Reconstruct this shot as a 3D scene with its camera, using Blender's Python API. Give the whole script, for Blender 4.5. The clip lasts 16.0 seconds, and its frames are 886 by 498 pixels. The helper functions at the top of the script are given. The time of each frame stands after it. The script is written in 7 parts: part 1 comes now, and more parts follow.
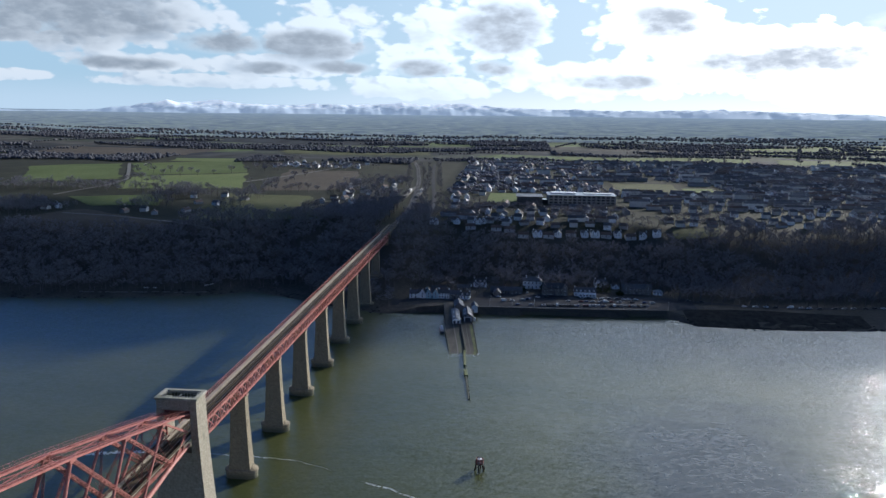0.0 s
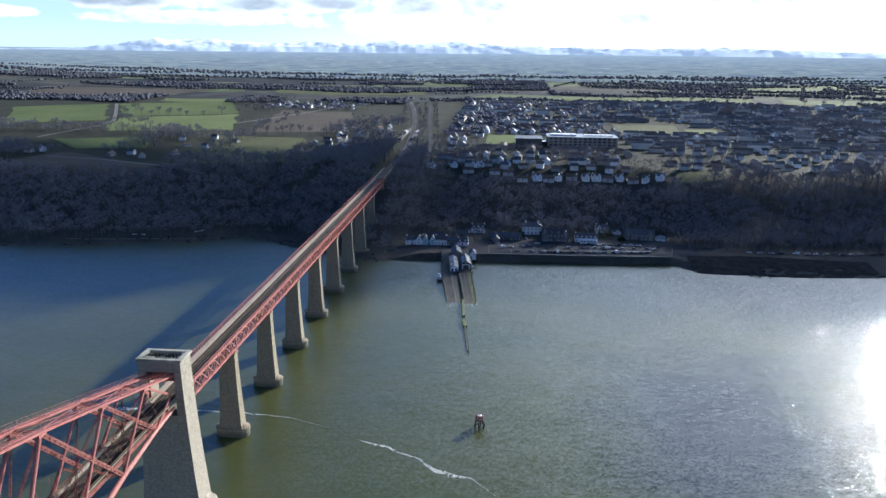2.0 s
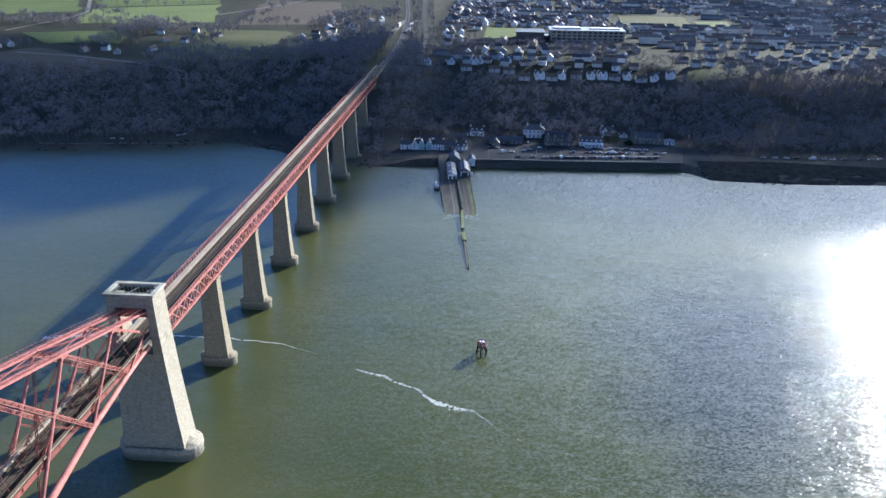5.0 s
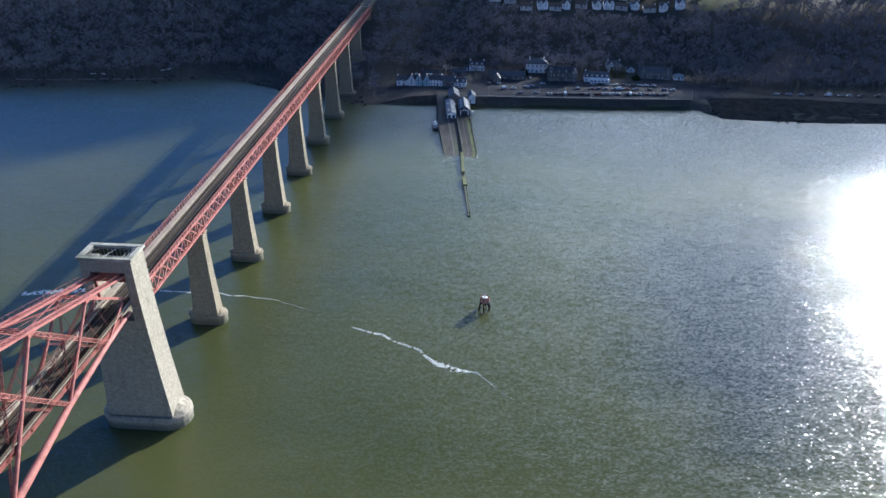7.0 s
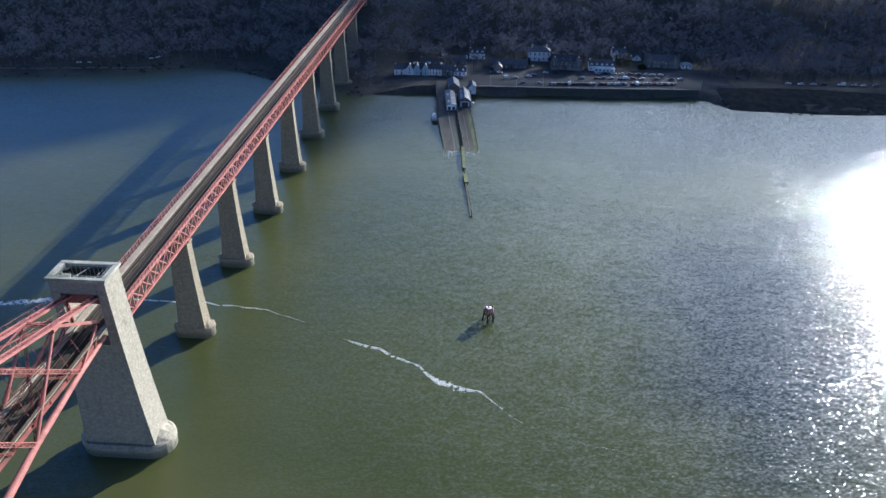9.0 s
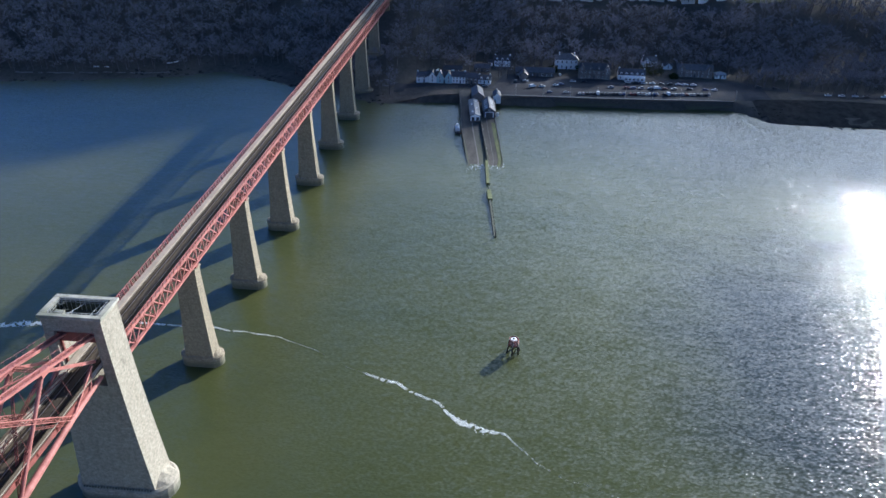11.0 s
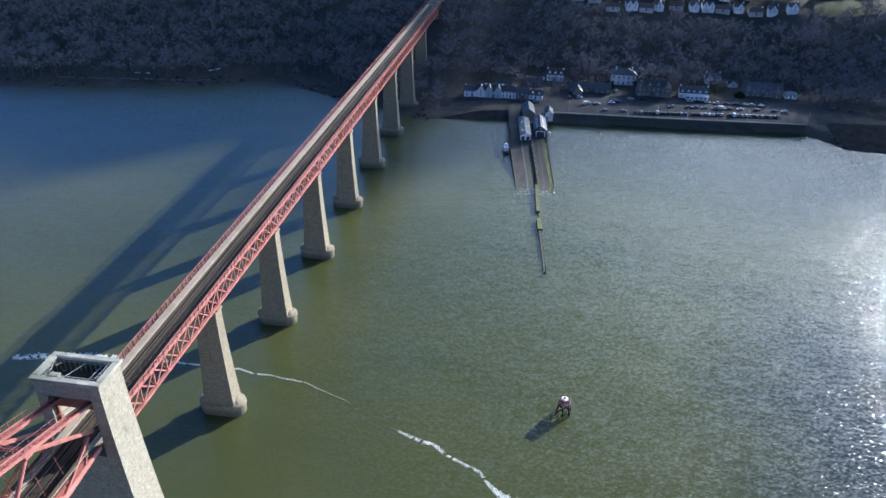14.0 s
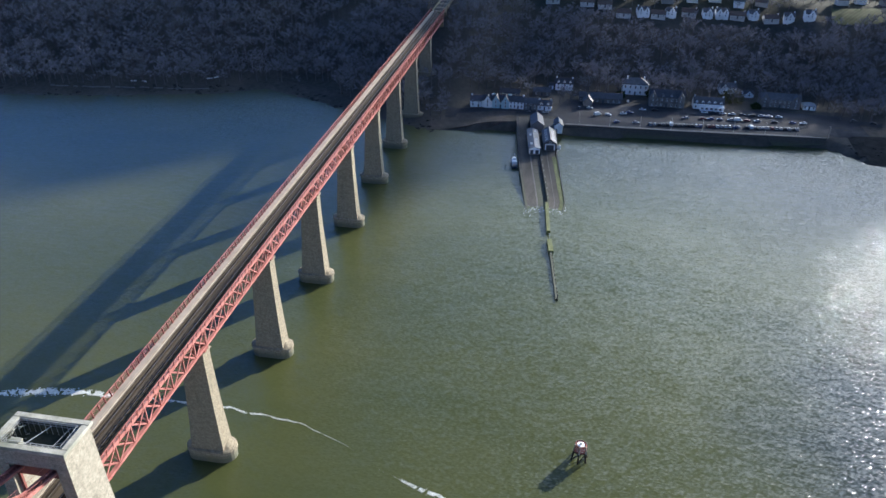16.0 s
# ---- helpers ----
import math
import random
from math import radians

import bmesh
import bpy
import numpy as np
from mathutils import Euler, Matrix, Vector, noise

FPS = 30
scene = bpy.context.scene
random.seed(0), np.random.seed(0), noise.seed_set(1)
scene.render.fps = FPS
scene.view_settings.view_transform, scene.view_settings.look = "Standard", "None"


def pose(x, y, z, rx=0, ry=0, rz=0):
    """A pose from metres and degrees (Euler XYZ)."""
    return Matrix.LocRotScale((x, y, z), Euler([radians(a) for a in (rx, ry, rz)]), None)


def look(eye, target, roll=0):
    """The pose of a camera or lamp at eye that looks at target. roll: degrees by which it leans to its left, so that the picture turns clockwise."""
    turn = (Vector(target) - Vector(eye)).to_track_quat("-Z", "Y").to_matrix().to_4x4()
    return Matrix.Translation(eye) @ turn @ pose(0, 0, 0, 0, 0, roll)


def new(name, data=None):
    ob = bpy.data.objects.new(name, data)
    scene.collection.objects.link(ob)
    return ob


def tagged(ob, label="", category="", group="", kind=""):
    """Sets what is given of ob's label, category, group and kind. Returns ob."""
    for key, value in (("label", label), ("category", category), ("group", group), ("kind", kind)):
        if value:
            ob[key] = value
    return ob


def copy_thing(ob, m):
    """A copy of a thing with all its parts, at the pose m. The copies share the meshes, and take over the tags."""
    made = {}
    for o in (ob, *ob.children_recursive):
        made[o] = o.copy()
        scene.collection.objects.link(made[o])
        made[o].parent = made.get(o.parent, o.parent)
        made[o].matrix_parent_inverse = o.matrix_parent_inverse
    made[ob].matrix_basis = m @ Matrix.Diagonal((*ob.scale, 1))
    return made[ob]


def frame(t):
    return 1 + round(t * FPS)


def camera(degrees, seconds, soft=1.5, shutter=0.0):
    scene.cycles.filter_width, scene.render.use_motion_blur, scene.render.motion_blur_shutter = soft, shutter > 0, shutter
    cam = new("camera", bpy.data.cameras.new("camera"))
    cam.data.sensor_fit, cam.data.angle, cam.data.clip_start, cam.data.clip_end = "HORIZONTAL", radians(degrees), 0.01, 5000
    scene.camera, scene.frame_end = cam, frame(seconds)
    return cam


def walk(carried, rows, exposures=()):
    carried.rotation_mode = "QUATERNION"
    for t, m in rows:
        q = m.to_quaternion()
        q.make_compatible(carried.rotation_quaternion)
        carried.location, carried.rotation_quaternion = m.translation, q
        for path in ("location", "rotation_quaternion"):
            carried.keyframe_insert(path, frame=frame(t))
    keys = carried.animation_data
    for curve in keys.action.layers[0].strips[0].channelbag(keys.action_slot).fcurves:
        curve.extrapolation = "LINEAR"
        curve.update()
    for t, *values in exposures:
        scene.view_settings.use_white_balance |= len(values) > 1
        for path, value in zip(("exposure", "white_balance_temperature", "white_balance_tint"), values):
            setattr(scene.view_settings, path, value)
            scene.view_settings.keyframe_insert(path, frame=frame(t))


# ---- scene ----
# Camera: a drone flies level to the south at ten metres a second, tips down, then turns a little to the left.
cam = camera(62.28, 16.0, soft=1.5)
# seconds, place, heading to the left of +y, pitch, roll
PATH = [
    (0, 120.28, -258.05, 169.98, 4.790, -10.610, 0.65),
    (0.5, 119.57, -253.16, 169.94, 4.699, -11.374, 0.64),
    (1, 118.87, -248.26, 169.86, 4.602, -12.484, 0.62),
    (1.5, 118.16, -243.33, 169.78, 4.511, -13.827, 0.61),
    (2, 117.47, -238.37, 169.74, 4.412, -15.205, 0.61),
    (2.5, 116.79, -233.39, 169.73, 4.347, -16.463, 0.61),
    (3, 116.09, -228.34, 169.76, 4.238, -17.916, 0.61),
    (3.5, 115.36, -223.29, 169.80, 4.149, -19.272, 0.62),
    (4, 114.56, -218.24, 169.79, 4.057, -20.644, 0.63),
    (4.5, 113.72, -213.13, 169.72, 3.959, -21.987, 0.64),
    (5, 112.88, -208.01, 169.66, 3.861, -23.331, 0.66),
    (5.5, 112.04, -202.90, 169.60, 3.764, -24.674, 0.67),
    (6, 111.20, -197.79, 169.54, 3.666, -26.018, 0.67),
    (6.5, 110.36, -192.67, 169.47, 3.568, -27.361, 0.68),
    (7, 109.56, -187.56, 169.42, 3.473, -28.682, 0.70),
    (7.5, 108.76, -182.47, 169.39, 3.371, -29.922, 0.72),
    (8, 107.98, -177.41, 169.36, 3.315, -30.051, 0.74),
    (8.5, 107.29, -172.28, 169.32, 3.277, -30.056, 0.76),
    (9, 106.68, -167.14, 169.29, 3.222, -30.039, 0.78),
    (9.5, 106.00, -162.21, 169.27, 3.190, -30.042, 0.77),
    (10, 105.33, -157.29, 169.25, 3.330, -30.045, 0.77),
    (10.5, 104.65, -152.36, 169.24, 4.080, -30.048, 0.75),
    (11, 103.98, -147.44, 169.22, 4.970, -30.051, 0.74),
    (11.5, 103.30, -142.51, 169.20, 5.864, -30.054, 0.72),
    (12, 102.58, -137.52, 169.14, 6.786, -30.021, 0.72),
    (12.5, 101.80, -132.54, 169.03, 7.666, -29.989, 0.73),
    (13, 100.96, -127.62, 168.91, 8.505, -29.985, 0.74),
    (13.5, 100.02, -122.76, 168.79, 8.700, -29.961, 0.75),
    (14, 99.00, -117.97, 168.65, 8.640, -29.960, 0.77),
    (14.5, 97.97, -112.99, 168.56, 8.595, -29.939, 0.77),
    (15, 96.95, -107.94, 168.46, 8.543, -29.888, 0.78),
    (15.5, 95.87, -103.05, 168.39, 8.511, -29.876, 0.78),
    (16, 94.79, -98.17, 168.39, 8.946, -29.882, 0.79),
]
ROWS = []
for t, ex, ey, ez, yaw, pitch, roll in PATH:
    a, b = radians(yaw), radians(pitch)
    eye = Vector((ex, ey, ez))
    ROWS.append((t, look(eye, eye + Vector((-math.sin(a) * math.cos(b), math.cos(a) * math.cos(b), math.sin(b))) * 100, roll)))
EXPOSURES = [(0.0, 0.18, 5950, 10), (1.5, 0.70, 5850, 10), (2.5, 0.98, 5780, 10), (3.5, 1.42, 5700, 10), (6.5, 1.05, 5650, 10), (9.0, 0.98, 5600, 10), (14.0, 1.15, 5600, 10), (16.0, 1.20, 5960, 10)]
walk(cam, ROWS, EXPOSURES)

# World: winter sky with broken cumulus; low sun in the south-west.
SUN_TO = Vector((1.70, 2.27, 1.0)).normalized()
SUN_EL = math.asin(SUN_TO.z)
SUN_AZ = math.atan2(SUN_TO.x, SUN_TO.y)
world = bpy.data.worlds.new("world")
scene.world = world
world.use_nodes = True
wt = world.node_tree
wt.nodes.clear()


def wmath(op, a, b=None, c=None):
    n = wt.nodes.new("ShaderNodeMath")
    n.operation = op
    for i, v in enumerate((a, b, c)):
        if v is None:
            continue
        if isinstance(v, (int, float)):
            n.inputs[i].default_value = v
        else:
            wt.links.new(v, n.inputs[i])
    return n.outputs[0]


def wstep(v, lo, hi):
    n = wt.nodes.new("ShaderNodeMapRange")
    n.interpolation_type = "SMOOTHSTEP"
    wt.links.new(v, n.inputs[0])
    n.inputs[1].default_value, n.inputs[2].default_value = lo, hi
    return n.outputs[0]


def wmix(f, a, b):
    n = wt.nodes.new("ShaderNodeMix")
    n.data_type = "RGBA"
    for sock, v in ((n.inputs[0], f), (n.inputs[6], a), (n.inputs[7], b)):
        if isinstance(v, tuple):
            sock.default_value = (*v, 1)
        elif isinstance(v, (int, float)):
            sock.default_value = v
        else:
            wt.links.new(v, sock)
    return n.outputs[2]


sky = wt.nodes.new("ShaderNodeTexSky")
sky.sky_type = "NISHITA"
sky.sun_disc = False
sky.sun_elevation, sky.sun_rotation = SUN_EL, SUN_AZ
sky.air_density, sky.dust_density, sky.ozone_density = 1.0, 0.15, 2.0
coord = wt.nodes.new("ShaderNodeTexCoord")
sep = wt.nodes.new("ShaderNodeSeparateXYZ")
wt.links.new(coord.outputs["Generated"], sep.inputs[0])
az = wmath("MULTIPLY", wmath("ARCTAN2", sep.outputs[0], sep.outputs[1]), 57.2958)
el = wmath("MULTIPLY", wmath("ARCSINE", sep.outputs[2]), 57.2958)


def wnoise(sx, sy, shift, detail=6.0, rough=0.55):
    """Cloud noise in degrees of heading and height."""
    c = wt.nodes.new("ShaderNodeCombineXYZ")
    wt.links.new(wmath("MULTIPLY", az, sx), c.inputs[0])
    wt.links.new(wmath("MULTIPLY", wmath("ADD", el, shift), sy), c.inputs[1])
    n = wt.nodes.new("ShaderNodeTexNoise")
    wt.links.new(c.outputs[0], n.inputs["Vector"])
    n.inputs["Scale"].default_value = 1.0
    n.inputs["Detail"].default_value = detail
    n.inputs["Roughness"].default_value = rough
    return n.outputs[0]


puff = wnoise(0.16, 0.40, 0.0, 5.0, 0.5)
puff_up = wnoise(0.16, 0.40, 0.55, 4.0, 0.5)
fine = wnoise(0.55, 1.25, 3.0, 6.0, 0.6)


def billow(size, da=0.0, de=0.0):
    """Round heads of cumulus about size degrees across: 1 on a head, 0 in the creases."""
    c = wt.nodes.new("ShaderNodeCombineXYZ")
    wav = wmath("MULTIPLY", wmath("SUBTRACT", fine, 0.5), 0.9)
    wt.links.new(wmath("ADD", wmath("MULTIPLY", wmath("ADD", az, da), 0.75 / size), wav), c.inputs[0])
    wt.links.new(wmath("ADD", wmath("MULTIPLY", wmath("ADD", el, de), 1.15 / size), wav), c.inputs[1])
    v = wt.nodes.new("ShaderNodeTexVoronoi")
    v.feature = "SMOOTH_F1"
    v.inputs["Scale"].default_value = 1.0
    v.inputs["Smoothness"].default_value = 0.35
    wt.links.new(c.outputs[0], v.inputs["Vector"])
    return wmath("SUBTRACT", 1.0, v.outputs["Distance"])


head, small_head = billow(1.5), billow(0.6)
# lit from the right and above: heads that rise towards the sun are bright, those that fall away are grey
relief = wmath("ADD", wmath("SUBTRACT", head, billow(1.5, 0.5, 0.3)), wmath("MULTIPLY", wmath("SUBTRACT", small_head, billow(0.6, 0.2, 0.14)), 0.6))
warp = wmath("MULTIPLY", wmath("SUBTRACT", puff, 0.5), 1.9)
warp = wmath("ADD", warp, wmath("MULTIPLY", wmath("SUBTRACT", fine, 0.5), 0.9))
warp = wmath("ADD", warp, wmath("MULTIPLY", wmath("SUBTRACT", head, 0.55), 1.1))
warp = wmath("ADD", warp, wmath("MULTIPLY", wmath("SUBTRACT", small_head, 0.55), 0.5))


def blob(a, e, ra, re):
    """1 in the middle of a cloud, 0 at its rim and beyond."""
    da = wmath("DIVIDE", wmath("SUBTRACT", az, a), ra)
    de = wmath("DIVIDE", wmath("SUBTRACT", el, e), re)
    r2 = wmath("ADD", wmath("MULTIPLY", da, da), wmath("MULTIPLY", de, de))
    return wmath("SUBTRACT", 1.0, r2)


def base_heavy(a, e, ra, re):
    """A cloud whose grey lies in its lower half."""
    b = blob(a, e, ra, re)
    drop = wmath("DIVIDE", wmath("SUBTRACT", e, el), re)
    return wmath("ADD", b, wmath("MULTIPLY", wmath("MINIMUM", drop, 0.6), 0.45))


# The large cumulus of this sky: heading, height, half width, half height in degrees.
GREY = [(-31.5, 6.6, 9.0, 2.3), (-21.5, 4.9, 3.6, 0.9), (-14.6, 5.0, 4.6, 1.25), (-0.6, 6.5, 3.6, 2.1), (-6.5, 3.4, 2.6, 0.85), (-12.6, 3.3, 2.4, 0.55),
        (11.7, 6.8, 2.6, 1.5), (20.2, 4.0, 7.6, 1.15), (8.5, 2.4, 4.2, 0.7), (-1.2, 3.4, 1.6, 0.7), (-27.8, 3.2, 3.8, 0.5), (-18.0, 3.1, 2.4, 0.5),
        (-39.0, 6.4, 6.0, 2.4), (30.0, 6.0, 6.0, 1.6)]
WHITE = [(-29.0, 6.4, 10.5, 2.9), (-13.8, 5.6, 4.8, 2.5), (-1.8, 6.2, 6.4, 3.0), (-6.5, 3.9, 4.6, 1.5), (11.5, 6.2, 6.6, 3.2), (21.0, 4.3, 11.5, 2.2), (8.0, 2.6, 12.0, 1.7), (-15.0, 8.9, 2.5, 1.0),
         (-27.0, 3.2, 6.0, 0.9), (-17.0, 3.2, 6.0, 1.0), (-36.0, 2.2, 5.0, 0.5), (-22.0, 2.0, 9.0, 0.6), (26.0, 2.2, 12.0, 2.0), (-41.0, 6.0, 8.0, 3.0), (34.0, 5.0, 8.0, 3.5), (-6.0, 1.8, 9.0, 0.9)]


def union(items, shape):
    out = None
    for g in items:
        b = shape(*g)
        out = b if out is None else wmath("MAXIMUM", out, b)
    return out


grey_mask = wstep(wmath("ADD", union(GREY, base_heavy), wmath("SUBTRACT", wmath("MULTIPLY", warp, 0.55), wmath("MULTIPLY", relief, 0.35))), -0.30, 0.95)
white_low = wmath("MAXIMUM", wstep(wmath("ADD", union(WHITE, blob), warp), -0.02, 0.30), grey_mask)
overhead = wstep(el, 8.5, 14.0)
high = wmath("MULTIPLY", wmath("MULTIPLY", wstep(puff, 0.36, 0.56), 0.92), wstep(az, -20.0, 6.0))
high_grey = wstep(puff_up, 0.60, 0.74)
cover = wmath("ADD", wmath("MULTIPLY", white_low, wmath("SUBTRACT", 1.0, overhead)), wmath("MULTIPLY", high, overhead))
greys = wmath("ADD", wmath("MULTIPLY", grey_mask, wmath("SUBTRACT", 1.0, overhead)), wmath("MULTIPLY", wmath("MULTIPLY", high_grey, 0.8), overhead))
# Clouds towards the sun are brighter.
dot = wt.nodes.new("ShaderNodeVectorMath")
dot.operation = "DOT_PRODUCT"
wt.links.new(coord.outputs["Generated"], dot.inputs[0])
dot.inputs[1].default_value = SUN_TO
sunward = wstep(dot.outputs["Value"], 0.45, 1.0)
glare = wstep(dot.outputs["Value"], 0.80, 1.0)
white = wmix(sunward, (8.6, 9.3, 9.9), (15.0, 16.8, 18.4))
white = wmix(glare, white, (28.00, 27.60, 27.00))
hollow = wmath("MAXIMUM", wstep(puff_up, 0.50, 0.68), wstep(wmath("MULTIPLY", relief, -1.0), 0.0, 0.45))
white = wmix(wmath("MULTIPLY", hollow, 0.7), white, wmix(sunward, (5.0, 6.1, 7.3), (11.6, 12.2, 12.7)))
shade = wmix(sunward, (3.7, 4.3, 5.0), (6.6, 7.1, 7.7))
mottle = wmath("ADD", 0.66, wmath("MULTIPLY", wstep(fine, 0.3, 0.65), 0.34))
cloud_col = wmix(wmath("MULTIPLY", greys, mottle), white, shade)
# The clouds stand to the south and west; the north is clear.
off_south = wmath("ABSOLUTE", wmath("SUBTRACT", az, 25.0))
south = wmath("SUBTRACT", 1.0, wstep(off_south, 62.0, 105.0))
cover = wmath("MULTIPLY", cover, wmath("MULTIPLY", south, wmath("SUBTRACT", 1.0, wstep(el, 26.0, 46.0))))
gap_blue = wmix(sunward, (5.0, 7.2, 9.0), (8.6, 10.2, 11.4))
mid_blue = wmix(sunward, (0.75, 2.6, 8.2), (4.6, 8.6, 15.0))
mid_blue = wmix(wstep(el, 22.0, 52.0), mid_blue, (0.34, 0.85, 2.1))
clear_sky = wmix(0.88, sky.outputs[0], wmix(wstep(el, 7.5, 13.0), gap_blue, mid_blue))
sky_col = wmix(cover, clear_sky, cloud_col)
# Pale haze low over the land.
low = wmath("SUBTRACT", 1.0, wstep(el, 0.2, 2.6))
sky_col = wmix(wmath("MULTIPLY", low, 0.75), sky_col, wmix(south, (2.00, 2.88, 4.12), wmix(sunward, (6.6, 8.2, 9.6), (14.00, 14.3, 14.5))))
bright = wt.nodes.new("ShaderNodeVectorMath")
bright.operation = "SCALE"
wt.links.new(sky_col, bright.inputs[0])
# Sky above the view is brightened towards the sun, to lift the water's reflections.
sky_boost = wmath("MULTIPLY", wmath("MULTIPLY", overhead, wstep(dot.outputs["Value"], 0.74, 1.0)), 0.75)
wt.links.new(wmath("ADD", sky_boost, wmath("SUBTRACT", 1.18, wmath("MULTIPLY", overhead, 0.18))), bright.inputs["Scale"])
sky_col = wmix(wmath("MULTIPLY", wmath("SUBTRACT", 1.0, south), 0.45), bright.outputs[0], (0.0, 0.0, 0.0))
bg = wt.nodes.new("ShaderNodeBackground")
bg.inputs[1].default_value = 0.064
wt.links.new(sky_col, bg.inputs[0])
wout = wt.nodes.new("ShaderNodeOutputWorld")
wt.links.new(bg.outputs[0], wout.inputs[0])

sun_data = bpy.data.lights.new("sun", "SUN")
sun_data.energy = 5.0
sun_data.angle = radians(0.53)
sun_data.color = (1.0, 0.92, 0.80)
sun = new("sun", sun_data)
sun.matrix_world = look(SUN_TO * 1000, (0, 0, 0))


# ---- materials ----
def material(name, colours, scale=1.0, rough=0.8, metal=0.0, bump=0.3, fine=8.0, per_object=0.0, stretch=(1, 1, 1), spec=0.4, grime=None):
    """A surface from two scales of noise: colours is (dark, light); per_object varies the value from piece to piece."""
    m = bpy.data.materials.new(name)
    m.use_nodes = True
    nt = m.node_tree
    p = nt.nodes["Principled BSDF"]
    p.inputs["Roughness"].default_value, p.inputs["Metallic"].default_value = rough, metal
    p.inputs["Specular IOR Level"].default_value = spec
    geo = nt.nodes.new("ShaderNodeNewGeometry")
    mp = nt.nodes.new("ShaderNodeMapping")
    mp.inputs["Scale"].default_value = stretch
    nt.links.new(geo.outputs["Position"], mp.inputs[0])

    def nz(s, det):
        n = nt.nodes.new("ShaderNodeTexNoise")
        n.inputs["Scale"].default_value, n.inputs["Detail"].default_value = s, det
        nt.links.new(mp.outputs[0], n.inputs["Vector"])
        return n.outputs[0]

    big, small = nz(scale, 3.0), nz(scale * fine, 4.0)
    mix = nt.nodes.new("ShaderNodeMath")
    mix.operation = "MULTIPLY_ADD"
    nt.links.new(small, mix.inputs[0])
    mix.inputs[1].default_value = 0.5
    half = nt.nodes.new("ShaderNodeMath")
    half.operation = "MULTIPLY"
    nt.links.new(big, half.inputs[0])
    half.inputs[1].default_value = 0.5
    nt.links.new(half.outputs[0], mix.inputs[2])
    ramp = nt.nodes.new("ShaderNodeValToRGB")
    ramp.color_ramp.elements[0].position, ramp.color_ramp.elements[1].position = 0.34, 0.66
    ramp.color_ramp.elements[0].color, ramp.color_ramp.elements[1].color = (*colours[0], 1), (*colours[-1], 1)
    nt.links.new(mix.outputs[0], ramp.inputs[0])
    col = ramp.outputs[0]
    if grime:
        g = nt.nodes.new("ShaderNodeMapRange")
        nt.links.new(nz(scale * 0.37, 5.0), g.inputs[0])
        g.inputs[1].default_value, g.inputs[2].default_value, g.inputs[4].default_value = 0.5, 0.68, 0.8
        x = nt.nodes.new("ShaderNodeMix")
        x.data_type = "RGBA"
        nt.links.new(g.outputs[0], x.inputs[0])
        nt.links.new(col, x.inputs[6])
        x.inputs[7].default_value = (*grime, 1)
        col = x.outputs[2]
    if per_object:
        info = nt.nodes.new("ShaderNodeObjectInfo")
        r = nt.nodes.new("ShaderNodeMapRange")
        nt.links.new(info.outputs["Random"], r.inputs[0])
        r.inputs[3].default_value, r.inputs[4].default_value = 1 - per_object, 1 + per_object
        hs = nt.nodes.new("ShaderNodeHueSaturation")
        nt.links.new(r.outputs[0], hs.inputs["Value"])
        nt.links.new(col, hs.inputs["Color"])
        col = hs.outputs[0]
    nt.links.new(col, p.inputs["Base Color"])
    if bump:
        b = nt.nodes.new("ShaderNodeBump")
        b.inputs["Strength"].default_value = bump
        b.inputs["Distance"].default_value = 0.12
        nt.links.new(small, b.inputs["Height"])
        nt.links.new(b.outputs[0], p.inputs["Normal"])
    return m


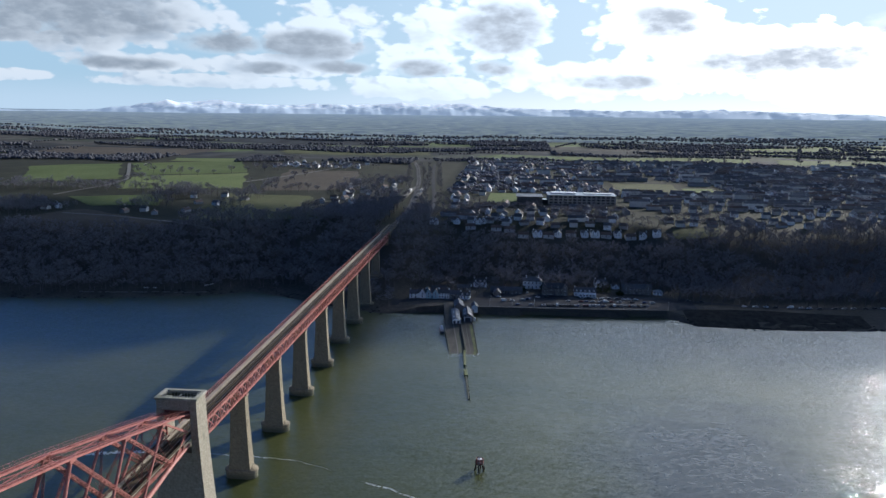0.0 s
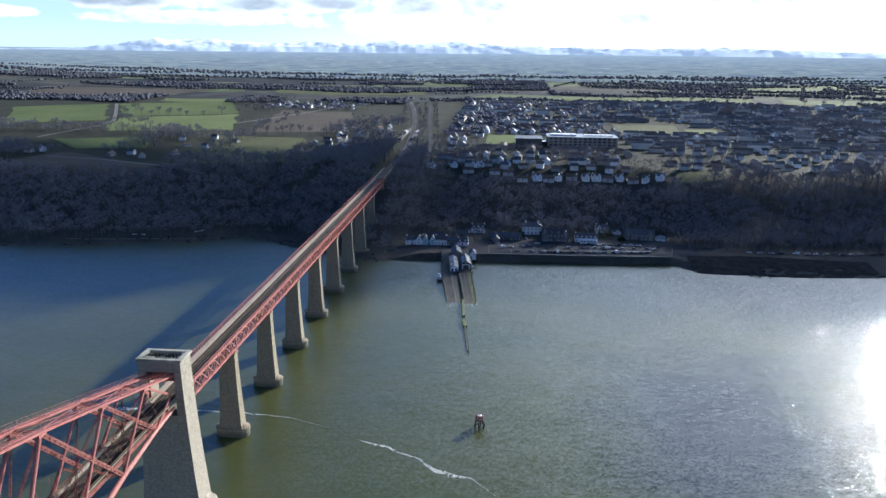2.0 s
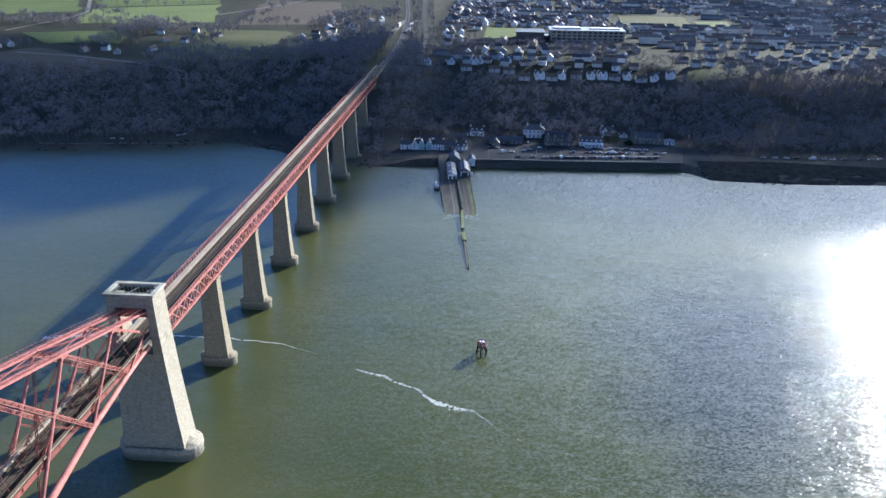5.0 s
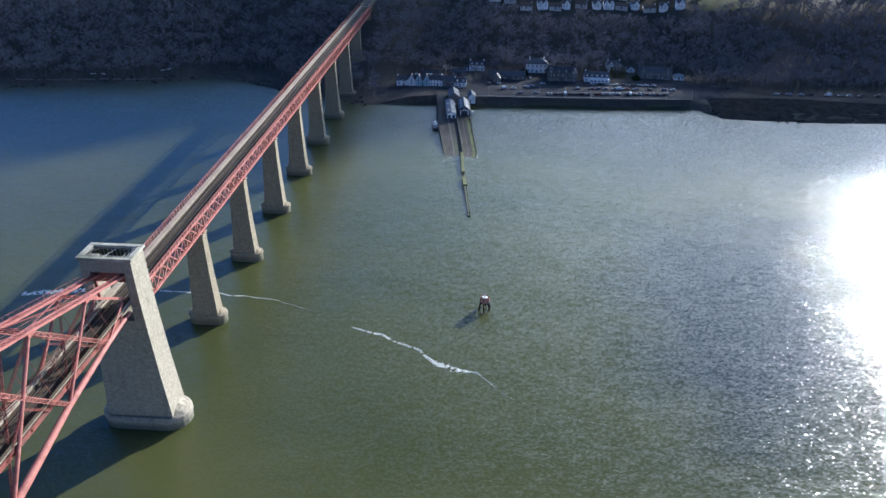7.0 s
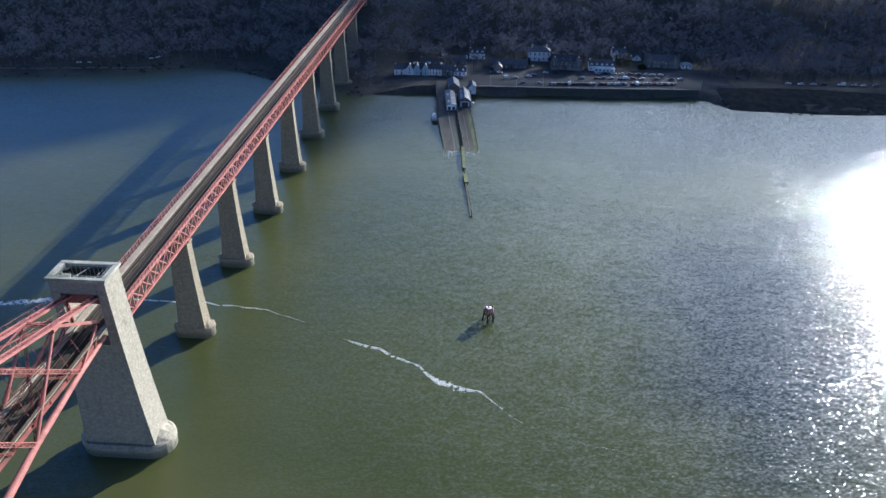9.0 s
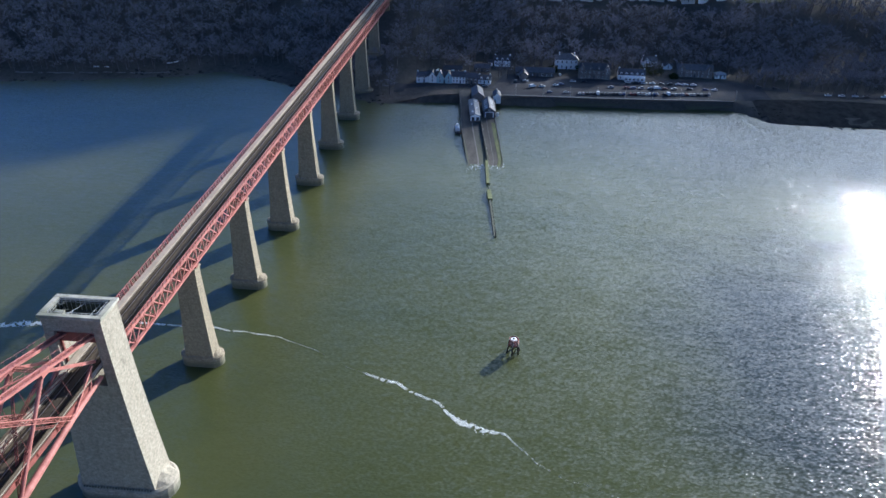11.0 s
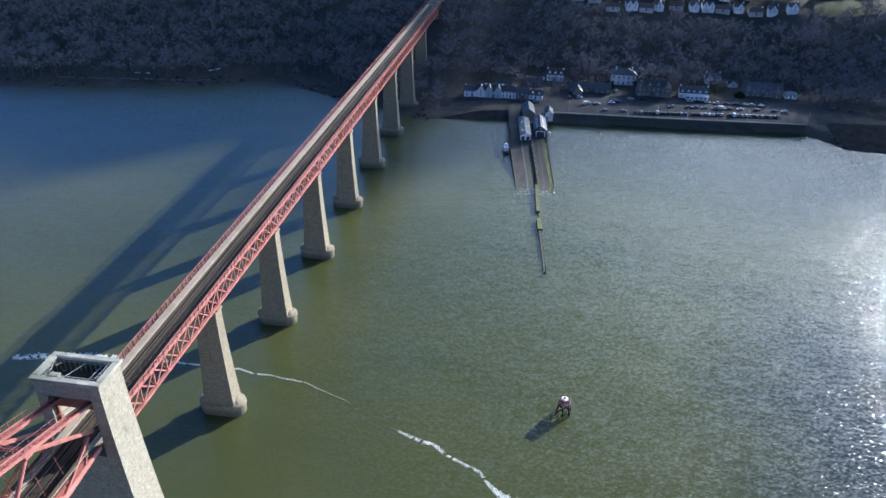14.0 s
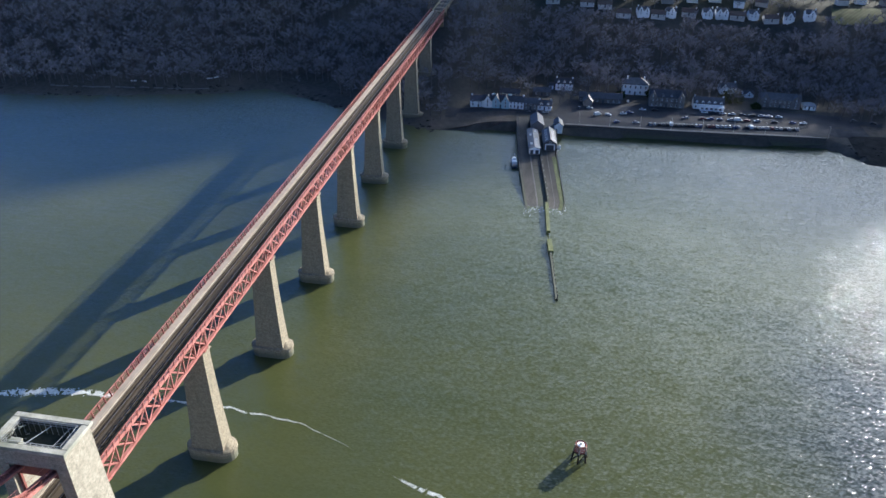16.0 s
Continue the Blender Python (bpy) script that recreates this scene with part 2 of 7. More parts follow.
def masonry(name, dark, light, mortar, course=0.6, block=1.2, grime=(0.10, 0.10, 0.075)):
    """Coursed stone: blocks on the two side directions, with stains that run down."""
    m = material(name, (dark, light), 1.3, 0.9, 0, 0.0, 4.0)
    nt = m.node_tree
    p = nt.nodes["Principled BSDF"]
    old = p.inputs["Base Color"].links[0].from_socket
    geo = nt.nodes.new("ShaderNodeNewGeometry")
    s = nt.nodes.new("ShaderNodeSeparateXYZ")
    nt.links.new(geo.outputs["Position"], s.inputs[0])
    add = nt.nodes.new("ShaderNodeMath")
    nt.links.new(s.outputs[0], add.inputs[0])
    nt.links.new(s.outputs[1], add.inputs[1])
    c = nt.nodes.new("ShaderNodeCombineXYZ")
    nt.links.new(add.outputs[0], c.inputs[0])
    nt.links.new(s.outputs[2], c.inputs[1])
    br = nt.nodes.new("ShaderNodeTexBrick")
    nt.links.new(c.outputs[0], br.inputs["Vector"])
    br.inputs["Color1"].default_value, br.inputs["Color2"].default_value = (0.80, 0.79, 0.76, 1), (1.10, 1.09, 1.06, 1)
    br.inputs["Mortar"].default_value = (*mortar, 1)
    br.inputs["Scale"].default_value = 1.0
    br.inputs["Mortar Size"].default_value = 0.03
    br.inputs["Brick Width"].default_value, br.inputs["Row Height"].default_value = block, course
    mul = nt.nodes.new("ShaderNodeMix")
    mul.data_type, mul.blend_type = "RGBA", "MULTIPLY"
    mul.inputs[0].default_value = 0.65
    nt.links.new(old, mul.inputs[6])
    nt.links.new(br.outputs[0], mul.inputs[7])
    # streaks
    mp = nt.nodes.new("ShaderNodeMapping")
    mp.inputs["Scale"].default_value = (0.5, 0.5, 0.12)
    nt.links.new(geo.outputs["Position"], mp.inputs[0])
    n = nt.nodes.new("ShaderNodeTexNoise")
    n.inputs["Scale"].default_value, n.inputs["Detail"].default_value = 1.0, 6.0
    nt.links.new(mp.outputs[0], n.inputs["Vector"])
    mr = nt.nodes.new("ShaderNodeMapRange")
    nt.links.new(n.outputs[0], mr.inputs[0])
    mr.inputs[1].default_value, mr.inputs[2].default_value, mr.inputs[4].default_value = 0.56, 0.80, 0.5
    mx = nt.nodes.new("ShaderNodeMix")
    mx.data_type = "RGBA"
    nt.links.new(mr.outputs[0], mx.inputs[0])
    nt.links.new(mul.outputs[2], mx.inputs[6])
    mx.inputs[7].default_value = (*grime, 1)
    # weed and wet stone in the tidal band
    tide = nt.nodes.new("ShaderNodeMapRange")
    nt.links.new(s.outputs[2], tide.inputs[0])
    tide.inputs[1].default_value, tide.inputs[2].default_value, tide.inputs[3].default_value, tide.inputs[4].default_value = 1.2, 3.4, 0.75, 0.0
    mt = nt.nodes.new("ShaderNodeMix")
    mt.data_type = "RGBA"
    nt.links.new(tide.outputs[0], mt.inputs[0])
    nt.links.new(mx.outputs[2], mt.inputs[6])
    mt.inputs[7].default_value = (0.085, 0.095, 0.06, 1)
    nt.links.new(mt.outputs[2], p.inputs["Base Color"])
    b = nt.nodes.new("ShaderNodeBump")
    b.inputs["Strength"].default_value, b.inputs["Distance"].default_value = 0.6, 0.12
    nt.links.new(br.outputs[0], b.inputs["Height"])
    nt.links.new(b.outputs[0], p.inputs["Normal"])
    return m


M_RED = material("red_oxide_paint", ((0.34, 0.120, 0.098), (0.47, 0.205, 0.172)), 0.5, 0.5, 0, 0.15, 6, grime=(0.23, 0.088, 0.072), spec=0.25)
# Darker copy of the red, with the shade of inner steelwork painted in.
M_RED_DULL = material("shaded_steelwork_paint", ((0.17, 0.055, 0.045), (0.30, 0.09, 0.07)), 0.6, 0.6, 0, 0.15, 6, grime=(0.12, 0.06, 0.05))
M_STONE = masonry("granite_masonry", (0.24, 0.215, 0.165), (0.44, 0.40, 0.32), (0.6, 0.58, 0.54))
M_STONE_BROWN = masonry("whin_masonry", (0.195, 0.165, 0.115), (0.335, 0.288, 0.205), (0.55, 0.5, 0.42), 0.6, 1.1, (0.09, 0.08, 0.055))
M_CAP = material("capstone", ((0.29, 0.28, 0.22), (0.50, 0.48, 0.40)), 0.4, 0.9, 0, 0.3, 8, grime=(0.16, 0.17, 0.12))
M_DARKPIT = material("sooty_stone", ((0.04, 0.045, 0.03), (0.10, 0.105, 0.07)), 0.5, 0.9, 0, 0.4)
M_DECK = material("weathered_deck", ((0.060, 0.048, 0.035), (0.115, 0.092, 0.066)), 0.3, 0.85, 0, 0.3, 9, grime=(0.045, 0.038, 0.03), stretch=(1, 0.2, 1), spec=0.1)
M_TIMBER = material("track_timber", ((0.032, 0.026, 0.02), (0.075, 0.06, 0.042)), 0.5, 0.85, 0, 0.3, 9, stretch=(1, 0.2, 1), spec=0.1)
M_WALKWAY = material("walkway_plates", ((0.27, 0.232, 0.182), (0.40, 0.345, 0.275)), 0.35, 0.8, 0, 0.2, 9, grime=(0.26, 0.22, 0.17))
M_RAIL = material("rail_steel", ((0.16, 0.13, 0.11), (0.30, 0.27, 0.25)), 0.5, 0.45, 0.8, 0.1)
M_GALV = material("galvanised_steel", ((0.38, 0.39, 0.38), (0.55, 0.56, 0.54)), 1.0, 0.5, 0.5, 0.1)
M_HARL_WHITE = material("white_harling", ((0.80, 0.82, 0.83), (0.92, 0.93, 0.93)), 0.3, 0.9, 0, 0.2, 9, grime=(0.6, 0.61, 0.6))
M_HARL_BLUE = material("pale_blue_harling", ((0.36, 0.52, 0.56), (0.48, 0.64, 0.67)), 0.3, 0.9, 0, 0.2, 9)
M_SANDSTONE = material("brown_sandstone", ((0.14, 0.13, 0.122), (0.25, 0.232, 0.215)), 0.5, 0.9, 0, 0.3, 9, grime=(0.09, 0.085, 0.08))
M_SLATE = material("roof_slate", ((0.05, 0.052, 0.058), (0.11, 0.11, 0.12)), 0.4, 0.48, 0, 0.4, 12, per_object=0.3, spec=0.5)
M_SLATE_LIGHT = material("pale_metal_roofing", ((0.25, 0.27, 0.29), (0.40, 0.42, 0.44)), 0.4, 0.45, 0.2, 0.2, 10)
M_TILE = material("brown_roof_tile", ((0.085, 0.06, 0.05), (0.16, 0.115, 0.095)), 0.4, 0.75, 0, 0.4, 12, per_object=0.35)
M_WALL_TOWN = material("grey_render", ((0.32, 0.31, 0.30), (0.50, 0.49, 0.47)), 0.12, 0.9, 0, 0.2, 9, per_object=0.45)
M_WALL_PALE = material("cream_render", ((0.52, 0.51, 0.48), (0.70, 0.69, 0.66)), 0.2, 0.9, 0, 0.2, 9, per_object=0.2)
M_GLASS = material("dark_window_glass", ((0.02, 0.025, 0.03), (0.045, 0.05, 0.06)), 0.5, 0.12, 0, 0.0, spec=0.6)
M_FRAME = material("painted_joinery", ((0.6, 0.6, 0.6), (0.78, 0.78, 0.78)), 1.0, 0.5, 0, 0.1)
M_DARKDOOR = material("dark_door_paint", ((0.03, 0.035, 0.05), (0.06, 0.07, 0.09)), 1.0, 0.45, 0, 0.1)
M_ASPHALT = material("asphalt", ((0.036, 0.037, 0.041), (0.060, 0.061, 0.067)), 0.15, 0.85, 0, 0.3, 12, grime=(0.075, 0.076, 0.08), spec=0.12)
M_PAVING = material("stone_paving", ((0.13, 0.127, 0.12), (0.22, 0.213, 0.20)), 0.3, 0.9, 0, 0.4, 10, spec=0.12)
M_SLIP = material("slipway_setts", ((0.065, 0.06, 0.053), (0.13, 0.12, 0.105)), 0.25, 0.7, 0, 0.5, 10, grime=(0.045, 0.045, 0.04), stretch=(1, 0.3, 1), spec=0.12)
M_WEED = material("green_weed", ((0.05, 0.065, 0.022), (0.17, 0.19, 0.06)), 0.3, 0.8, 0, 0.5, 10, stretch=(1, 0.3, 1))
M_QUAY = masonry("quay_masonry", (0.05, 0.05, 0.048), (0.095, 0.092, 0.086), (0.3, 0.3, 0.28), 0.6, 1.2, (0.05, 0.055, 0.045))
M_BARK = material("bark_and_twigs", ((0.11, 0.10, 0.098), (0.18, 0.162, 0.155)), 0.12, 0.95, 0, 0.0, 6, spec=0.1)
M_EVERGREEN = material("evergreen_foliage", ((0.018, 0.03, 0.013), (0.05, 0.07, 0.025)), 0.1, 0.9, 0, 0.0, 10, spec=0.1)
M_GORSE = material("olive_shrub", ((0.05, 0.055, 0.02), (0.11, 0.10, 0.035)), 0.15, 0.9, 0, 0.0, 10, spec=0.1)
M_ROCK = material("shore_rock", ((0.026, 0.026, 0.025), (0.070, 0.067, 0.060)), 0.2, 0.9, 0, 0.25, 9, spec=0.0)
M_BEACH = material("pebble_beach", ((0.06, 0.054, 0.047), (0.125, 0.11, 0.096)), 0.25, 0.95, 0, 0.5, 12, grime=(0.07, 0.065, 0.055), spec=0.12)
M_FOAM = material("sea_foam", ((0.45, 0.47, 0.42), (0.72, 0.73, 0.68)), 0.6, 0.7, 0, 0.4, 6)
M_TYRE = material("tyre_rubber", ((0.015, 0.015, 0.016), (0.03, 0.03, 0.032)), 2.0, 0.8, 0, 0.1)
M_BALLAST = material("track_ballast", ((0.042, 0.038, 0.034), (0.085, 0.077, 0.068)), 0.3, 0.95, 0, 0.5, 12, spec=0.12)


def field_material(name, dark, light, turn, row=2.6):
    """Grass or soil with faint drill rows."""
    m = material(name, (dark, light), 0.012, 0.95, 0, 0.0, 14, spec=0.1)
    nt = m.node_tree
    p = nt.nodes["Principled BSDF"]
    old = p.inputs["Base Color"].links[0].from_socket
    geo = nt.nodes.new("ShaderNodeNewGeometry")
    mp = nt.nodes.new("ShaderNodeMapping")
    mp.inputs["Rotation"].default_value = (0, 0, radians(turn))
    nt.links.new(geo.outputs["Position"], mp.inputs[0])
    w = nt.nodes.new("ShaderNodeTexWave")
    w.inputs["Scale"].default_value = 1.0 / row / 3.0
    w.inputs["Distortion"].default_value = 1.5
    w.inputs["Detail"].default_value = 3.0
    nt.links.new(mp.outputs[0], w.inputs["Vector"])
    hs = nt.nodes.new("ShaderNodeHueSaturation")
    mr = nt.nodes.new("ShaderNodeMapRange")
    mr.inputs[3].default_value, mr.inputs[4].default_value = 0.86, 1.12
    nt.links.new(w.outputs[1], mr.inputs[0])
    nt.links.new(mr.outputs[0], hs.inputs["Value"])
    nt.links.new(old, hs.inputs["Color"])
    nt.links.new(hs.outputs[0], p.inputs["Base Color"])
    return m


M_GRASS = field_material("winter_grass", (0.075, 0.105, 0.036), (0.125, 0.155, 0.058), 15)
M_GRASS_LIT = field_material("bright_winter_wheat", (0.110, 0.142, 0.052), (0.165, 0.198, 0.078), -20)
M_GRASS_OLIVE = field_material("olive_pasture", (0.075, 0.082, 0.040), (0.12, 0.125, 0.062), 40)
M_PLOUGH = field_material("ploughed_soil", (0.070, 0.060, 0.048), (0.120, 0.102, 0.080), 5)


def ground_material():
    """Rough winter land near the water; fields and woods beyond the town, tinted blue for haze."""
    m = material("winter_land", ((0.024, 0.027, 0.019), (0.048, 0.050, 0.034)), 0.03, 0.95, 0, 0.0, 12, spec=0.1)
    nt = m.node_tree
    p = nt.nodes["Principled BSDF"]
    old = p.inputs["Base Color"].links[0].from_socket
    geo = nt.nodes.new("ShaderNodeNewGeometry")
    mp = nt.nodes.new("ShaderNodeMapping")
    mp.inputs["Scale"].default_value = (0.0022, 0.0085, 0)
    nt.links.new(geo.outputs["Position"], mp.inputs[0])
    vo = nt.nodes.new("ShaderNodeTexVoronoi")
    vo.inputs["Scale"].default_value = 1.0
    vo.inputs["Randomness"].default_value = 0.9
    nt.links.new(mp.outputs[0], vo.inputs["Vector"])
    sp = nt.nodes.new("ShaderNodeSeparateColor")
    nt.links.new(vo.outputs["Color"], sp.inputs[0])
    ramp = nt.nodes.new("ShaderNodeValToRGB")
    ramp.color_ramp.interpolation = "CONSTANT"
    stops = [(0.0, (0.030, 0.034, 0.040)), (0.30, (0.050, 0.052, 0.052)), (0.46, (0.11, 0.145, 0.065)), (0.54, (0.062, 0.072, 0.055)), (0.64, (0.032, 0.037, 0.044)), (0.82, (0.085, 0.082, 0.072)), (0.90, (0.14, 0.17, 0.085))]
    while len(ramp.color_ramp.elements) < len(stops):
        ramp.color_ramp.elements.new(0.5)
    for e, (pos, c) in zip(ramp.color_ramp.elements, stops):
        e.position, e.color = pos, (*c, 1)
    nt.links.new(sp.outputs[0], ramp.inputs[0])
    ns = nt.nodes.new("ShaderNodeTexNoise")
    ns.inputs["Scale"].default_value, ns.inputs["Detail"].default_value = 0.02, 8.0
    nt.links.new(geo.outputs["Position"], ns.inputs["Vector"])
    hs = nt.nodes.new("ShaderNodeHueSaturation")
    mr = nt.nodes.new("ShaderNodeMapRange")
    mr.inputs[1].default_value, mr.inputs[2].default_value, mr.inputs[3].default_value, mr.inputs[4].default_value = 0.3, 0.7, 0.6, 1.35
    nt.links.new(ns.outputs[0], mr.inputs[0])
    nt.links.new(mr.outputs[0], hs.inputs["Value"])
    nt.links.new(ramp.outputs[0], hs.inputs["Color"])
    s = nt.nodes.new("ShaderNodeSeparateXYZ")
    nt.links.new(geo.outputs["Position"], s.inputs[0])
    far = nt.nodes.new("ShaderNodeMapRange")
    far.inputs[1].default_value, far.inputs[2].default_value = 1330, 1420
    nt.links.new(s.outputs[1], far.inputs[0])
    # Land on the shore side is multiplied lighter and a little violet.
    near_tint = nt.nodes.new("ShaderNodeMapRange")
    near_tint.inputs[1].default_value, near_tint.inputs[2].default_value, near_tint.inputs[3].default_value, near_tint.inputs[4].default_value = 500, 545, 1.0, 0.0
    nt.links.new(s.outputs[1], near_tint.inputs[0])
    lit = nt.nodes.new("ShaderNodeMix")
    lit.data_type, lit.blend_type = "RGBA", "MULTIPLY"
    nt.links.new(near_tint.outputs[0], lit.inputs[0])
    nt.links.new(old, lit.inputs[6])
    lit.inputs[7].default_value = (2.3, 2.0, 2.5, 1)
    mx = nt.nodes.new("ShaderNodeMix")
    mx.data_type = "RGBA"
    nt.links.new(far.outputs[0], mx.inputs[0])
    nt.links.new(lit.outputs[2], mx.inputs[6])
    nt.links.new(hs.outputs[0], mx.inputs[7])
    # Far ground fades to blue: haze painted into the base colour.
    haze_tint = nt.nodes.new("ShaderNodeMapRange")
    haze_tint.inputs[1].default_value, haze_tint.inputs[2].default_value, haze_tint.inputs[4].default_value = 1900, 3000, 0.8
    nt.links.new(s.outputs[1], haze_tint.inputs[0])
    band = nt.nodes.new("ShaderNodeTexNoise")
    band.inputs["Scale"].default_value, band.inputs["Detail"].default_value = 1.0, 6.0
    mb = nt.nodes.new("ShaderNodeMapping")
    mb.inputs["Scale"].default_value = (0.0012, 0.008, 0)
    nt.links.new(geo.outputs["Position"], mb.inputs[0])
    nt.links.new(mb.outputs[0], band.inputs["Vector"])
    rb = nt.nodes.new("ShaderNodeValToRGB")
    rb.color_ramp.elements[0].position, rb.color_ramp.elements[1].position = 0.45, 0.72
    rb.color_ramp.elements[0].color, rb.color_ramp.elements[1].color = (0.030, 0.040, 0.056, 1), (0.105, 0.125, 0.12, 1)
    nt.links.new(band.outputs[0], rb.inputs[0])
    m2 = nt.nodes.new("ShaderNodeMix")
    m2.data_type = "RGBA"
    nt.links.new(haze_tint.outputs[0], m2.inputs[0])
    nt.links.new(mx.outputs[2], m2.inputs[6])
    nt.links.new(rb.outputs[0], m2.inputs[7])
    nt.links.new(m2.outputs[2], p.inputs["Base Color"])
    return m


def water_material():
    """Turbid green estuary water with wind ripples on long low waves."""
    m = bpy.data.materials.new("estuary_water")
    m.use_nodes = True
    nt = m.node_tree
    p = nt.nodes["Principled BSDF"]
    geo = nt.nodes.new("ShaderNodeNewGeometry")

    def nz(sx, sy, turn, det, rough=0.55):
        mp = nt.nodes.new("ShaderNodeMapping")
        mp.inputs["Scale"].default_value = (sx, sy, 1)
        mp.inputs["Rotation"].default_value = (0, 0, radians(turn))
        nt.links.new(geo.outputs["Position"], mp.inputs[0])
        n = nt.nodes.new("ShaderNodeTexNoise")
        n.inputs["Scale"].default_value, n.inputs["Detail"].default_value, n.inputs["Roughness"].default_value = 1.0, det, rough
        nt.links.new(mp.outputs[0], n.inputs["Vector"])
        return n.outputs[0]

    def slope(sx, sy, turn, det, gain, below=None, wind=None):
        """Tilts of one size of wave, added to those of the larger ones."""
        mp = nt.nodes.new("ShaderNodeMapping")
        mp.inputs["Scale"].default_value = (sx, sy, 1)
        mp.inputs["Rotation"].default_value = (0, 0, radians(turn))
        nt.links.new(geo.outputs["Position"], mp.inputs[0])
        n = nt.nodes.new("ShaderNodeTexNoise")
        n.inputs["Scale"].default_value, n.inputs["Detail"].default_value, n.inputs["Roughness"].default_value = 1.0, det, 0.6
        nt.links.new(mp.outputs[0], n.inputs["Vector"])
        ma = nt.nodes.new("ShaderNodeVectorMath")
        ma.operation = "MULTIPLY_ADD"
        nt.links.new(n.outputs["Color"], ma.inputs[0])
        ma.inputs[1].default_value = (gain, gain, 0)
        ma.inputs[2].default_value = (-gain / 2, -gain / 2, 0)
        tilt = ma.outputs[0]
        if wind is not None:
            sc = nt.nodes.new("ShaderNodeVectorMath")
            sc.operation = "SCALE"
            nt.links.new(tilt, sc.inputs[0])
            nt.links.new(wind, sc.inputs["Scale"])
            tilt = sc.outputs[0]
        if below is None:
            return tilt
        ad = nt.nodes.new("ShaderNodeVectorMath")
        nt.links.new(tilt, ad.inputs[0])
        nt.links.new(below, ad.inputs[1])
        return ad.outputs[0]

    def facing(tilt):
        ad = nt.nodes.new("ShaderNodeVectorMath")
        nt.links.new(tilt, ad.inputs[0])
        ad.inputs[1].default_value = (0, 0, 1)
        no = nt.nodes.new("ShaderNodeVectorMath")
        no.operation = "NORMALIZE"
        nt.links.new(ad.outputs[0], no.inputs[0])
        return no.outputs[0]

    # the wind is fresher over the open water to the south-west
    dt = nt.nodes.new("ShaderNodeVectorMath")
    dt.operation = "DOT_PRODUCT"
    nt.links.new(geo.outputs["Position"], dt.inputs[0])
    dt.inputs[1].default_value = (0.6, 0.8, 0)
    gust = nt.nodes.new("ShaderNodeMath")
    gust.operation = "MULTIPLY_ADD"
    nt.links.new(nz(0.012, 0.03, 35, 4), gust.inputs[0])
    gust.inputs[1].default_value = 120
    nt.links.new(dt.outputs["Value"], gust.inputs[2])
    breeze = nt.nodes.new("ShaderNodeMapRange")
    breeze.interpolation_type = "SMOOTHSTEP"
    nt.links.new(gust.outputs[0], breeze.inputs[0])
    breeze.inputs[1].default_value, breeze.inputs[2].default_value, breeze.inputs[3].default_value, breeze.inputs[4].default_value = 235, 380, 0.92, 1.3
    t1 = slope(0.05, 0.12, 20, 2, 0.10)
    t2 = slope(0.26, 0.58, -14, 2, 0.26, t1)
    t3 = slope(0.9, 1.9, 22, 2, 1.15, t2, breeze.outputs[0])
    n2, n4 = facing(t2), facing(t3)
    ramp = nt.nodes.new("ShaderNodeValToRGB")
    ramp.color_ramp.elements[0].position, ramp.color_ramp.elements[1].position = 0.35, 0.68
    ramp.color_ramp.elements[0].color, ramp.color_ramp.elements[1].color = (0.049, 0.059, 0.020, 1), (0.076, 0.081, 0.028, 1)
    nt.links.new(nz(0.006, 0.012, 30, 6), ramp.inputs[0])
    # clearer, bluer water over the deep channel
    off = nt.nodes.new("ShaderNodeMapping")
    off.vector_type = "TEXTURE"
    off.inputs["Location"].default_value = (222, 78, 0)
    off.inputs["Rotation"].default_value = (0, 0, radians(-12))
    off.inputs["Scale"].default_value = (58, 105, 1)
    nt.links.new(geo.outputs["Position"], off.inputs[0])
    ln = nt.nodes.new("ShaderNodeVectorMath")
    ln.operation = "LENGTH"
    nt.links.new(off.outputs[0], ln.inputs[0])
    torn = nt.nodes.new("ShaderNodeMath")
    torn.operation = "ADD"
    nt.links.new(ln.outputs["Value"], torn.inputs[0])
    nt.links.new(nz(0.016, 0.03, 30, 5), torn.inputs[1])
    deep = nt.nodes.new("ShaderNodeMapRange")
    deep.interpolation_type = "SMOOTHSTEP"
    nt.links.new(torn.outputs[0], deep.inputs[0])
    deep.inputs[1].default_value, deep.inputs[2].default_value, deep.inputs[3].default_value, deep.inputs[4].default_value = 0.75, 1.9, 1.0, 0.0
    tint = nt.nodes.new("ShaderNodeMix")
    tint.data_type = "RGBA"
    nt.links.new(deep.outputs[0], tint.inputs[0])
    nt.links.new(ramp.outputs[0], tint.inputs[6])
    tint.inputs[7].default_value = (0.022, 0.030, 0.030, 1)
    # the body of the water is lit evenly; only its surface ripples
    body = nt.nodes.new("ShaderNodeBsdfDiffuse")
    nt.links.new(tint.outputs[2], body.inputs["Color"])
    gloss = nt.nodes.new("ShaderNodeBsdfGlossy")
    gloss.inputs["Roughness"].default_value = 0.06
    gloss.inputs["Color"].default_value = (1, 1, 1, 1)
    nt.links.new(n4, gloss.inputs["Normal"])
    haze = nt.nodes.new("ShaderNodeBsdfGlossy")
    haze.inputs["Roughness"].default_value = 0.38
    haze.inputs["Color"].default_value = (1, 1, 1, 1)
    nt.links.new(n2, haze.inputs["Normal"])
    both = nt.nodes.new("ShaderNodeMixShader")
    calm = nt.nodes.new("ShaderNodeMapRange")
    nt.links.new(deep.outputs[0], calm.inputs[0])
    calm.inputs[3].default_value, calm.inputs[4].default_value = 0.20, 0.08
    nt.links.new(calm.outputs[0], both.inputs[0])
    nt.links.new(gloss.outputs[0], both.inputs[1])
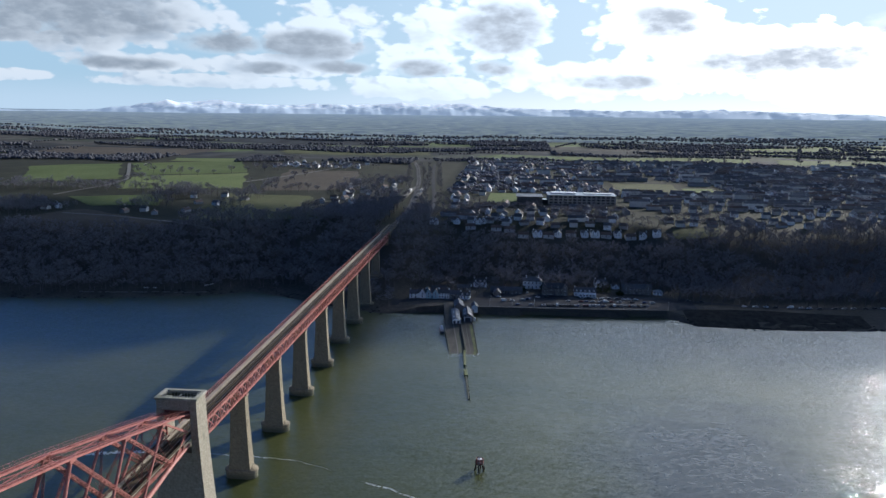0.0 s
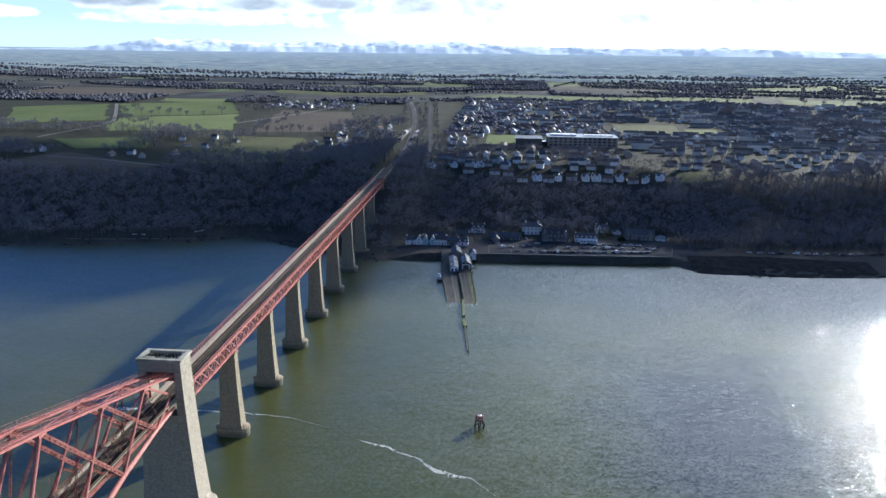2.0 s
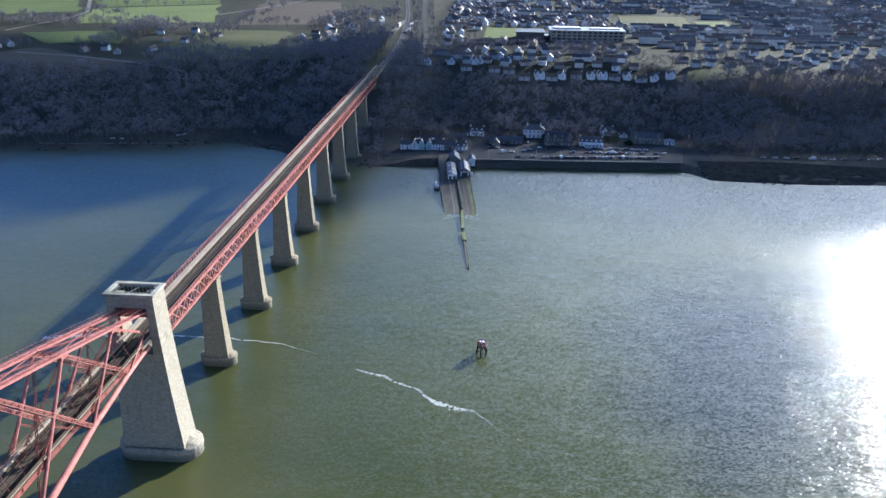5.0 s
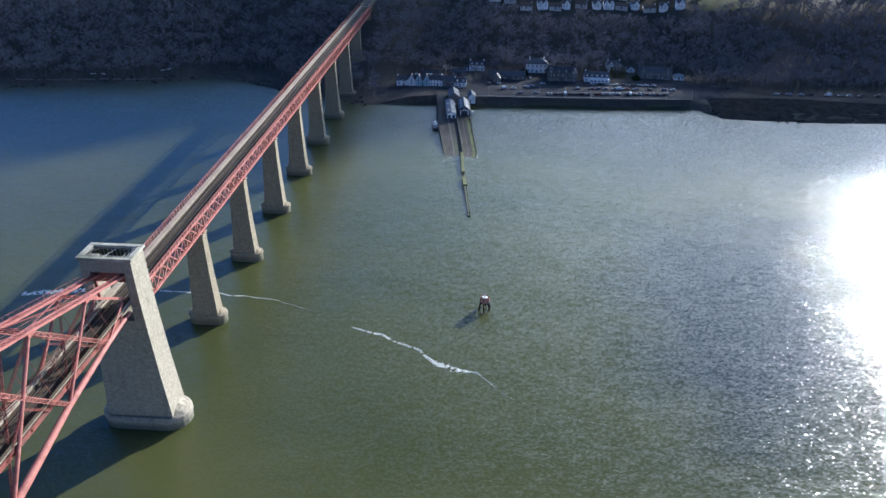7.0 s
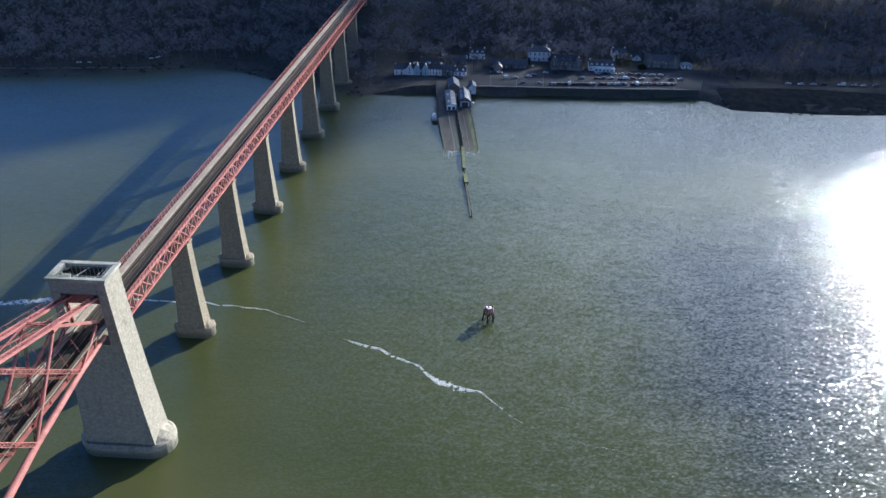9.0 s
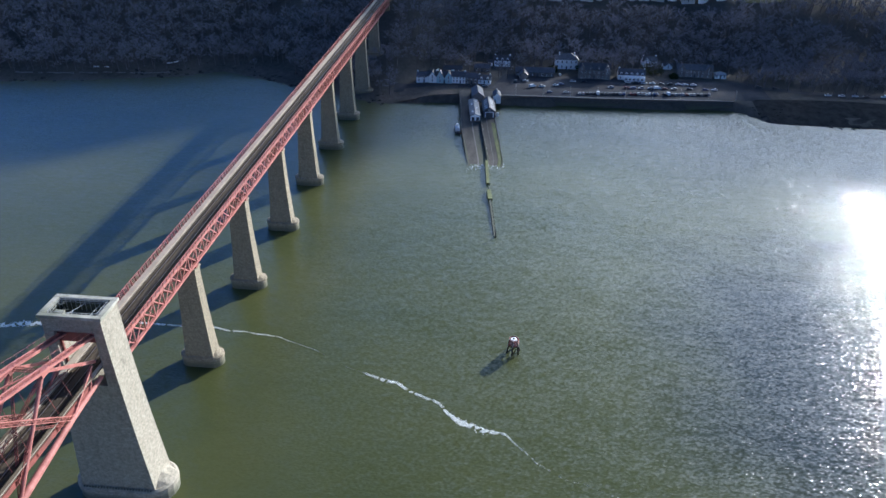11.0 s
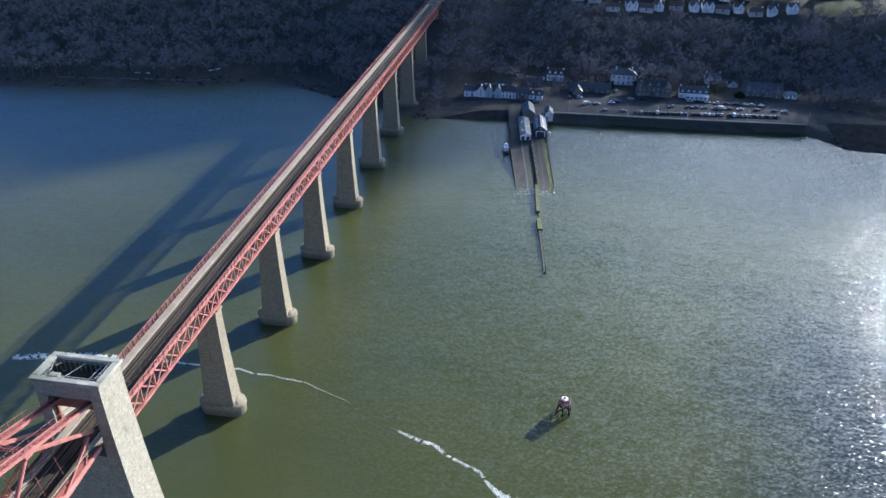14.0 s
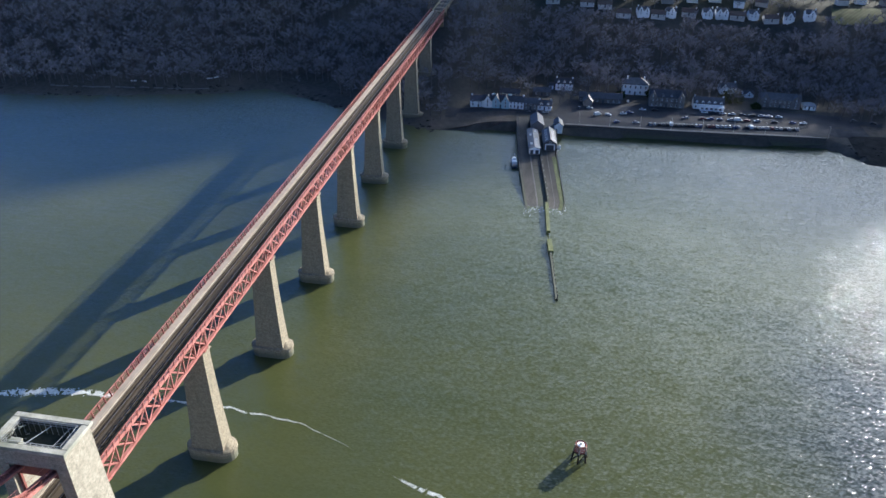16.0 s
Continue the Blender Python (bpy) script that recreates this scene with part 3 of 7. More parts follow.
    nt.links.new(haze.outputs[0], both.inputs[2])
    fr = nt.nodes.new("ShaderNodeFresnel")
    fr.inputs["IOR"].default_value = 1.42
    nt.links.new(n2, fr.inputs["Normal"])
    mx = nt.nodes.new("ShaderNodeMixShader")
    nt.links.new(fr.outputs[0], mx.inputs[0])
    nt.links.new(body.outputs[0], mx.inputs[1])
    nt.links.new(both.outputs[0], mx.inputs[2])
    nt.links.new(mx.outputs[0], nt.nodes["Material Output"].inputs["Surface"])
    nt.nodes.remove(p)
    return m


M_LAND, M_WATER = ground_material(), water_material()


def plain_material():
    """The far plain: thin bands of wood and field with blue haze painted in; a backdrop."""
    m = bpy.data.materials.new("distant_plain")
    m.use_nodes = True
    nt = m.node_tree
    p = nt.nodes["Principled BSDF"]
    p.inputs["Roughness"].default_value, p.inputs["Specular IOR Level"].default_value = 1.0, 0.0
    geo = nt.nodes.new("ShaderNodeNewGeometry")
    s = nt.nodes.new("ShaderNodeSeparateXYZ")
    nt.links.new(geo.outputs["Position"], s.inputs[0])

    def math_node(op, a, b):
        n = nt.nodes.new("ShaderNodeMath")
        n.operation = op
        for k, v in enumerate((a, b)):
            if isinstance(v, (int, float)):
                n.inputs[k].default_value = v
            else:
                nt.links.new(v, n.inputs[k])
        return n.outputs[0]

    depth = math_node("SUBTRACT", s.outputs[1], 1500)
    across = math_node("MULTIPLY", s.outputs[0], 0.0085)
    away = math_node("MULTIPLY", math_node("POWER", depth, 1.15), 0.0042)
    c = nt.nodes.new("ShaderNodeCombineXYZ")
    nt.links.new(across, c.inputs[0])
    nt.links.new(away, c.inputs[1])

    def nz(scale, detail):
        n = nt.nodes.new("ShaderNodeTexNoise")
        n.inputs["Scale"].default_value, n.inputs["Detail"].default_value, n.inputs["Roughness"].default_value = scale, detail, 0.6
        nt.links.new(c.outputs[0], n.inputs["Vector"])
        return n.outputs[0]

    ramp = nt.nodes.new("ShaderNodeValToRGB")
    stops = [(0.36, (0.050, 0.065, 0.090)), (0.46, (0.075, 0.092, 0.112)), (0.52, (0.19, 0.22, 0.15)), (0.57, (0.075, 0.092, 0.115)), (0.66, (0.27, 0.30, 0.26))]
    while len(ramp.color_ramp.elements) < len(stops):
        ramp.color_ramp.elements.new(0.5)
    for e, (pos, col) in zip(ramp.color_ramp.elements, stops):
        e.position, e.color = pos, (*col, 1)
    nt.links.new(nz(1.3, 5.0), ramp.inputs[0])
    # Haze is painted in: the colour turns pale blue with distance.
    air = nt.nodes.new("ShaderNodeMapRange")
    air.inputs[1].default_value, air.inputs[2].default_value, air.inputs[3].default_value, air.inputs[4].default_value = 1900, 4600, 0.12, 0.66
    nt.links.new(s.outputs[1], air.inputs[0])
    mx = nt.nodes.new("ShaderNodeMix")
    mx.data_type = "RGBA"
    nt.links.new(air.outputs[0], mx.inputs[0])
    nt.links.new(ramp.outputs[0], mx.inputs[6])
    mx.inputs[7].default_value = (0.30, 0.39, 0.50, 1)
    town = nt.nodes.new("ShaderNodeMapRange")
    town.inputs[1].default_value, town.inputs[2].default_value = 0.72, 0.80
    nt.links.new(nz(9.0, 2.0), town.inputs[0])
    m2 = nt.nodes.new("ShaderNodeMix")
    m2.data_type = "RGBA"
    nt.links.new(town.outputs[0], m2.inputs[0])
    nt.links.new(mx.outputs[2], m2.inputs[6])
    m2.inputs[7].default_value = (0.45, 0.5, 0.52, 1)
    nt.links.new(m2.outputs[2], p.inputs["Base Color"])
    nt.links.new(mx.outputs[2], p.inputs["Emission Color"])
    # The plain glows a little, standing in for lit haze.
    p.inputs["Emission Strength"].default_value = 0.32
    return m


M_PLAIN = plain_material()


def hill_material():
    """Distant hills with haze painted into their blue, and snow on the tops; a backdrop."""
    m = bpy.data.materials.new("distant_snowy_hills")
    m.use_nodes = True
    nt = m.node_tree
    p = nt.nodes["Principled BSDF"]
    p.inputs["Roughness"].default_value = 1.0
    geo = nt.nodes.new("ShaderNodeNewGeometry")
    s = nt.nodes.new("ShaderNodeSeparateXYZ")
    nt.links.new(geo.outputs["Position"], s.inputs[0])
    n = nt.nodes.new("ShaderNodeTexNoise")
    n.inputs["Scale"].default_value, n.inputs["Detail"].default_value = 0.02, 9.0
    nt.links.new(geo.outputs["Position"], n.inputs["Vector"])
    add = nt.nodes.new("ShaderNodeMath")
    add.operation = "MULTIPLY_ADD"
    nt.links.new(n.outputs[0], add.inputs[0])
    add.inputs[1].default_value = 120
    nt.links.new(s.outputs[2], add.inputs[2])
    mr = nt.nodes.new("ShaderNodeMapRange")
    nt.links.new(add.outputs[0], mr.inputs[0])
    mr.inputs[1].default_value, mr.inputs[2].default_value = 238, 276
    mx = nt.nodes.new("ShaderNodeMix")
    mx.data_type = "RGBA"
    nt.links.new(mr.outputs[0], mx.inputs[0])
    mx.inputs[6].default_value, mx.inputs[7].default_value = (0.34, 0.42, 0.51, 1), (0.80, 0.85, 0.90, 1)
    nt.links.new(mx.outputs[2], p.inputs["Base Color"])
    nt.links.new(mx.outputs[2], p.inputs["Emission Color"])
    # The hills emit some of their colour, in place of bright haze.
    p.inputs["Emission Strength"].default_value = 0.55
    return m


M_HILL = hill_material()


def paint(name, c):
    m = material(name, (tuple(v * 0.85 for v in c), c), 1.0, 0.3, 0.1, 0.0, 6, spec=0.6)
    return m


CAR_PAINTS = [paint("white_car_paint", (0.75, 0.76, 0.77)), paint("silver_car_paint", (0.42, 0.43, 0.45)), paint("black_car_paint", (0.025, 0.025, 0.03)),
              paint("blue_car_paint", (0.04, 0.08, 0.22)), paint("red_car_paint", (0.17, 0.025, 0.025)), paint("grey_car_paint", (0.12, 0.125, 0.13))]


# ---- mesh helpers ----
class Geo:
    """Collects corners and faces of one mesh."""

    def __init__(self):
        self.v, self.f = [], []

    def add(self, verts, faces):
        n = len(self.v)
        self.v.extend(tuple(p) for p in verts)
        self.f.extend(tuple(i + n for i in q) for q in faces)
        return self

    def box(self, x0, x1, y0, y1, z0, z1):
        return self.add([(x0, y0, z0), (x1, y0, z0), (x1, y1, z0), (x0, y1, z0), (x0, y0, z1), (x1, y0, z1), (x1, y1, z1), (x0, y1, z1)],
                        [(0, 3, 2, 1), (4, 5, 6, 7), (0, 1, 5, 4), (1, 2, 6, 5), (2, 3, 7, 6), (3, 0, 4, 7)])

    def beam(self, a, b, w, h, up=(0, 0, 1)):
        """A square bar from a to b, w wide and h high."""
        a, b = Vector(a), Vector(b)
        d = (b - a).normalized()
        s = d.cross(Vector(up))
        s = Vector((1, 0, 0)) if s.length < 1e-4 else s.normalized()
        u = s.cross(d).normalized()
        pts = [p + s * i * w / 2 + u * j * h / 2 for p in (a, b) for i, j in ((-1, -1), (1, -1), (1, 1), (-1, 1))]
        return self.add(pts, [(0, 1, 2, 3), (7, 6, 5, 4), (0, 4, 5, 1), (1, 5, 6, 2), (2, 6, 7, 3), (3, 7, 4, 0)])

    def lattice(self, a, b, w, h, up=(0, 0, 1), pitch=1.6, bar=0.14, flange=0.16):
        """An open lattice bar: four corner angles laced with zigzags on two faces."""
        a, b = Vector(a), Vector(b)
        d = (b - a).normalized()
        s = d.cross(Vector(up)).normalized()
        u = s.cross(d).normalized()
        for i in (-1, 1):
            for j in (-1, 1):
                o = s * i * w / 2 + u * j * h / 2
                self.beam(a + o, b + o, flange, flange, up)
        length = (b - a).length
        n = max(2, int(length / pitch))
        for i in (-1, 1):
            for k in range(n):
                p = a + d * (length * k / n) + s * i * w / 2
                q = a + d * (length * (k + 1) / n) + s * i * w / 2
                j = 1 if k % 2 else -1
                self.beam(p + u * j * h / 2, q - u * j * h / 2, bar * 0.5, bar, up)
        for j in (-1, 1):
            for k in range(n):
                p = a + d * (length * k / n) + u * j * h / 2
                q = a + d * (length * (k + 1) / n) + u * j * h / 2
                i = 1 if k % 2 else -1
                self.beam(p + s * i * w / 2, q - s * i * w / 2, bar, bar * 0.5, up)
        return self

    def tube(self, a, b, r0, r1=None, n=12, caps=True):
        a, b = Vector(a), Vector(b)
        r1 = r0 if r1 is None else r1
        d = (b - a).normalized()
        s = d.cross(Vector((0, 0, 1)))
        s = Vector((1, 0, 0)) if s.length < 1e-4 else s.normalized()
        u = s.cross(d)
        pts = [p + (s * math.cos(2 * math.pi * i / n) + u * math.sin(2 * math.pi * i / n)) * r for p, r in ((a, r0), (b, r1)) for i in range(n)]
        faces = [(i, i + n, (i + 1) % n + n, (i + 1) % n) for i in range(n)]
        if caps:
            faces += [tuple(range(n)), tuple(range(2 * n - 1, n - 1, -1))]
        return self.add(pts, faces)

    def loft(self, rings, caps=True):
        n = len(rings[0])
        pts = [p for r in rings for p in r]
        faces = [(k * n + i, k * n + (i + 1) % n, (k + 1) * n + (i + 1) % n, (k + 1) * n + i) for k in range(len(rings) - 1) for i in range(n)]
        if caps:
            faces += [tuple(range(n - 1, -1, -1)), tuple((len(rings) - 1) * n + i for i in range(n))]
        return self.add(pts, faces)

    def mesh(self, name):
        me = bpy.data.meshes.new(name)
        me.from_pydata(self.v, [], self.f)
        me.update()
        return me


def part(name, geo, mat, parent=None, label="", smooth_faces=False):
    """Links a Geo, or a mesh that is shared, as one object under a thing."""
    me = geo.mesh(name) if isinstance(geo, Geo) else geo
    if not me.materials:
        me.materials.append(mat)
    if smooth_faces:
        me.polygons.foreach_set("use_smooth", [True] * len(me.polygons))
    ob = new(name, me)
    if parent is not None:
        ob.parent = parent
    if label:
        tagged(ob, label)
    return ob


def thing(name, place, label, category, group="", kind=""):
    ob = new(name)
    ob.empty_display_size = 0.5
    ob.matrix_basis = place if isinstance(place, Matrix) else pose(*place)
    return tagged(ob, label, category, group, kind)


def stadium(hx, hy, z, cx=0.0, cy=0.0, n=10, bulge=1.0):
    """A ring with flat long sides and rounded ends in x."""
    flat = hx - hy * bulge
    pts = []
    for side, start in ((1, -90), (-1, 90)):
        for i in range(n + 1):
            a = radians(start + 180 * i / n)
            pts.append((cx + side * flat + math.cos(a) * hy * bulge, cy + math.sin(a) * hy, z))
    return pts


def rect(x0, x1, y0, y1, z):
    return [(x0, y0, z), (x1, y0, z), (x1, y1, z), (x0, y1, z)]


# ---- land, water, distance ----
SHORE_X = [-5000, -900, -600, -300, -215, -150, -115, -57, -10, 15, 65, 97, 172, 263, 280, 343, 416, 700, 1200, 5000]
SHORE_Y = [500, 420, 370, 352, 366, 383, 402, 373, 352, 341, 352, 351, 353, 358, 335, 331, 338, 380, 500, 900]


def smooth(a, b, v):
    s = np.clip((v - a) / (b - a), 0, 1)
    return s * s * (3 - 2 * s)


def ground_z(x, y):
    """Height of the land: a flat waterfront, a wooded bank, a plateau, and a slow rise to the south."""
    x, y = np.asarray(x, float), np.asarray(y, float)
    u = y - np.interp(x, SHORE_X, SHORE_Y)
    front = smooth(20, 60, x) * (1 - smooth(480, 700, x))
    wharf = smooth(20, 60, x) * (1 - smooth(256, 285, x))
    beach = np.clip(u * 0.16, -8, 3.0 + 2.8 * front)
    quay = 5.2 + 0.02 * np.clip(u, 0, 60)
    base = np.where(u < 0, np.clip(u * 0.16, -8, 0), beach * (1 - wharf) + quay * wharf)
    foot = 12 + 58 * front
    bank = 44 * smooth(0, 1, (u - foot) / (150 - 10 * front))
    rise = 4 * smooth(150, 420, u) + 0.012 * np.clip(u - 250, 0, 3000)
    roll = 1.6 * np.sin(x * 0.011 + 0.6) * np.sin(y * 0.009) * smooth(150, 400, u)
    z = base + bank + rise + roll
    d = np.hypot(x - 120, y + 240)
    a = np.clip((d - 1500) / 3350, 0, None)
    far = 1500 + 3350 * a + 15150 * a ** 3
    return np.where(d > 1500, 169.7 - (169.7 - z) * d / far, z)


def axis(parts):
    out = []
    for a, b, step in parts:
        out.extend(np.arange(a, b, step))
    return np.array(out + [parts[-1][1]])


gx = axis([(-4900, -1500, 110), (-1500, -460, 30), (-460, 700, 6), (700, 1600, 30), (1600, 4900, 110)])
gy = axis([(-4900, 100, 250), (100, 320, 20), (320, 620, 4), (620, 1500, 12), (1500, 4850, 45)])
GX, GY = np.meshgrid(gx, gy)
GZ = ground_z(GX, GY)
ROUGH = np.random.RandomState(3).rand(*GX.shape)
inland = GY - np.interp(GX, SHORE_X, SHORE_Y)
GZ = GZ + (ROUGH - 0.5) * 0.9 * ((inland > -8) & (inland < 14) & ((GX < 15) | (GX > 290)))
nx, ny = len(gx), len(gy)
idx = np.arange(nx * ny).reshape(ny, nx)
quads = np.stack([idx[:-1, :-1], idx[:-1, 1:], idx[1:, 1:], idx[1:, :-1]], -1).reshape(-1, 4)
me = bpy.data.meshes.new("ground")
me.from_pydata(np.stack([GX, GY, GZ], -1).reshape(-1, 3).tolist(), [], quads.tolist())
me.polygons.foreach_set("use_smooth", [True] * len(me.polygons))
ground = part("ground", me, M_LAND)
tagged(ground, "dark winter land rising from the shore to a plateau", "ground", kind="structure")

g = Geo()
g.add([(-4900, -4900, 0), (4900, -4900, 0), (4900, 1400, 0), (-4900, 1400, 0)], [(0, 1, 2, 3)])
tagged(part("water", g, M_WATER), "rippled green estuary water glittering under a low sun", "water", kind="structure")


# The far plain, from the last tree belts to the foot of the hills.
px = np.concatenate([np.linspace(-4850, 4850, 120)])
py = np.linspace(2050, 4840, 90)
PX, PY = np.meshgrid(px, py)
PZ = ground_z(PX, PY) + 1.0
pi_ = np.arange(len(px) * len(py)).reshape(len(py), len(px))
pq = np.stack([pi_[:-1, :-1], pi_[:-1, 1:], pi_[1:, 1:], pi_[1:, :-1]], -1).reshape(-1, 4)
pm = bpy.data.meshes.new("backdrop_plain")
pm.from_pydata(np.stack([PX, PY, PZ], -1).reshape(-1, 3).tolist(), [], pq.tolist())
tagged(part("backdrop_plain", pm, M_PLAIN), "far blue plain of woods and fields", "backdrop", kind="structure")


def fbm(x, seed, octaves=5):
    return sum(noise.noise(Vector((x * 2 ** k, seed + 7.3 * k, 0.5))) / 2 ** k for k in range(octaves))


# Snowy hills on the skyline: headings, and heights over the eye line, in degrees.
CREST_A = [-62, -34, -30, -27.5, -25.2, -24.2, -23, -21.5, -20, -17, -14.5, -12, -9.3, -8, -6.8, -5.6, -3.2, -1, 2, 6, 12, 14.5, 17.2, 19, 21.3, 26, 40, 62]
CREST_H = [-0.1, -0.16, -0.08, 0.22, 0.66, 0.54, 0.58, 0.70, 0.46, 0.40, 0.48, 0.48, 0.52, 0.72, 0.55, 0.58, 0.64, 0.44, 0.33, 0.26, 0.25, 0.34, 0.36, 0.25, 0.23, 0.06, 0.1, 0]


def ridge(name, dist, floor, gain, seed, mat, label):
    g = Geo()
    n, rows = 900, 9
    pts = []
    for i in range(n + 1):
        a = -62 + 124 * i / n
        h = floor + gain * float(np.interp(a, CREST_A, CREST_H)) + 0.07 * fbm(a * 1.3, seed, 6)
        for j in range(rows):
            k = j / (rows - 1)
            d = dist - 330 * (1 - k) - 40 * fbm(a * 0.5 + 3 * k, seed + 2, 3)
            z = 169.7 + d * math.tan(radians(h)) * k + (1 - k) * (-58) - 9 * math.sin(k * 3.1) * (0.5 + fbm(a * 1.3, seed + k * 0.8, 4))
            pts.append((120 + d * math.sin(radians(a)), -258 + d * math.cos(radians(a)), z))
    faces = [(i * rows + j, (i + 1) * rows + j, (i + 1) * rows + j + 1, i * rows + j + 1) for i in range(n) for j in range(rows - 1)]
    g.add(pts, faces)
    return tagged(part(name, g, mat, smooth_faces=True), label, "hills", kind="structure")


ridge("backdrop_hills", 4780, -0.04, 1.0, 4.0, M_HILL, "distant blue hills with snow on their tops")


CLOUD_SPOTS = [(-900, 450, 150), (-760, 445, 130), (-620, 435, 125), (-480, 430, 120), (-360, 420, 115), (-250, 415, 100), (-150, 420, 95), (-50, 430, 80), (30, 450, 60),
               (-130, 520, 80), (-260, 520, 70), (-400, 520, 75), (-520, 540, 80), (-330, 310, 62), (-230, 318, 55), (-130, 325, 48), (-420, 190, 60), (-300, 185, 42),
               (80, 388, 40), (135, 390, 42), (190, 390, 42), (245, 388, 44), (300, 378, 52), (360, 372, 56), (430, 376, 60), (510, 390, 65), (600, 410, 70),
               (35, 335, 42), (25, 285, 32)]


# An out-of-view cumulus bank, its spots placed to shade the wood and waterfront.
def cloud(name, spots, height, seed, mat):
    rng = random.Random(seed)
    g = Geo()
    for sx, sy, r in spots:
        k = (height - 30) / SUN_TO.z
        cx, cy = sx + SUN_TO.x * k, sy + SUN_TO.y * k
        bm = bmesh.new()
        bmesh.ops.create_icosphere(bm, subdivisions=3, radius=1.0)
        for v in bm.verts:
            f = 1 + 0.35 * noise.fractal(v.co * 1.7 + Vector((seed, sx, sy)), 1.0, 2.0, 4)
            v.co = Vector((cx + v.co.x * r * f, cy + v.co.y * r * f, height + v.co.z * r * 0.35 * f))
        g.add([v.co for v in bm.verts], [[v.index for v in f.verts] for f in bm.faces])
        bm.free()
    return part(name, g, mat, smooth_faces=True)


def vapour(name, clear):
    """White vapour; clear is the share of light that passes straight through."""
    m = bpy.data.materials.new(name)
    m.use_nodes = True
    cn = m.node_tree
    cp = cn.nodes["Principled BSDF"]
    cp.inputs["Base Color"].default_value = (0.86, 0.88, 0.9, 1)
    cp.inputs["Roughness"].default_value = 1.0
    tr = cn.nodes.new("ShaderNodeBsdfTranslucent")
    tr.inputs[0].default_value = (0.85, 0.87, 0.9, 1)
    mixs = cn.nodes.new("ShaderNodeMixShader")
    mixs.inputs[0].default_value = 0.5
    cn.links.new(cp.outputs[0], mixs.inputs[1])
    cn.links.new(tr.outputs[0], mixs.inputs[2])
    thin = cn.nodes.new("ShaderNodeBsdfTransparent")
    mixt = cn.nodes.new("ShaderNodeMixShader")
    mixt.inputs[0].default_value = clear
    cn.links.new(mixs.outputs[0], mixt.inputs[1])
    cn.links.new(thin.outputs[0], mixt.inputs[2])
    cn.links.new(mixt.outputs[0], cn.nodes["Material Output"].inputs["Surface"])
    return m


M_CLOUD = vapour("cloud_vapour", 0.16)
M_CLOUD_THIN = vapour("thin_cloud_vapour", 0.55)
tagged(cloud("cloud", [c for c in CLOUD_SPOTS if c[0] < 50 or c[0] > 290], 1150, 11, M_CLOUD), "broad white cumulus bank high over the shore", "cloud", kind="structure")
# This thin cloud is added, out of view, only to dim the harbour front.
tagged(cloud("cloud", [c for c in CLOUD_SPOTS if 50 < c[0] < 290], 1150, 12, M_CLOUD_THIN), "unseen thin cloud added to dim the harbour", "cloud", kind="structure")


# ---- railway bridge ----
AX = 0.2          # the bridge's middle line
RAIL_Z = 48.2


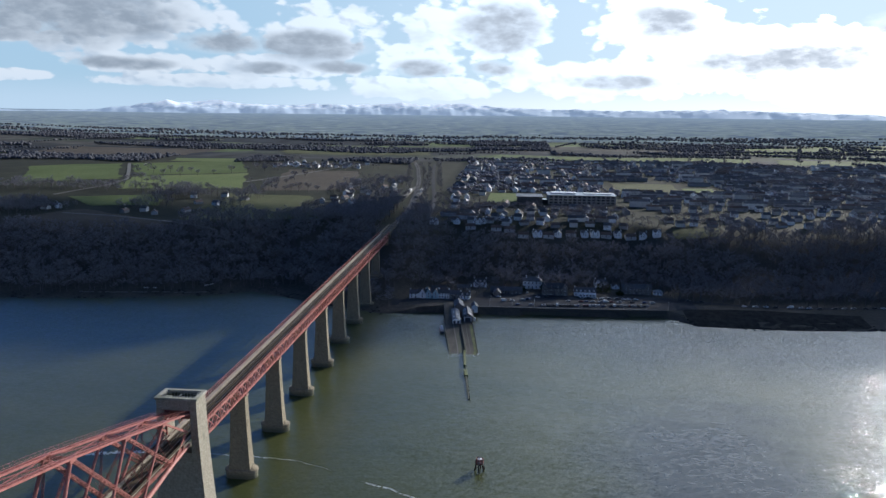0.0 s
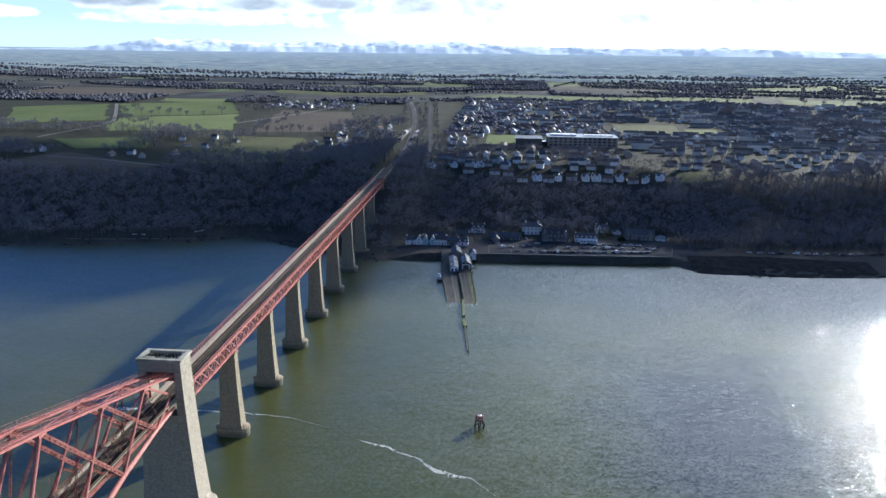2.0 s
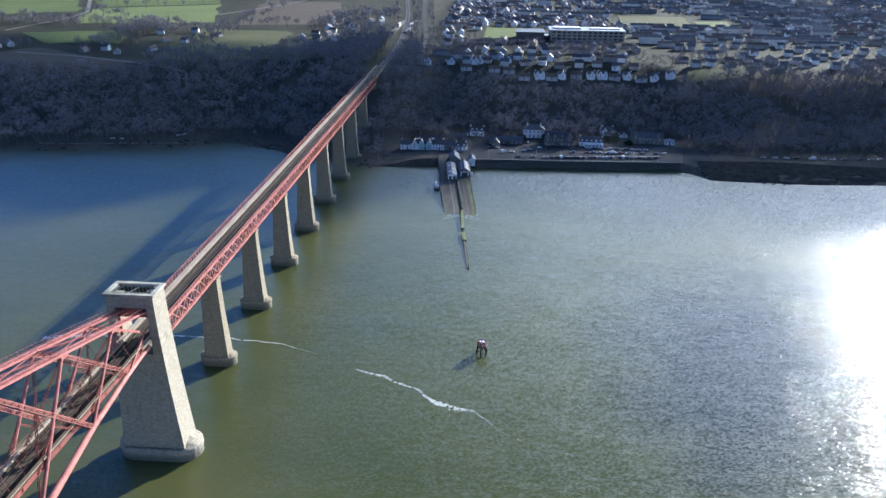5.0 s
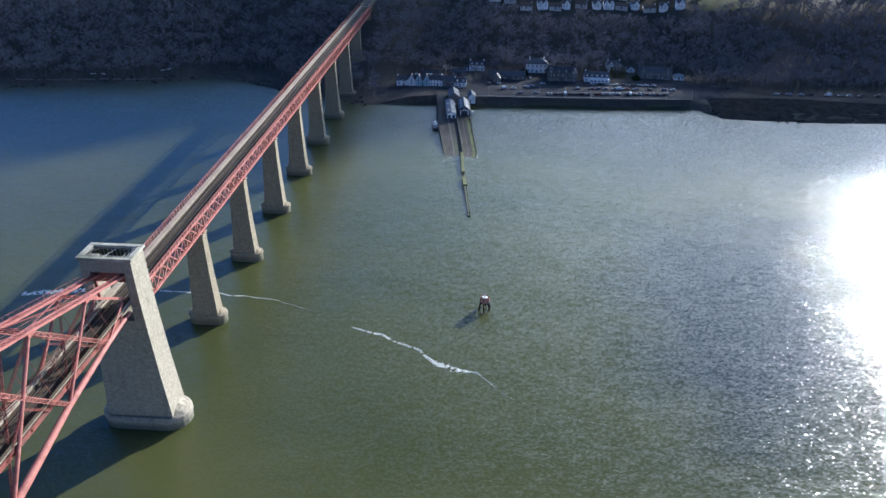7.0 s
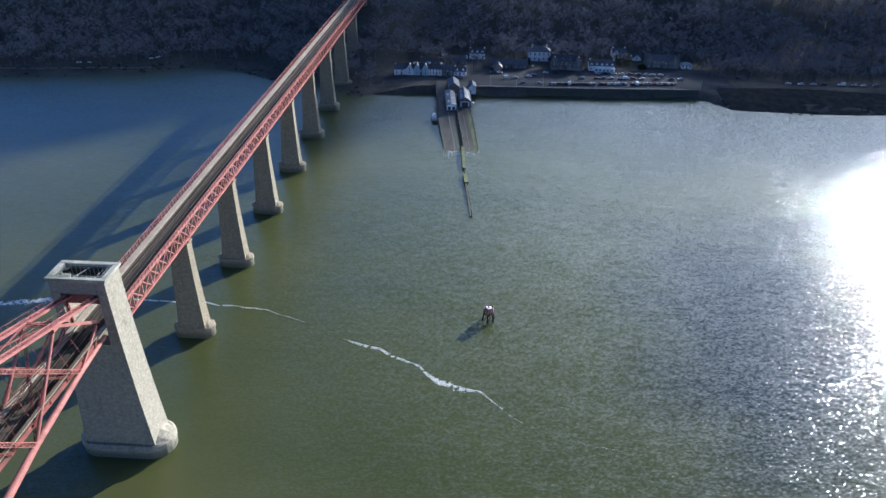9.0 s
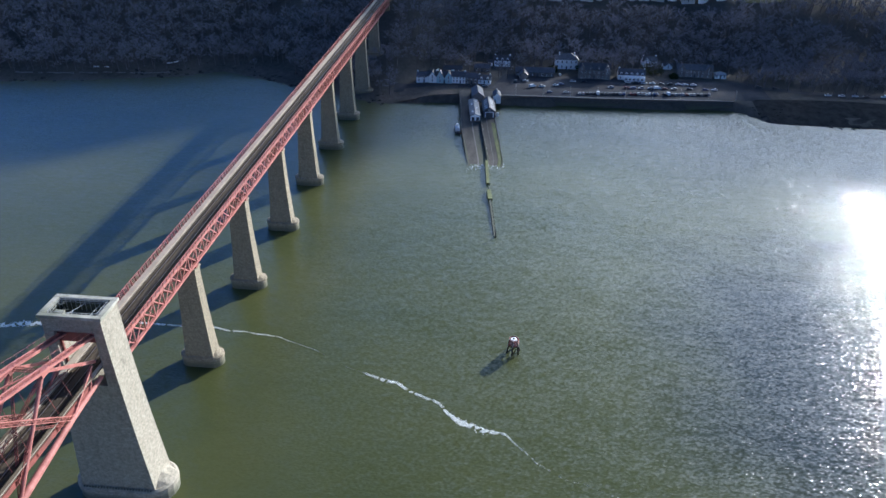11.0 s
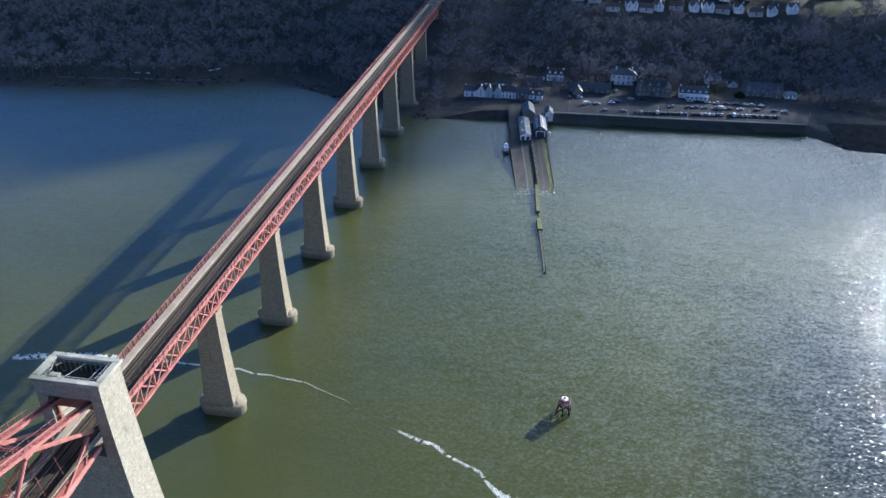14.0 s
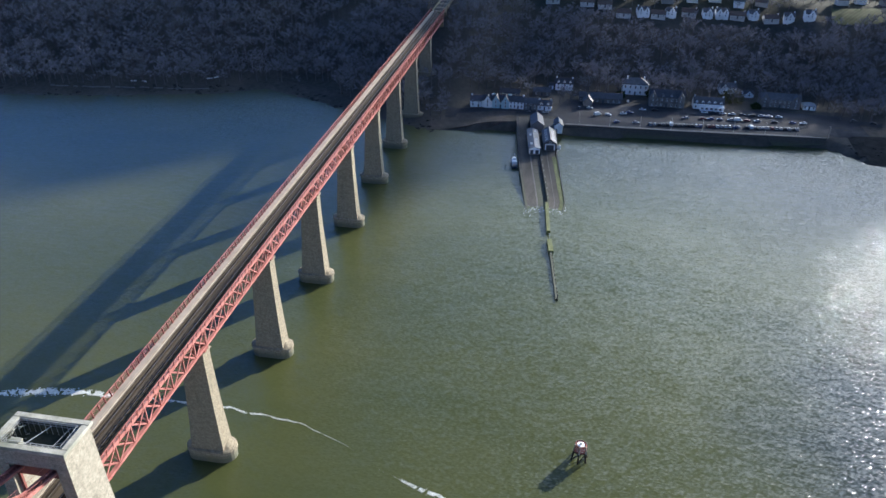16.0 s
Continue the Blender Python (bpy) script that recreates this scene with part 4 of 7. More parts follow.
def tower():
    """End pier of the cantilevers: a hollow-topped granite tower with a portal for the trains."""
    t = thing("bridge_tower", (AX, -5.0, 0), "tall tapering grey granite bridge tower with an open top", "tower")

    def hx(z):
        return 7.75 + 3.0 * max(0.0, (62 - z) / 57) ** 1.5

    def y0(z):
        return -4.35 - 0.35 * (62 - z) / 57

    def y1(z):
        return 4.3 + 1.3 * max(0.0, (62 - z) / 57) ** 1.6

    zs = [4.6 + (42.4 - 4.6) * i / 12 for i in range(13)]
    g = Geo().loft([rect(-hx(z), hx(z), y0(z), y1(z), z) for z in zs])
    part("shaft", g, M_STONE, t)
    inner = 5.2
    for s in (-1, 1):
        rings = []
        for i in range(7):
            z = 42.4 + (59.2 - 42.4) * i / 6
            a, b = sorted((s * inner, s * hx(z)))
            rings.append(rect(a, b, y0(z), y1(z), z))
        part("portal_leg", Geo().loft(rings), M_STONE, t)
    # lintel, hollow above
    g = Geo()
    g.loft([rect(-hx(59.2), hx(59.2), y0(59.2), y1(59.2), 59.2), rect(-hx(60.4), hx(60.4), y0(60.4), y1(60.4), 60.4)])
    part("lintel", g, M_STONE, t)
    part("roof_pit_floor", Geo().box(-6.6, 6.6, -3.1, 3.1, 60.4, 60.7), M_DARKPIT, t, "dark floor of the hollow top")
    w = 1.15
    for x0, x1, a, b in ((-7.75, 7.75, -4.35, -4.35 + w), (-7.75, 7.75, 4.3 - w, 4.3), (-7.75, -7.75 + w, -4.35 + w, 4.3 - w), (7.75 - w, 7.75, -4.35 + w, 4.3 - w)):
        part("parapet_wall", Geo().box(x0, x1, a, b, 60.4, 63.2), M_STONE, t)
    for x0, x1, a, b in ((-8.3, 8.3, -4.85, -3.45), (-8.3, 8.3, 3.4, 4.8), (-8.3, -6.75, -3.45, 3.4), (6.75, 8.3, -3.45, 3.4)):
        part("coping", Geo().loft([rect(x0 + 0.12, x1 - 0.12, a + 0.12, b - 0.12, 63.2), rect(x0, x1, a, b, 63.5), rect(x0, x1, a, b, 64.0), rect(x0 + 0.1, x1 - 0.1, a + 0.1, b - 0.1, 64.12)]), M_CAP, t, "pale capstones of the rim")
    # darker stone on the inner faces of the rim
    for x0, x1, a, b in ((-6.62, 6.62, -3.24, -3.17), (-6.62, 6.62, 3.12, 3.19), (-6.64, -6.57, -3.17, 3.12), (6.57, 6.64, -3.17, 3.12)):
        part("pit_lining", Geo().box(x0, x1, a, b, 60.7, 63.3), M_DARKPIT, t, "dark inner face of the rim")
    # handrail and access gear in the top
    for x0, ya, x1, yb in ((-6.3, -3.0, 6.3, -3.0), (-6.3, 2.95, 6.3, 2.95), (-6.3, -3.0, -6.3, 2.95), (6.3, -3.0, 6.3, 2.95)):
        g = Geo()
        for z in (63.1, 63.65, 64.2):
            g.beam((x0, ya, z), (x1, yb, z), 0.09, 0.09)
        n = 10 if abs(x1 - x0) > 1 else 5
        for i in range(n + 1):
            x, y = x0 + (x1 - x0) * i / n, ya + (yb - ya) * i / n
            g.beam((x, y, 60.7), (x, y, 64.25), 0.09, 0.09)
        part("handrail", g, M_GALV, t, "grey scaffold handrail")
    part("brace_pole", Geo().tube((-2.2, -3.0, 63.0), (0.4, 2.9, 63.2), 0.09, n=6), M_GALV, t)
    part("brace_pole", Geo().tube((3.4, -2.9, 62.6), (4.3, 2.9, 63.0), 0.07, n=6), M_GALV, t)
    part("brace_pole", Geo().tube((1.0, -2.9, 62.2), (6.2, 0.8, 62.6), 0.05, n=6), M_GALV, t)
    part("hoist_cabin", Geo().box(-4.6, -2.4, -3.3, -2.0, 61.0, 63.9).box(-4.75, -2.25, -3.4, -1.9, 63.9, 64.05), M_CAP, t, "small pale hoist cabin")
    rng = random.Random(5)
    for i in range(14):
        a = Vector((rng.uniform(-6.2, -4.4), rng.uniform(-3, 1.6), rng.uniform(60.8, 64.4)))
        part("scaffold_tube", Geo().beam(a, a + Vector((rng.uniform(-1, 1), rng.uniform(-1.2, 1.2), rng.uniform(-0.6, 0.8))), 0.16, 0.16), M_CAP, t)
    # plinth
    part("plinth", Geo().loft([stadium(14.6, 6.6, -7, 0.2, 0.6), stadium(14.4, 6.4, 2.6, 0.2, 0.6), stadium(14.7, 6.7, 3.0, 0.2, 0.6), stadium(14.6, 6.6, 4.4, 0.2, 0.6), stadium(13.9, 6.0, 4.9, 0.2, 0.6)]), M_STONE, t, "rounded weed-stained granite plinth")
    for s in (-1, 1):
        part("cutwater_slope", Geo().loft([[(s * 10.2, -5.0, 4.7), (s * 13.7, -2.2, 4.85), (s * 14.1, 0.6, 4.9), (s * 13.7, 3.4, 4.85), (s * 10.2, 6.0, 4.7)][::s],
                                            [(s * 10.4, -4.6, 4.95), (s * 10.6, -2.2, 6.3), (s * 10.6, 0.6, 7.0), (s * 10.6, 3.2, 6.3), (s * 10.4, 5.2, 4.95)][::s]]), M_STONE, t)
    # row of small studs along the plinth's rim
    for i in range(24):
        a = -9.8 + 19.6 * i / 23
        part("drain_block", Geo().box(a - 0.12, a + 0.12, -5.55, -5.3, 4.85, 5.3), M_DARKPIT, t)
    # red steel portal lining
    part("portal_steel", Geo().box(-5.19, 5.19, -3.2, -2.7, 55.4, 59.1).box(-5.19, -4.6, -3.2, -2.7, 42.6, 55.4).box(4.6, 5.19, -3.2, -2.7, 42.6, 55.4), M_RED_DULL, t, "dark red steel lining of the portal")
    return t


tower()


def viaduct_pier(k):
    cy = 51.2 * k + 2.35
    ground_level = float(ground_z(AX, cy))
    base = max(ground_level, 0)
    foot = base + 4.4 if ground_level < 2 else base + 2.0
    if foot > 38.8:
        return
    t = thing("viaduct_pier", (AX, cy, 0), "tapering brown stone viaduct pier on a rounded plinth", "bridge pier", "viaduct piers")
    rings = []
    for i in range(11):
        z = foot + (39.4 - foot) * i / 10
        q = max(0.0, (39.4 - z) / 35.0) ** 1.5
        hx, hy = 3.6 + 1.45 * q, 2.05 + 0.95 * q
        rings.append(rect(-hx, hx, -hy, hy, z))
    part("shaft", Geo().loft(rings), M_STONE_BROWN, t)
    part("cap", Geo().loft([rect(-3.65, 3.65, -2.1, 2.1, 39.4), rect(-3.95, 3.95, -2.4, 2.4, 39.65), rect(-3.95, 3.95, -2.4, 2.4, 40.2), rect(-3.8, 3.8, -2.25, 2.25, 40.32)]), M_STONE_BROWN, t)
    for s in (-1, 1):
        part("bearing", Geo().box(s * 3.4 - 0.5, s * 3.4 + 0.5, -1.2, 1.2, 40.32, 42.2), M_RED_DULL, t)
    h = foot - base
    part("plinth", Geo().loft([stadium(7.7, 3.75, base - 9), stadium(7.55, 3.6, base + h * 0.62), stadium(7.85, 3.9, base + h * 0.70), stadium(7.8, 3.85, base + h * 0.93), stadium(7.3, 3.4, foot)]), M_STONE_BROWN, t, "rounded stone plinth stained by the tide")
    for s in (-1, 1):
        part("cutwater_slope", Geo().loft([[(s * 4.9, -3.1, foot - 0.1), (s * 6.6, -2.0, foot), (s * 7.0, 0, foot), (s * 6.6, 2.0, foot), (s * 4.9, 3.1, foot - 0.1)][::s],
                                            [(s * 4.7, -2.4, foot + 0.15), (s * 4.8, -1.2, foot + 0.9), (s * 4.8, 0, foot + 1.3), (s * 4.8, 1.2, foot + 0.9), (s * 4.7, 2.4, foot + 0.15)][::s]]), M_STONE_BROWN, t)


for k in range(1, 10):
    viaduct_pier(k)


def deck_parts(t, length):
    """Track deck: troughs with timbers and rails, walkways and cables, along +y from 0."""
    part("deck_plate", Geo().box(-4.0, 4.0, 0, length, 47.2, 47.55), M_DECK, t)
    for x in (-2.75, -1.25, 1.25, 2.75):
        part("track_timber", Geo().box(x - 0.28, x + 0.28, 0, length, 47.55, 47.85), M_TIMBER, t)
        part("rail", Geo().box(x - 0.07, x + 0.07, 0, length, 47.85, 48.0), M_RAIL, t)
    part("six_foot_walkway", Geo().box(-0.75, 0.75, 0, length, 47.55, 47.75), M_DECK, t)
    for s in (-1, 1):
        a, b = sorted((s * (3.3 if s < 0 else 3.75), s * 4.72))
        part("side_walkway", Geo().box(a, b, 0, length, 48.45, 48.6), M_WALKWAY, t, "pale side walkway")
        part("cable_trough", Geo().box(s * 3.1 - 0.12, s * 3.1 + 0.12, 0, length, 47.9, 48.5), M_TIMBER if s > 0 else M_WALKWAY, t)


def girder_span(length):
    t = thing("viaduct_span", (AX, 0, 0), "red steel lattice girder span carrying a double railway track", "bridge span", "viaduct spans")
    n = 8
    step = length / n
    for s in (-1, 1):
        x = s * 4.15
        part("top_chord", Geo().box(x - 0.42, x + 0.42, 0.02, length - 0.02, 47.75, 48.35).box(x - 0.52, x + 0.52, 0.02, length - 0.02, 48.35, 48.44), M_RED, t)
        part("bottom_chord", Geo().box(x - 0.42, x + 0.42, 0.02, length - 0.02, 42.2, 42.75).box(x - 0.5, x + 0.5, 0.02, length - 0.02, 42.12, 42.2), M_RED, t)
        for i in range(n + 1):
            y = min(max(i * step, 0.25), length - 0.25)
            part("post", Geo().box(x - 0.18, x + 0.18, y - 0.16, y + 0.16, 42.75, 47.75), M_RED, t)
        for i in range(n):
            a, b = i * step + 0.2, (i + 1) * step - 0.2
            part("diagonal", Geo().beam((x + 0.13, a, 42.7), (x + 0.13, b, 47.8), 0.16, 0.42), M_RED, t)
            part("diagonal", Geo().beam((x - 0.13, b, 42.7), (x - 0.13, a, 47.8), 0.16, 0.42), M_RED, t)
        # outward leaning parapet: fascia plate, lattice, rails and stanchions
        xb, xo = x + s * 0.62, x + s * 0.85
        # the east parapet takes the darker red
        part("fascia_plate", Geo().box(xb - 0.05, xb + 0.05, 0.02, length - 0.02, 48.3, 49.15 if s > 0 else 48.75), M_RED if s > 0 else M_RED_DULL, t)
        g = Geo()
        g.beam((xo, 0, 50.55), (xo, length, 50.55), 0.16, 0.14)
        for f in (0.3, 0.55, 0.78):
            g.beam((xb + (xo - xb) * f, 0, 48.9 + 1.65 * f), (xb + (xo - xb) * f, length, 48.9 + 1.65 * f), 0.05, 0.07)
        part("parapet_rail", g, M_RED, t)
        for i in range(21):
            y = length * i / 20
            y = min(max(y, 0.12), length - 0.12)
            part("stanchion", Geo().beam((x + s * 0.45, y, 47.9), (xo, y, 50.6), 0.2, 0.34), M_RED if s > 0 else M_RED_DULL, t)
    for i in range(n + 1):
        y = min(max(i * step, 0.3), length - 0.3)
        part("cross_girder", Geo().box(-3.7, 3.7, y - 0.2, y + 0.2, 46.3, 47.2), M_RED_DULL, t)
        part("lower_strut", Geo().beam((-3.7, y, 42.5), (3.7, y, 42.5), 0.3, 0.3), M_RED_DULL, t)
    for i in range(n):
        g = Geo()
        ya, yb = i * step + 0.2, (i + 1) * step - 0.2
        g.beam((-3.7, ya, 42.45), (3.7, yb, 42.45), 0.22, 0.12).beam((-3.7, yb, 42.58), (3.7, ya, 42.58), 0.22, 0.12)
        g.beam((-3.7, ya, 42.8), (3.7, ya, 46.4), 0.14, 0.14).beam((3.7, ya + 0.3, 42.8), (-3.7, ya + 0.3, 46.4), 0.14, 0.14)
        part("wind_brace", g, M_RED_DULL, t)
    deck_parts(t, length)
    return t


SPAN = 51.2
first = girder_span(SPAN)
first.matrix_basis = pose(AX, 2.35, 0)
for k in range(1, 9):
    copy_thing(first, pose(AX, 2.35 + SPAN * k, 0))
# short deck through the tower
t = thing("tower_deck", (AX, -14.0, 0), "railway deck passing through the tower portal", "bridge deck")
deck_parts(t, 16.3)


def cantilever():
    """End of the great cantilever: two red trusses with box chords, struts and lattice ties, and the track between them."""
    t = thing("cantilever_truss", (AX, 0, 0), "red steel cantilever truss with box chords and lattice ties", "bridge truss")

    def top(y):
        return 55.6 - 0.2535 * y if y > -60 else 55.6 - 0.2535 * y - 0.0006 * (y + 60) ** 2

    def bottom(y):
        return 46.3 + 0.01 * y - 0.0016 * y * y if y > -200 else -16

    def splay(z):
        return 3.85 + max(0.0, (56 - z)) * 0.07

    tops = [-28.0, -52.5, -81.0, -112.0, -146.0]
    lows = [-24.4, -47.5, -76.0, -107.0, -142.0]
    for s in (-1, 1):
        def P(y, z):
            return Vector((s * splay(z), y, z))

        # top chord: an open box of two lattice-laced booms
        pts = [-7.0] + tops
        for i in range(len(pts) - 1):
            a, b = Vector((s * 3.85, pts[i], top(pts[i]))), Vector((s * 3.85, pts[i + 1], top(pts[i + 1])))
            for o in (-0.8, 0.8):
                part("top_chord_boom", Geo().beam(a + Vector((o, 0, 0)), b + Vector((o, 0, 0)), 0.42, 0.55), M_RED, t)
            # dark plate added so the gap under the lacing looks shaded
            part("chord_web", Geo().beam(a + Vector((0, 0, -0.2)), b + Vector((0, 0, -0.2)), 1.3, 0.1), M_RED_DULL, t, "dark red plate standing in for the shaded gap")
            m = max(4, int((b - a).length / 0.95))
            for k in range(m):
                p, q = a.lerp(b, k / m), a.lerp(b, (k + 1) / m)
                j = 0.66 if k % 2 else -0.66
                part("lacing_bar", Geo().beam(p + Vector((j, 0, 0.2)), q + Vector((-j, 0, 0.2)), 0.13, 0.08), M_RED, t)
            g = Geo()
            m = max(6, int((b - a).length / 2.0))
            for o in (-1.0, 1.0):
                for k in range(m + 1):
                    p = a.lerp(b, k / m) + Vector((o, 0, 0.6))
                    g.beam(p, p + Vector((0, 0, 1.0)), 0.05, 0.05)
                g.beam(a + Vector((o, 0, 1.6)), b + Vector((o, 0, 1.6)), 0.05, 0.05)
            part("chord_handrail", g, M_RED, t)
        # bottom chord: a plated tube
        pts = [-10.2] + lows
        for i in range(len(pts) - 1):
            a, b = P(pts[i], bottom(pts[i])), P(pts[i + 1], bottom(pts[i + 1]))
            r0, r1 = (0.62 + 0.018 * i * 8, 0.62 + 0.018 * (i + 1) * 8)
            part("bottom_chord", Geo().tube(a, b, r0, r1, 16), M_RED, t, smooth_faces=False)
        # end post and struts and ties
        part("end_post", Geo().beam(P(-12.2, 51.2), P(-24.4, bottom(-24.4)), 0.6, 0.6), M_RED, t)
        part("end_tie", Geo().beam(P(-28.0, top(-28) - 0.4), P(-10.4, 51.2), 0.5, 0.75), M_RED, t)
        part("end_brace", Geo().beam(P(-12.2, 51.2), P(-16.0, bottom(-16.0)), 0.35, 0.35), M_RED, t)
        for i in range(len(tops) - 1):
            a = P(tops[i], top(tops[i]) - 0.3)
            b = P(lows[i + 1], bottom(lows[i + 1]))
            part("strut", Geo().tube(a, b, 0.42 + 0.06 * i, 0.46 + 0.06 * i, 12), M_RED, t)
            g = Geo().lattice(P(tops[i + 1], top(tops[i + 1]) - 0.5), P(lows[i], bottom(lows[i]) + 0.2), 0.8, 1.0, pitch=1.3)
            part("lattice_tie", g, M_RED, t)
            # dark plate standing in for the shaded holes of the tie
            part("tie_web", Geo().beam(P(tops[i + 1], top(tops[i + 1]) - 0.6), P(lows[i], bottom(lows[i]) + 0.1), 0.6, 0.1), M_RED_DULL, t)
            part("gusset", Geo().box(a.x - 0.75, a.x + 0.75, a.y - 1.5, a.y + 1.5, a.z - 0.9, a.z + 0.5), M_RED, t)
            # hangers for the inner viaduct
            for f, (p, q) in ((0.45, (a, b)),):
                mid = p.lerp(q, f)
                g = Geo().lattice(mid, P(mid.y - 9, 46.4), 0.45, 0.45, pitch=1.0, bar=0.09, flange=0.1)
                g.lattice(mid, P(mid.y + 9, 46.4), 0.45, 0.45, pitch=1.0, bar=0.09, flange=0.1)
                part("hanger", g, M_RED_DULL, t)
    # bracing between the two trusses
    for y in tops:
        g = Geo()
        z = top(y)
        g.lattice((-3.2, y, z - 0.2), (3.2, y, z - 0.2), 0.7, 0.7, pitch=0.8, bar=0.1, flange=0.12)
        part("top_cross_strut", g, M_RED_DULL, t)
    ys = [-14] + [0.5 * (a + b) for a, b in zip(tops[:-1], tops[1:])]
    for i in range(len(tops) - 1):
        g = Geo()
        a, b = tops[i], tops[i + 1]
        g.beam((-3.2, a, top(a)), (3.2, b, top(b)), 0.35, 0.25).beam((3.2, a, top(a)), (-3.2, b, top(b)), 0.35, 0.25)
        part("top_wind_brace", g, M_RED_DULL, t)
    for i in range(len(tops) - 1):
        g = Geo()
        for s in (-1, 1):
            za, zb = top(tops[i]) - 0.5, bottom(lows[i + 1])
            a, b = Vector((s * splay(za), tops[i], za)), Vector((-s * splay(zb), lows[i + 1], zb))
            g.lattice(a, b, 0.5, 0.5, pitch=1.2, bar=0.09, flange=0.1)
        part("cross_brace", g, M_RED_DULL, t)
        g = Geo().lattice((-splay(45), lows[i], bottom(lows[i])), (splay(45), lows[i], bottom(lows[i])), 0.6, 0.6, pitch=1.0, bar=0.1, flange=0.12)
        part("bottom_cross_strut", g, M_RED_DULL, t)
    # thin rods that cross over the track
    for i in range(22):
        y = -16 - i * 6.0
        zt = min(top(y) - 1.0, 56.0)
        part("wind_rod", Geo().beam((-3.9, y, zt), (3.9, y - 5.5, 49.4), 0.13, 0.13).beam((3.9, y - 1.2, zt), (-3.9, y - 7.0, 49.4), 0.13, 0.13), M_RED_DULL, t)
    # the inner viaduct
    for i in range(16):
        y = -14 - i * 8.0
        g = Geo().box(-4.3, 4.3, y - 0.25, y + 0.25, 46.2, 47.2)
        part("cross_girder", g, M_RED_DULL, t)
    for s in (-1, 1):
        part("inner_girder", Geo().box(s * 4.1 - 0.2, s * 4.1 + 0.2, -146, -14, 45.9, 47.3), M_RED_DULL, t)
        part("wind_fence", Geo().box(s * 4.45 - 0.06, s * 4.45 + 0.06, -146, -14, 48.3, 49.5), M_DECK, t, "weathered solid wind fence")
    return t


cantilever()
for k in range(1, 4):
    t2 = thing("cantilever_deck", (AX, -14.0 - 44.0 * k, 0), "railway deck inside the cantilever", "bridge deck", "decks inside the cantilever")
    deck_parts(t2, 44.0)


# ---- waterfront ----
def gz(x, y):
    return float(ground_z(x, y))


def drape(name, corners, mat, lift, label, category, n=16, edge=0.0):
    """A four-cornered sheet that lies on the land."""
    g = Geo()
    a, b, c, d = [Vector((*p, 0)) for p in corners]
    pts = []
    for j in range(n + 1):
        for i in range(n + 1):
            u, v = i / n, j / n
            p = a.lerp(b, u).lerp(d.lerp(c, u), v)
            if edge and (i in (0, n) or j in (0, n)):
                p = p + Vector((noise.noise(p * 0.02), noise.noise(p * 0.02 + Vector((9, 9, 0))), 0)) * edge
            pts.append((p.x, p.y, gz(p.x, p.y) + lift))
    g.add(pts, [(j * (n + 1) + i, j * (n + 1) + i + 1, (j + 1) * (n + 1) + i + 1, (j + 1) * (n + 1) + i) for j in range(n) for i in range(n)])
    return tagged(part(name, g, mat), label, category, kind="structure")


def ribbon(name, pts, width, mat, lift, label, category, step=8.0, kind="structure", thick=0.0):
    """A strip along a line over the land."""
    line = []
    for (x0, y0), (x1, y1) in zip(pts[:-1], pts[1:]):
        m = max(1, int(math.hypot(x1 - x0, y1 - y0) / step))
        line += [(x0 + (x1 - x0) * k / m, y0 + (y1 - y0) * k / m) for k in range(m)]
    line.append(pts[-1])
    g, vs = Geo(), []
    for i, (x, y) in enumerate(line):
        xa, ya = line[max(i - 1, 0)]
        xb, yb = line[min(i + 1, len(line) - 1)]
        n = Vector((ya - yb, xb - xa, 0)).normalized() * width / 2
        z = max(gz(x, y), gz(x + n.x, y + n.y), gz(x - n.x, y - n.y)) + lift
        vs += [(x + n.x, y + n.y, z), (x - n.x, y - n.y, z)]
    g.add(vs, [(2 * i + 1, 2 * i + 3, 2 * i + 2, 2 * i) for i in range(len(line) - 1)])
    return tagged(part(name, g, mat), label, category, kind=kind)


def shore(x):
    return float(np.interp(x, SHORE_X, SHORE_Y))


# quay wall with a coping, along the promenade
qx = [98 + 6 * i for i in range(28)]
g, gc = Geo(), Geo()
for x0, x1 in zip(qx[:-1], qx[1:]):
    ya, yb = shore(x0) + 0.2, shore(x1) + 0.2
    g.add([(x0, ya - 0.9, -4), (x1, yb - 0.9, -4), (x1, yb, 6.0), (x0, ya, 6.0), (x0, ya + 1.0, -4), (x1, yb + 1.0, -4), (x1, yb + 1.0, 6.0), (x0, ya + 1.0, 6.0)],
          [(0, 1, 2, 3), (3, 2, 6, 7), (5, 4, 7, 6), (0, 3, 7, 4), (1, 5, 6, 2)])
    gc.add([(x0, ya - 0.15, 6.0), (x1, yb - 0.15, 6.0), (x1, yb + 1.1, 6.0), (x0, ya + 1.1, 6.0), (x0, ya - 0.15, 6.2), (x1, yb - 0.15, 6.2), (x1, yb + 1.1, 6.2), (x0, ya + 1.1, 6.2)],
           [(4, 5, 6, 7), (0, 1, 5, 4), (2, 3, 7, 6)])
quay = tagged(part("quay_wall", g, M_QUAY), "dark weed-stained masonry quay wall", "quay wall", kind="structure")
part("coping", gc, M_PAVING, quay, "pale coping stones")

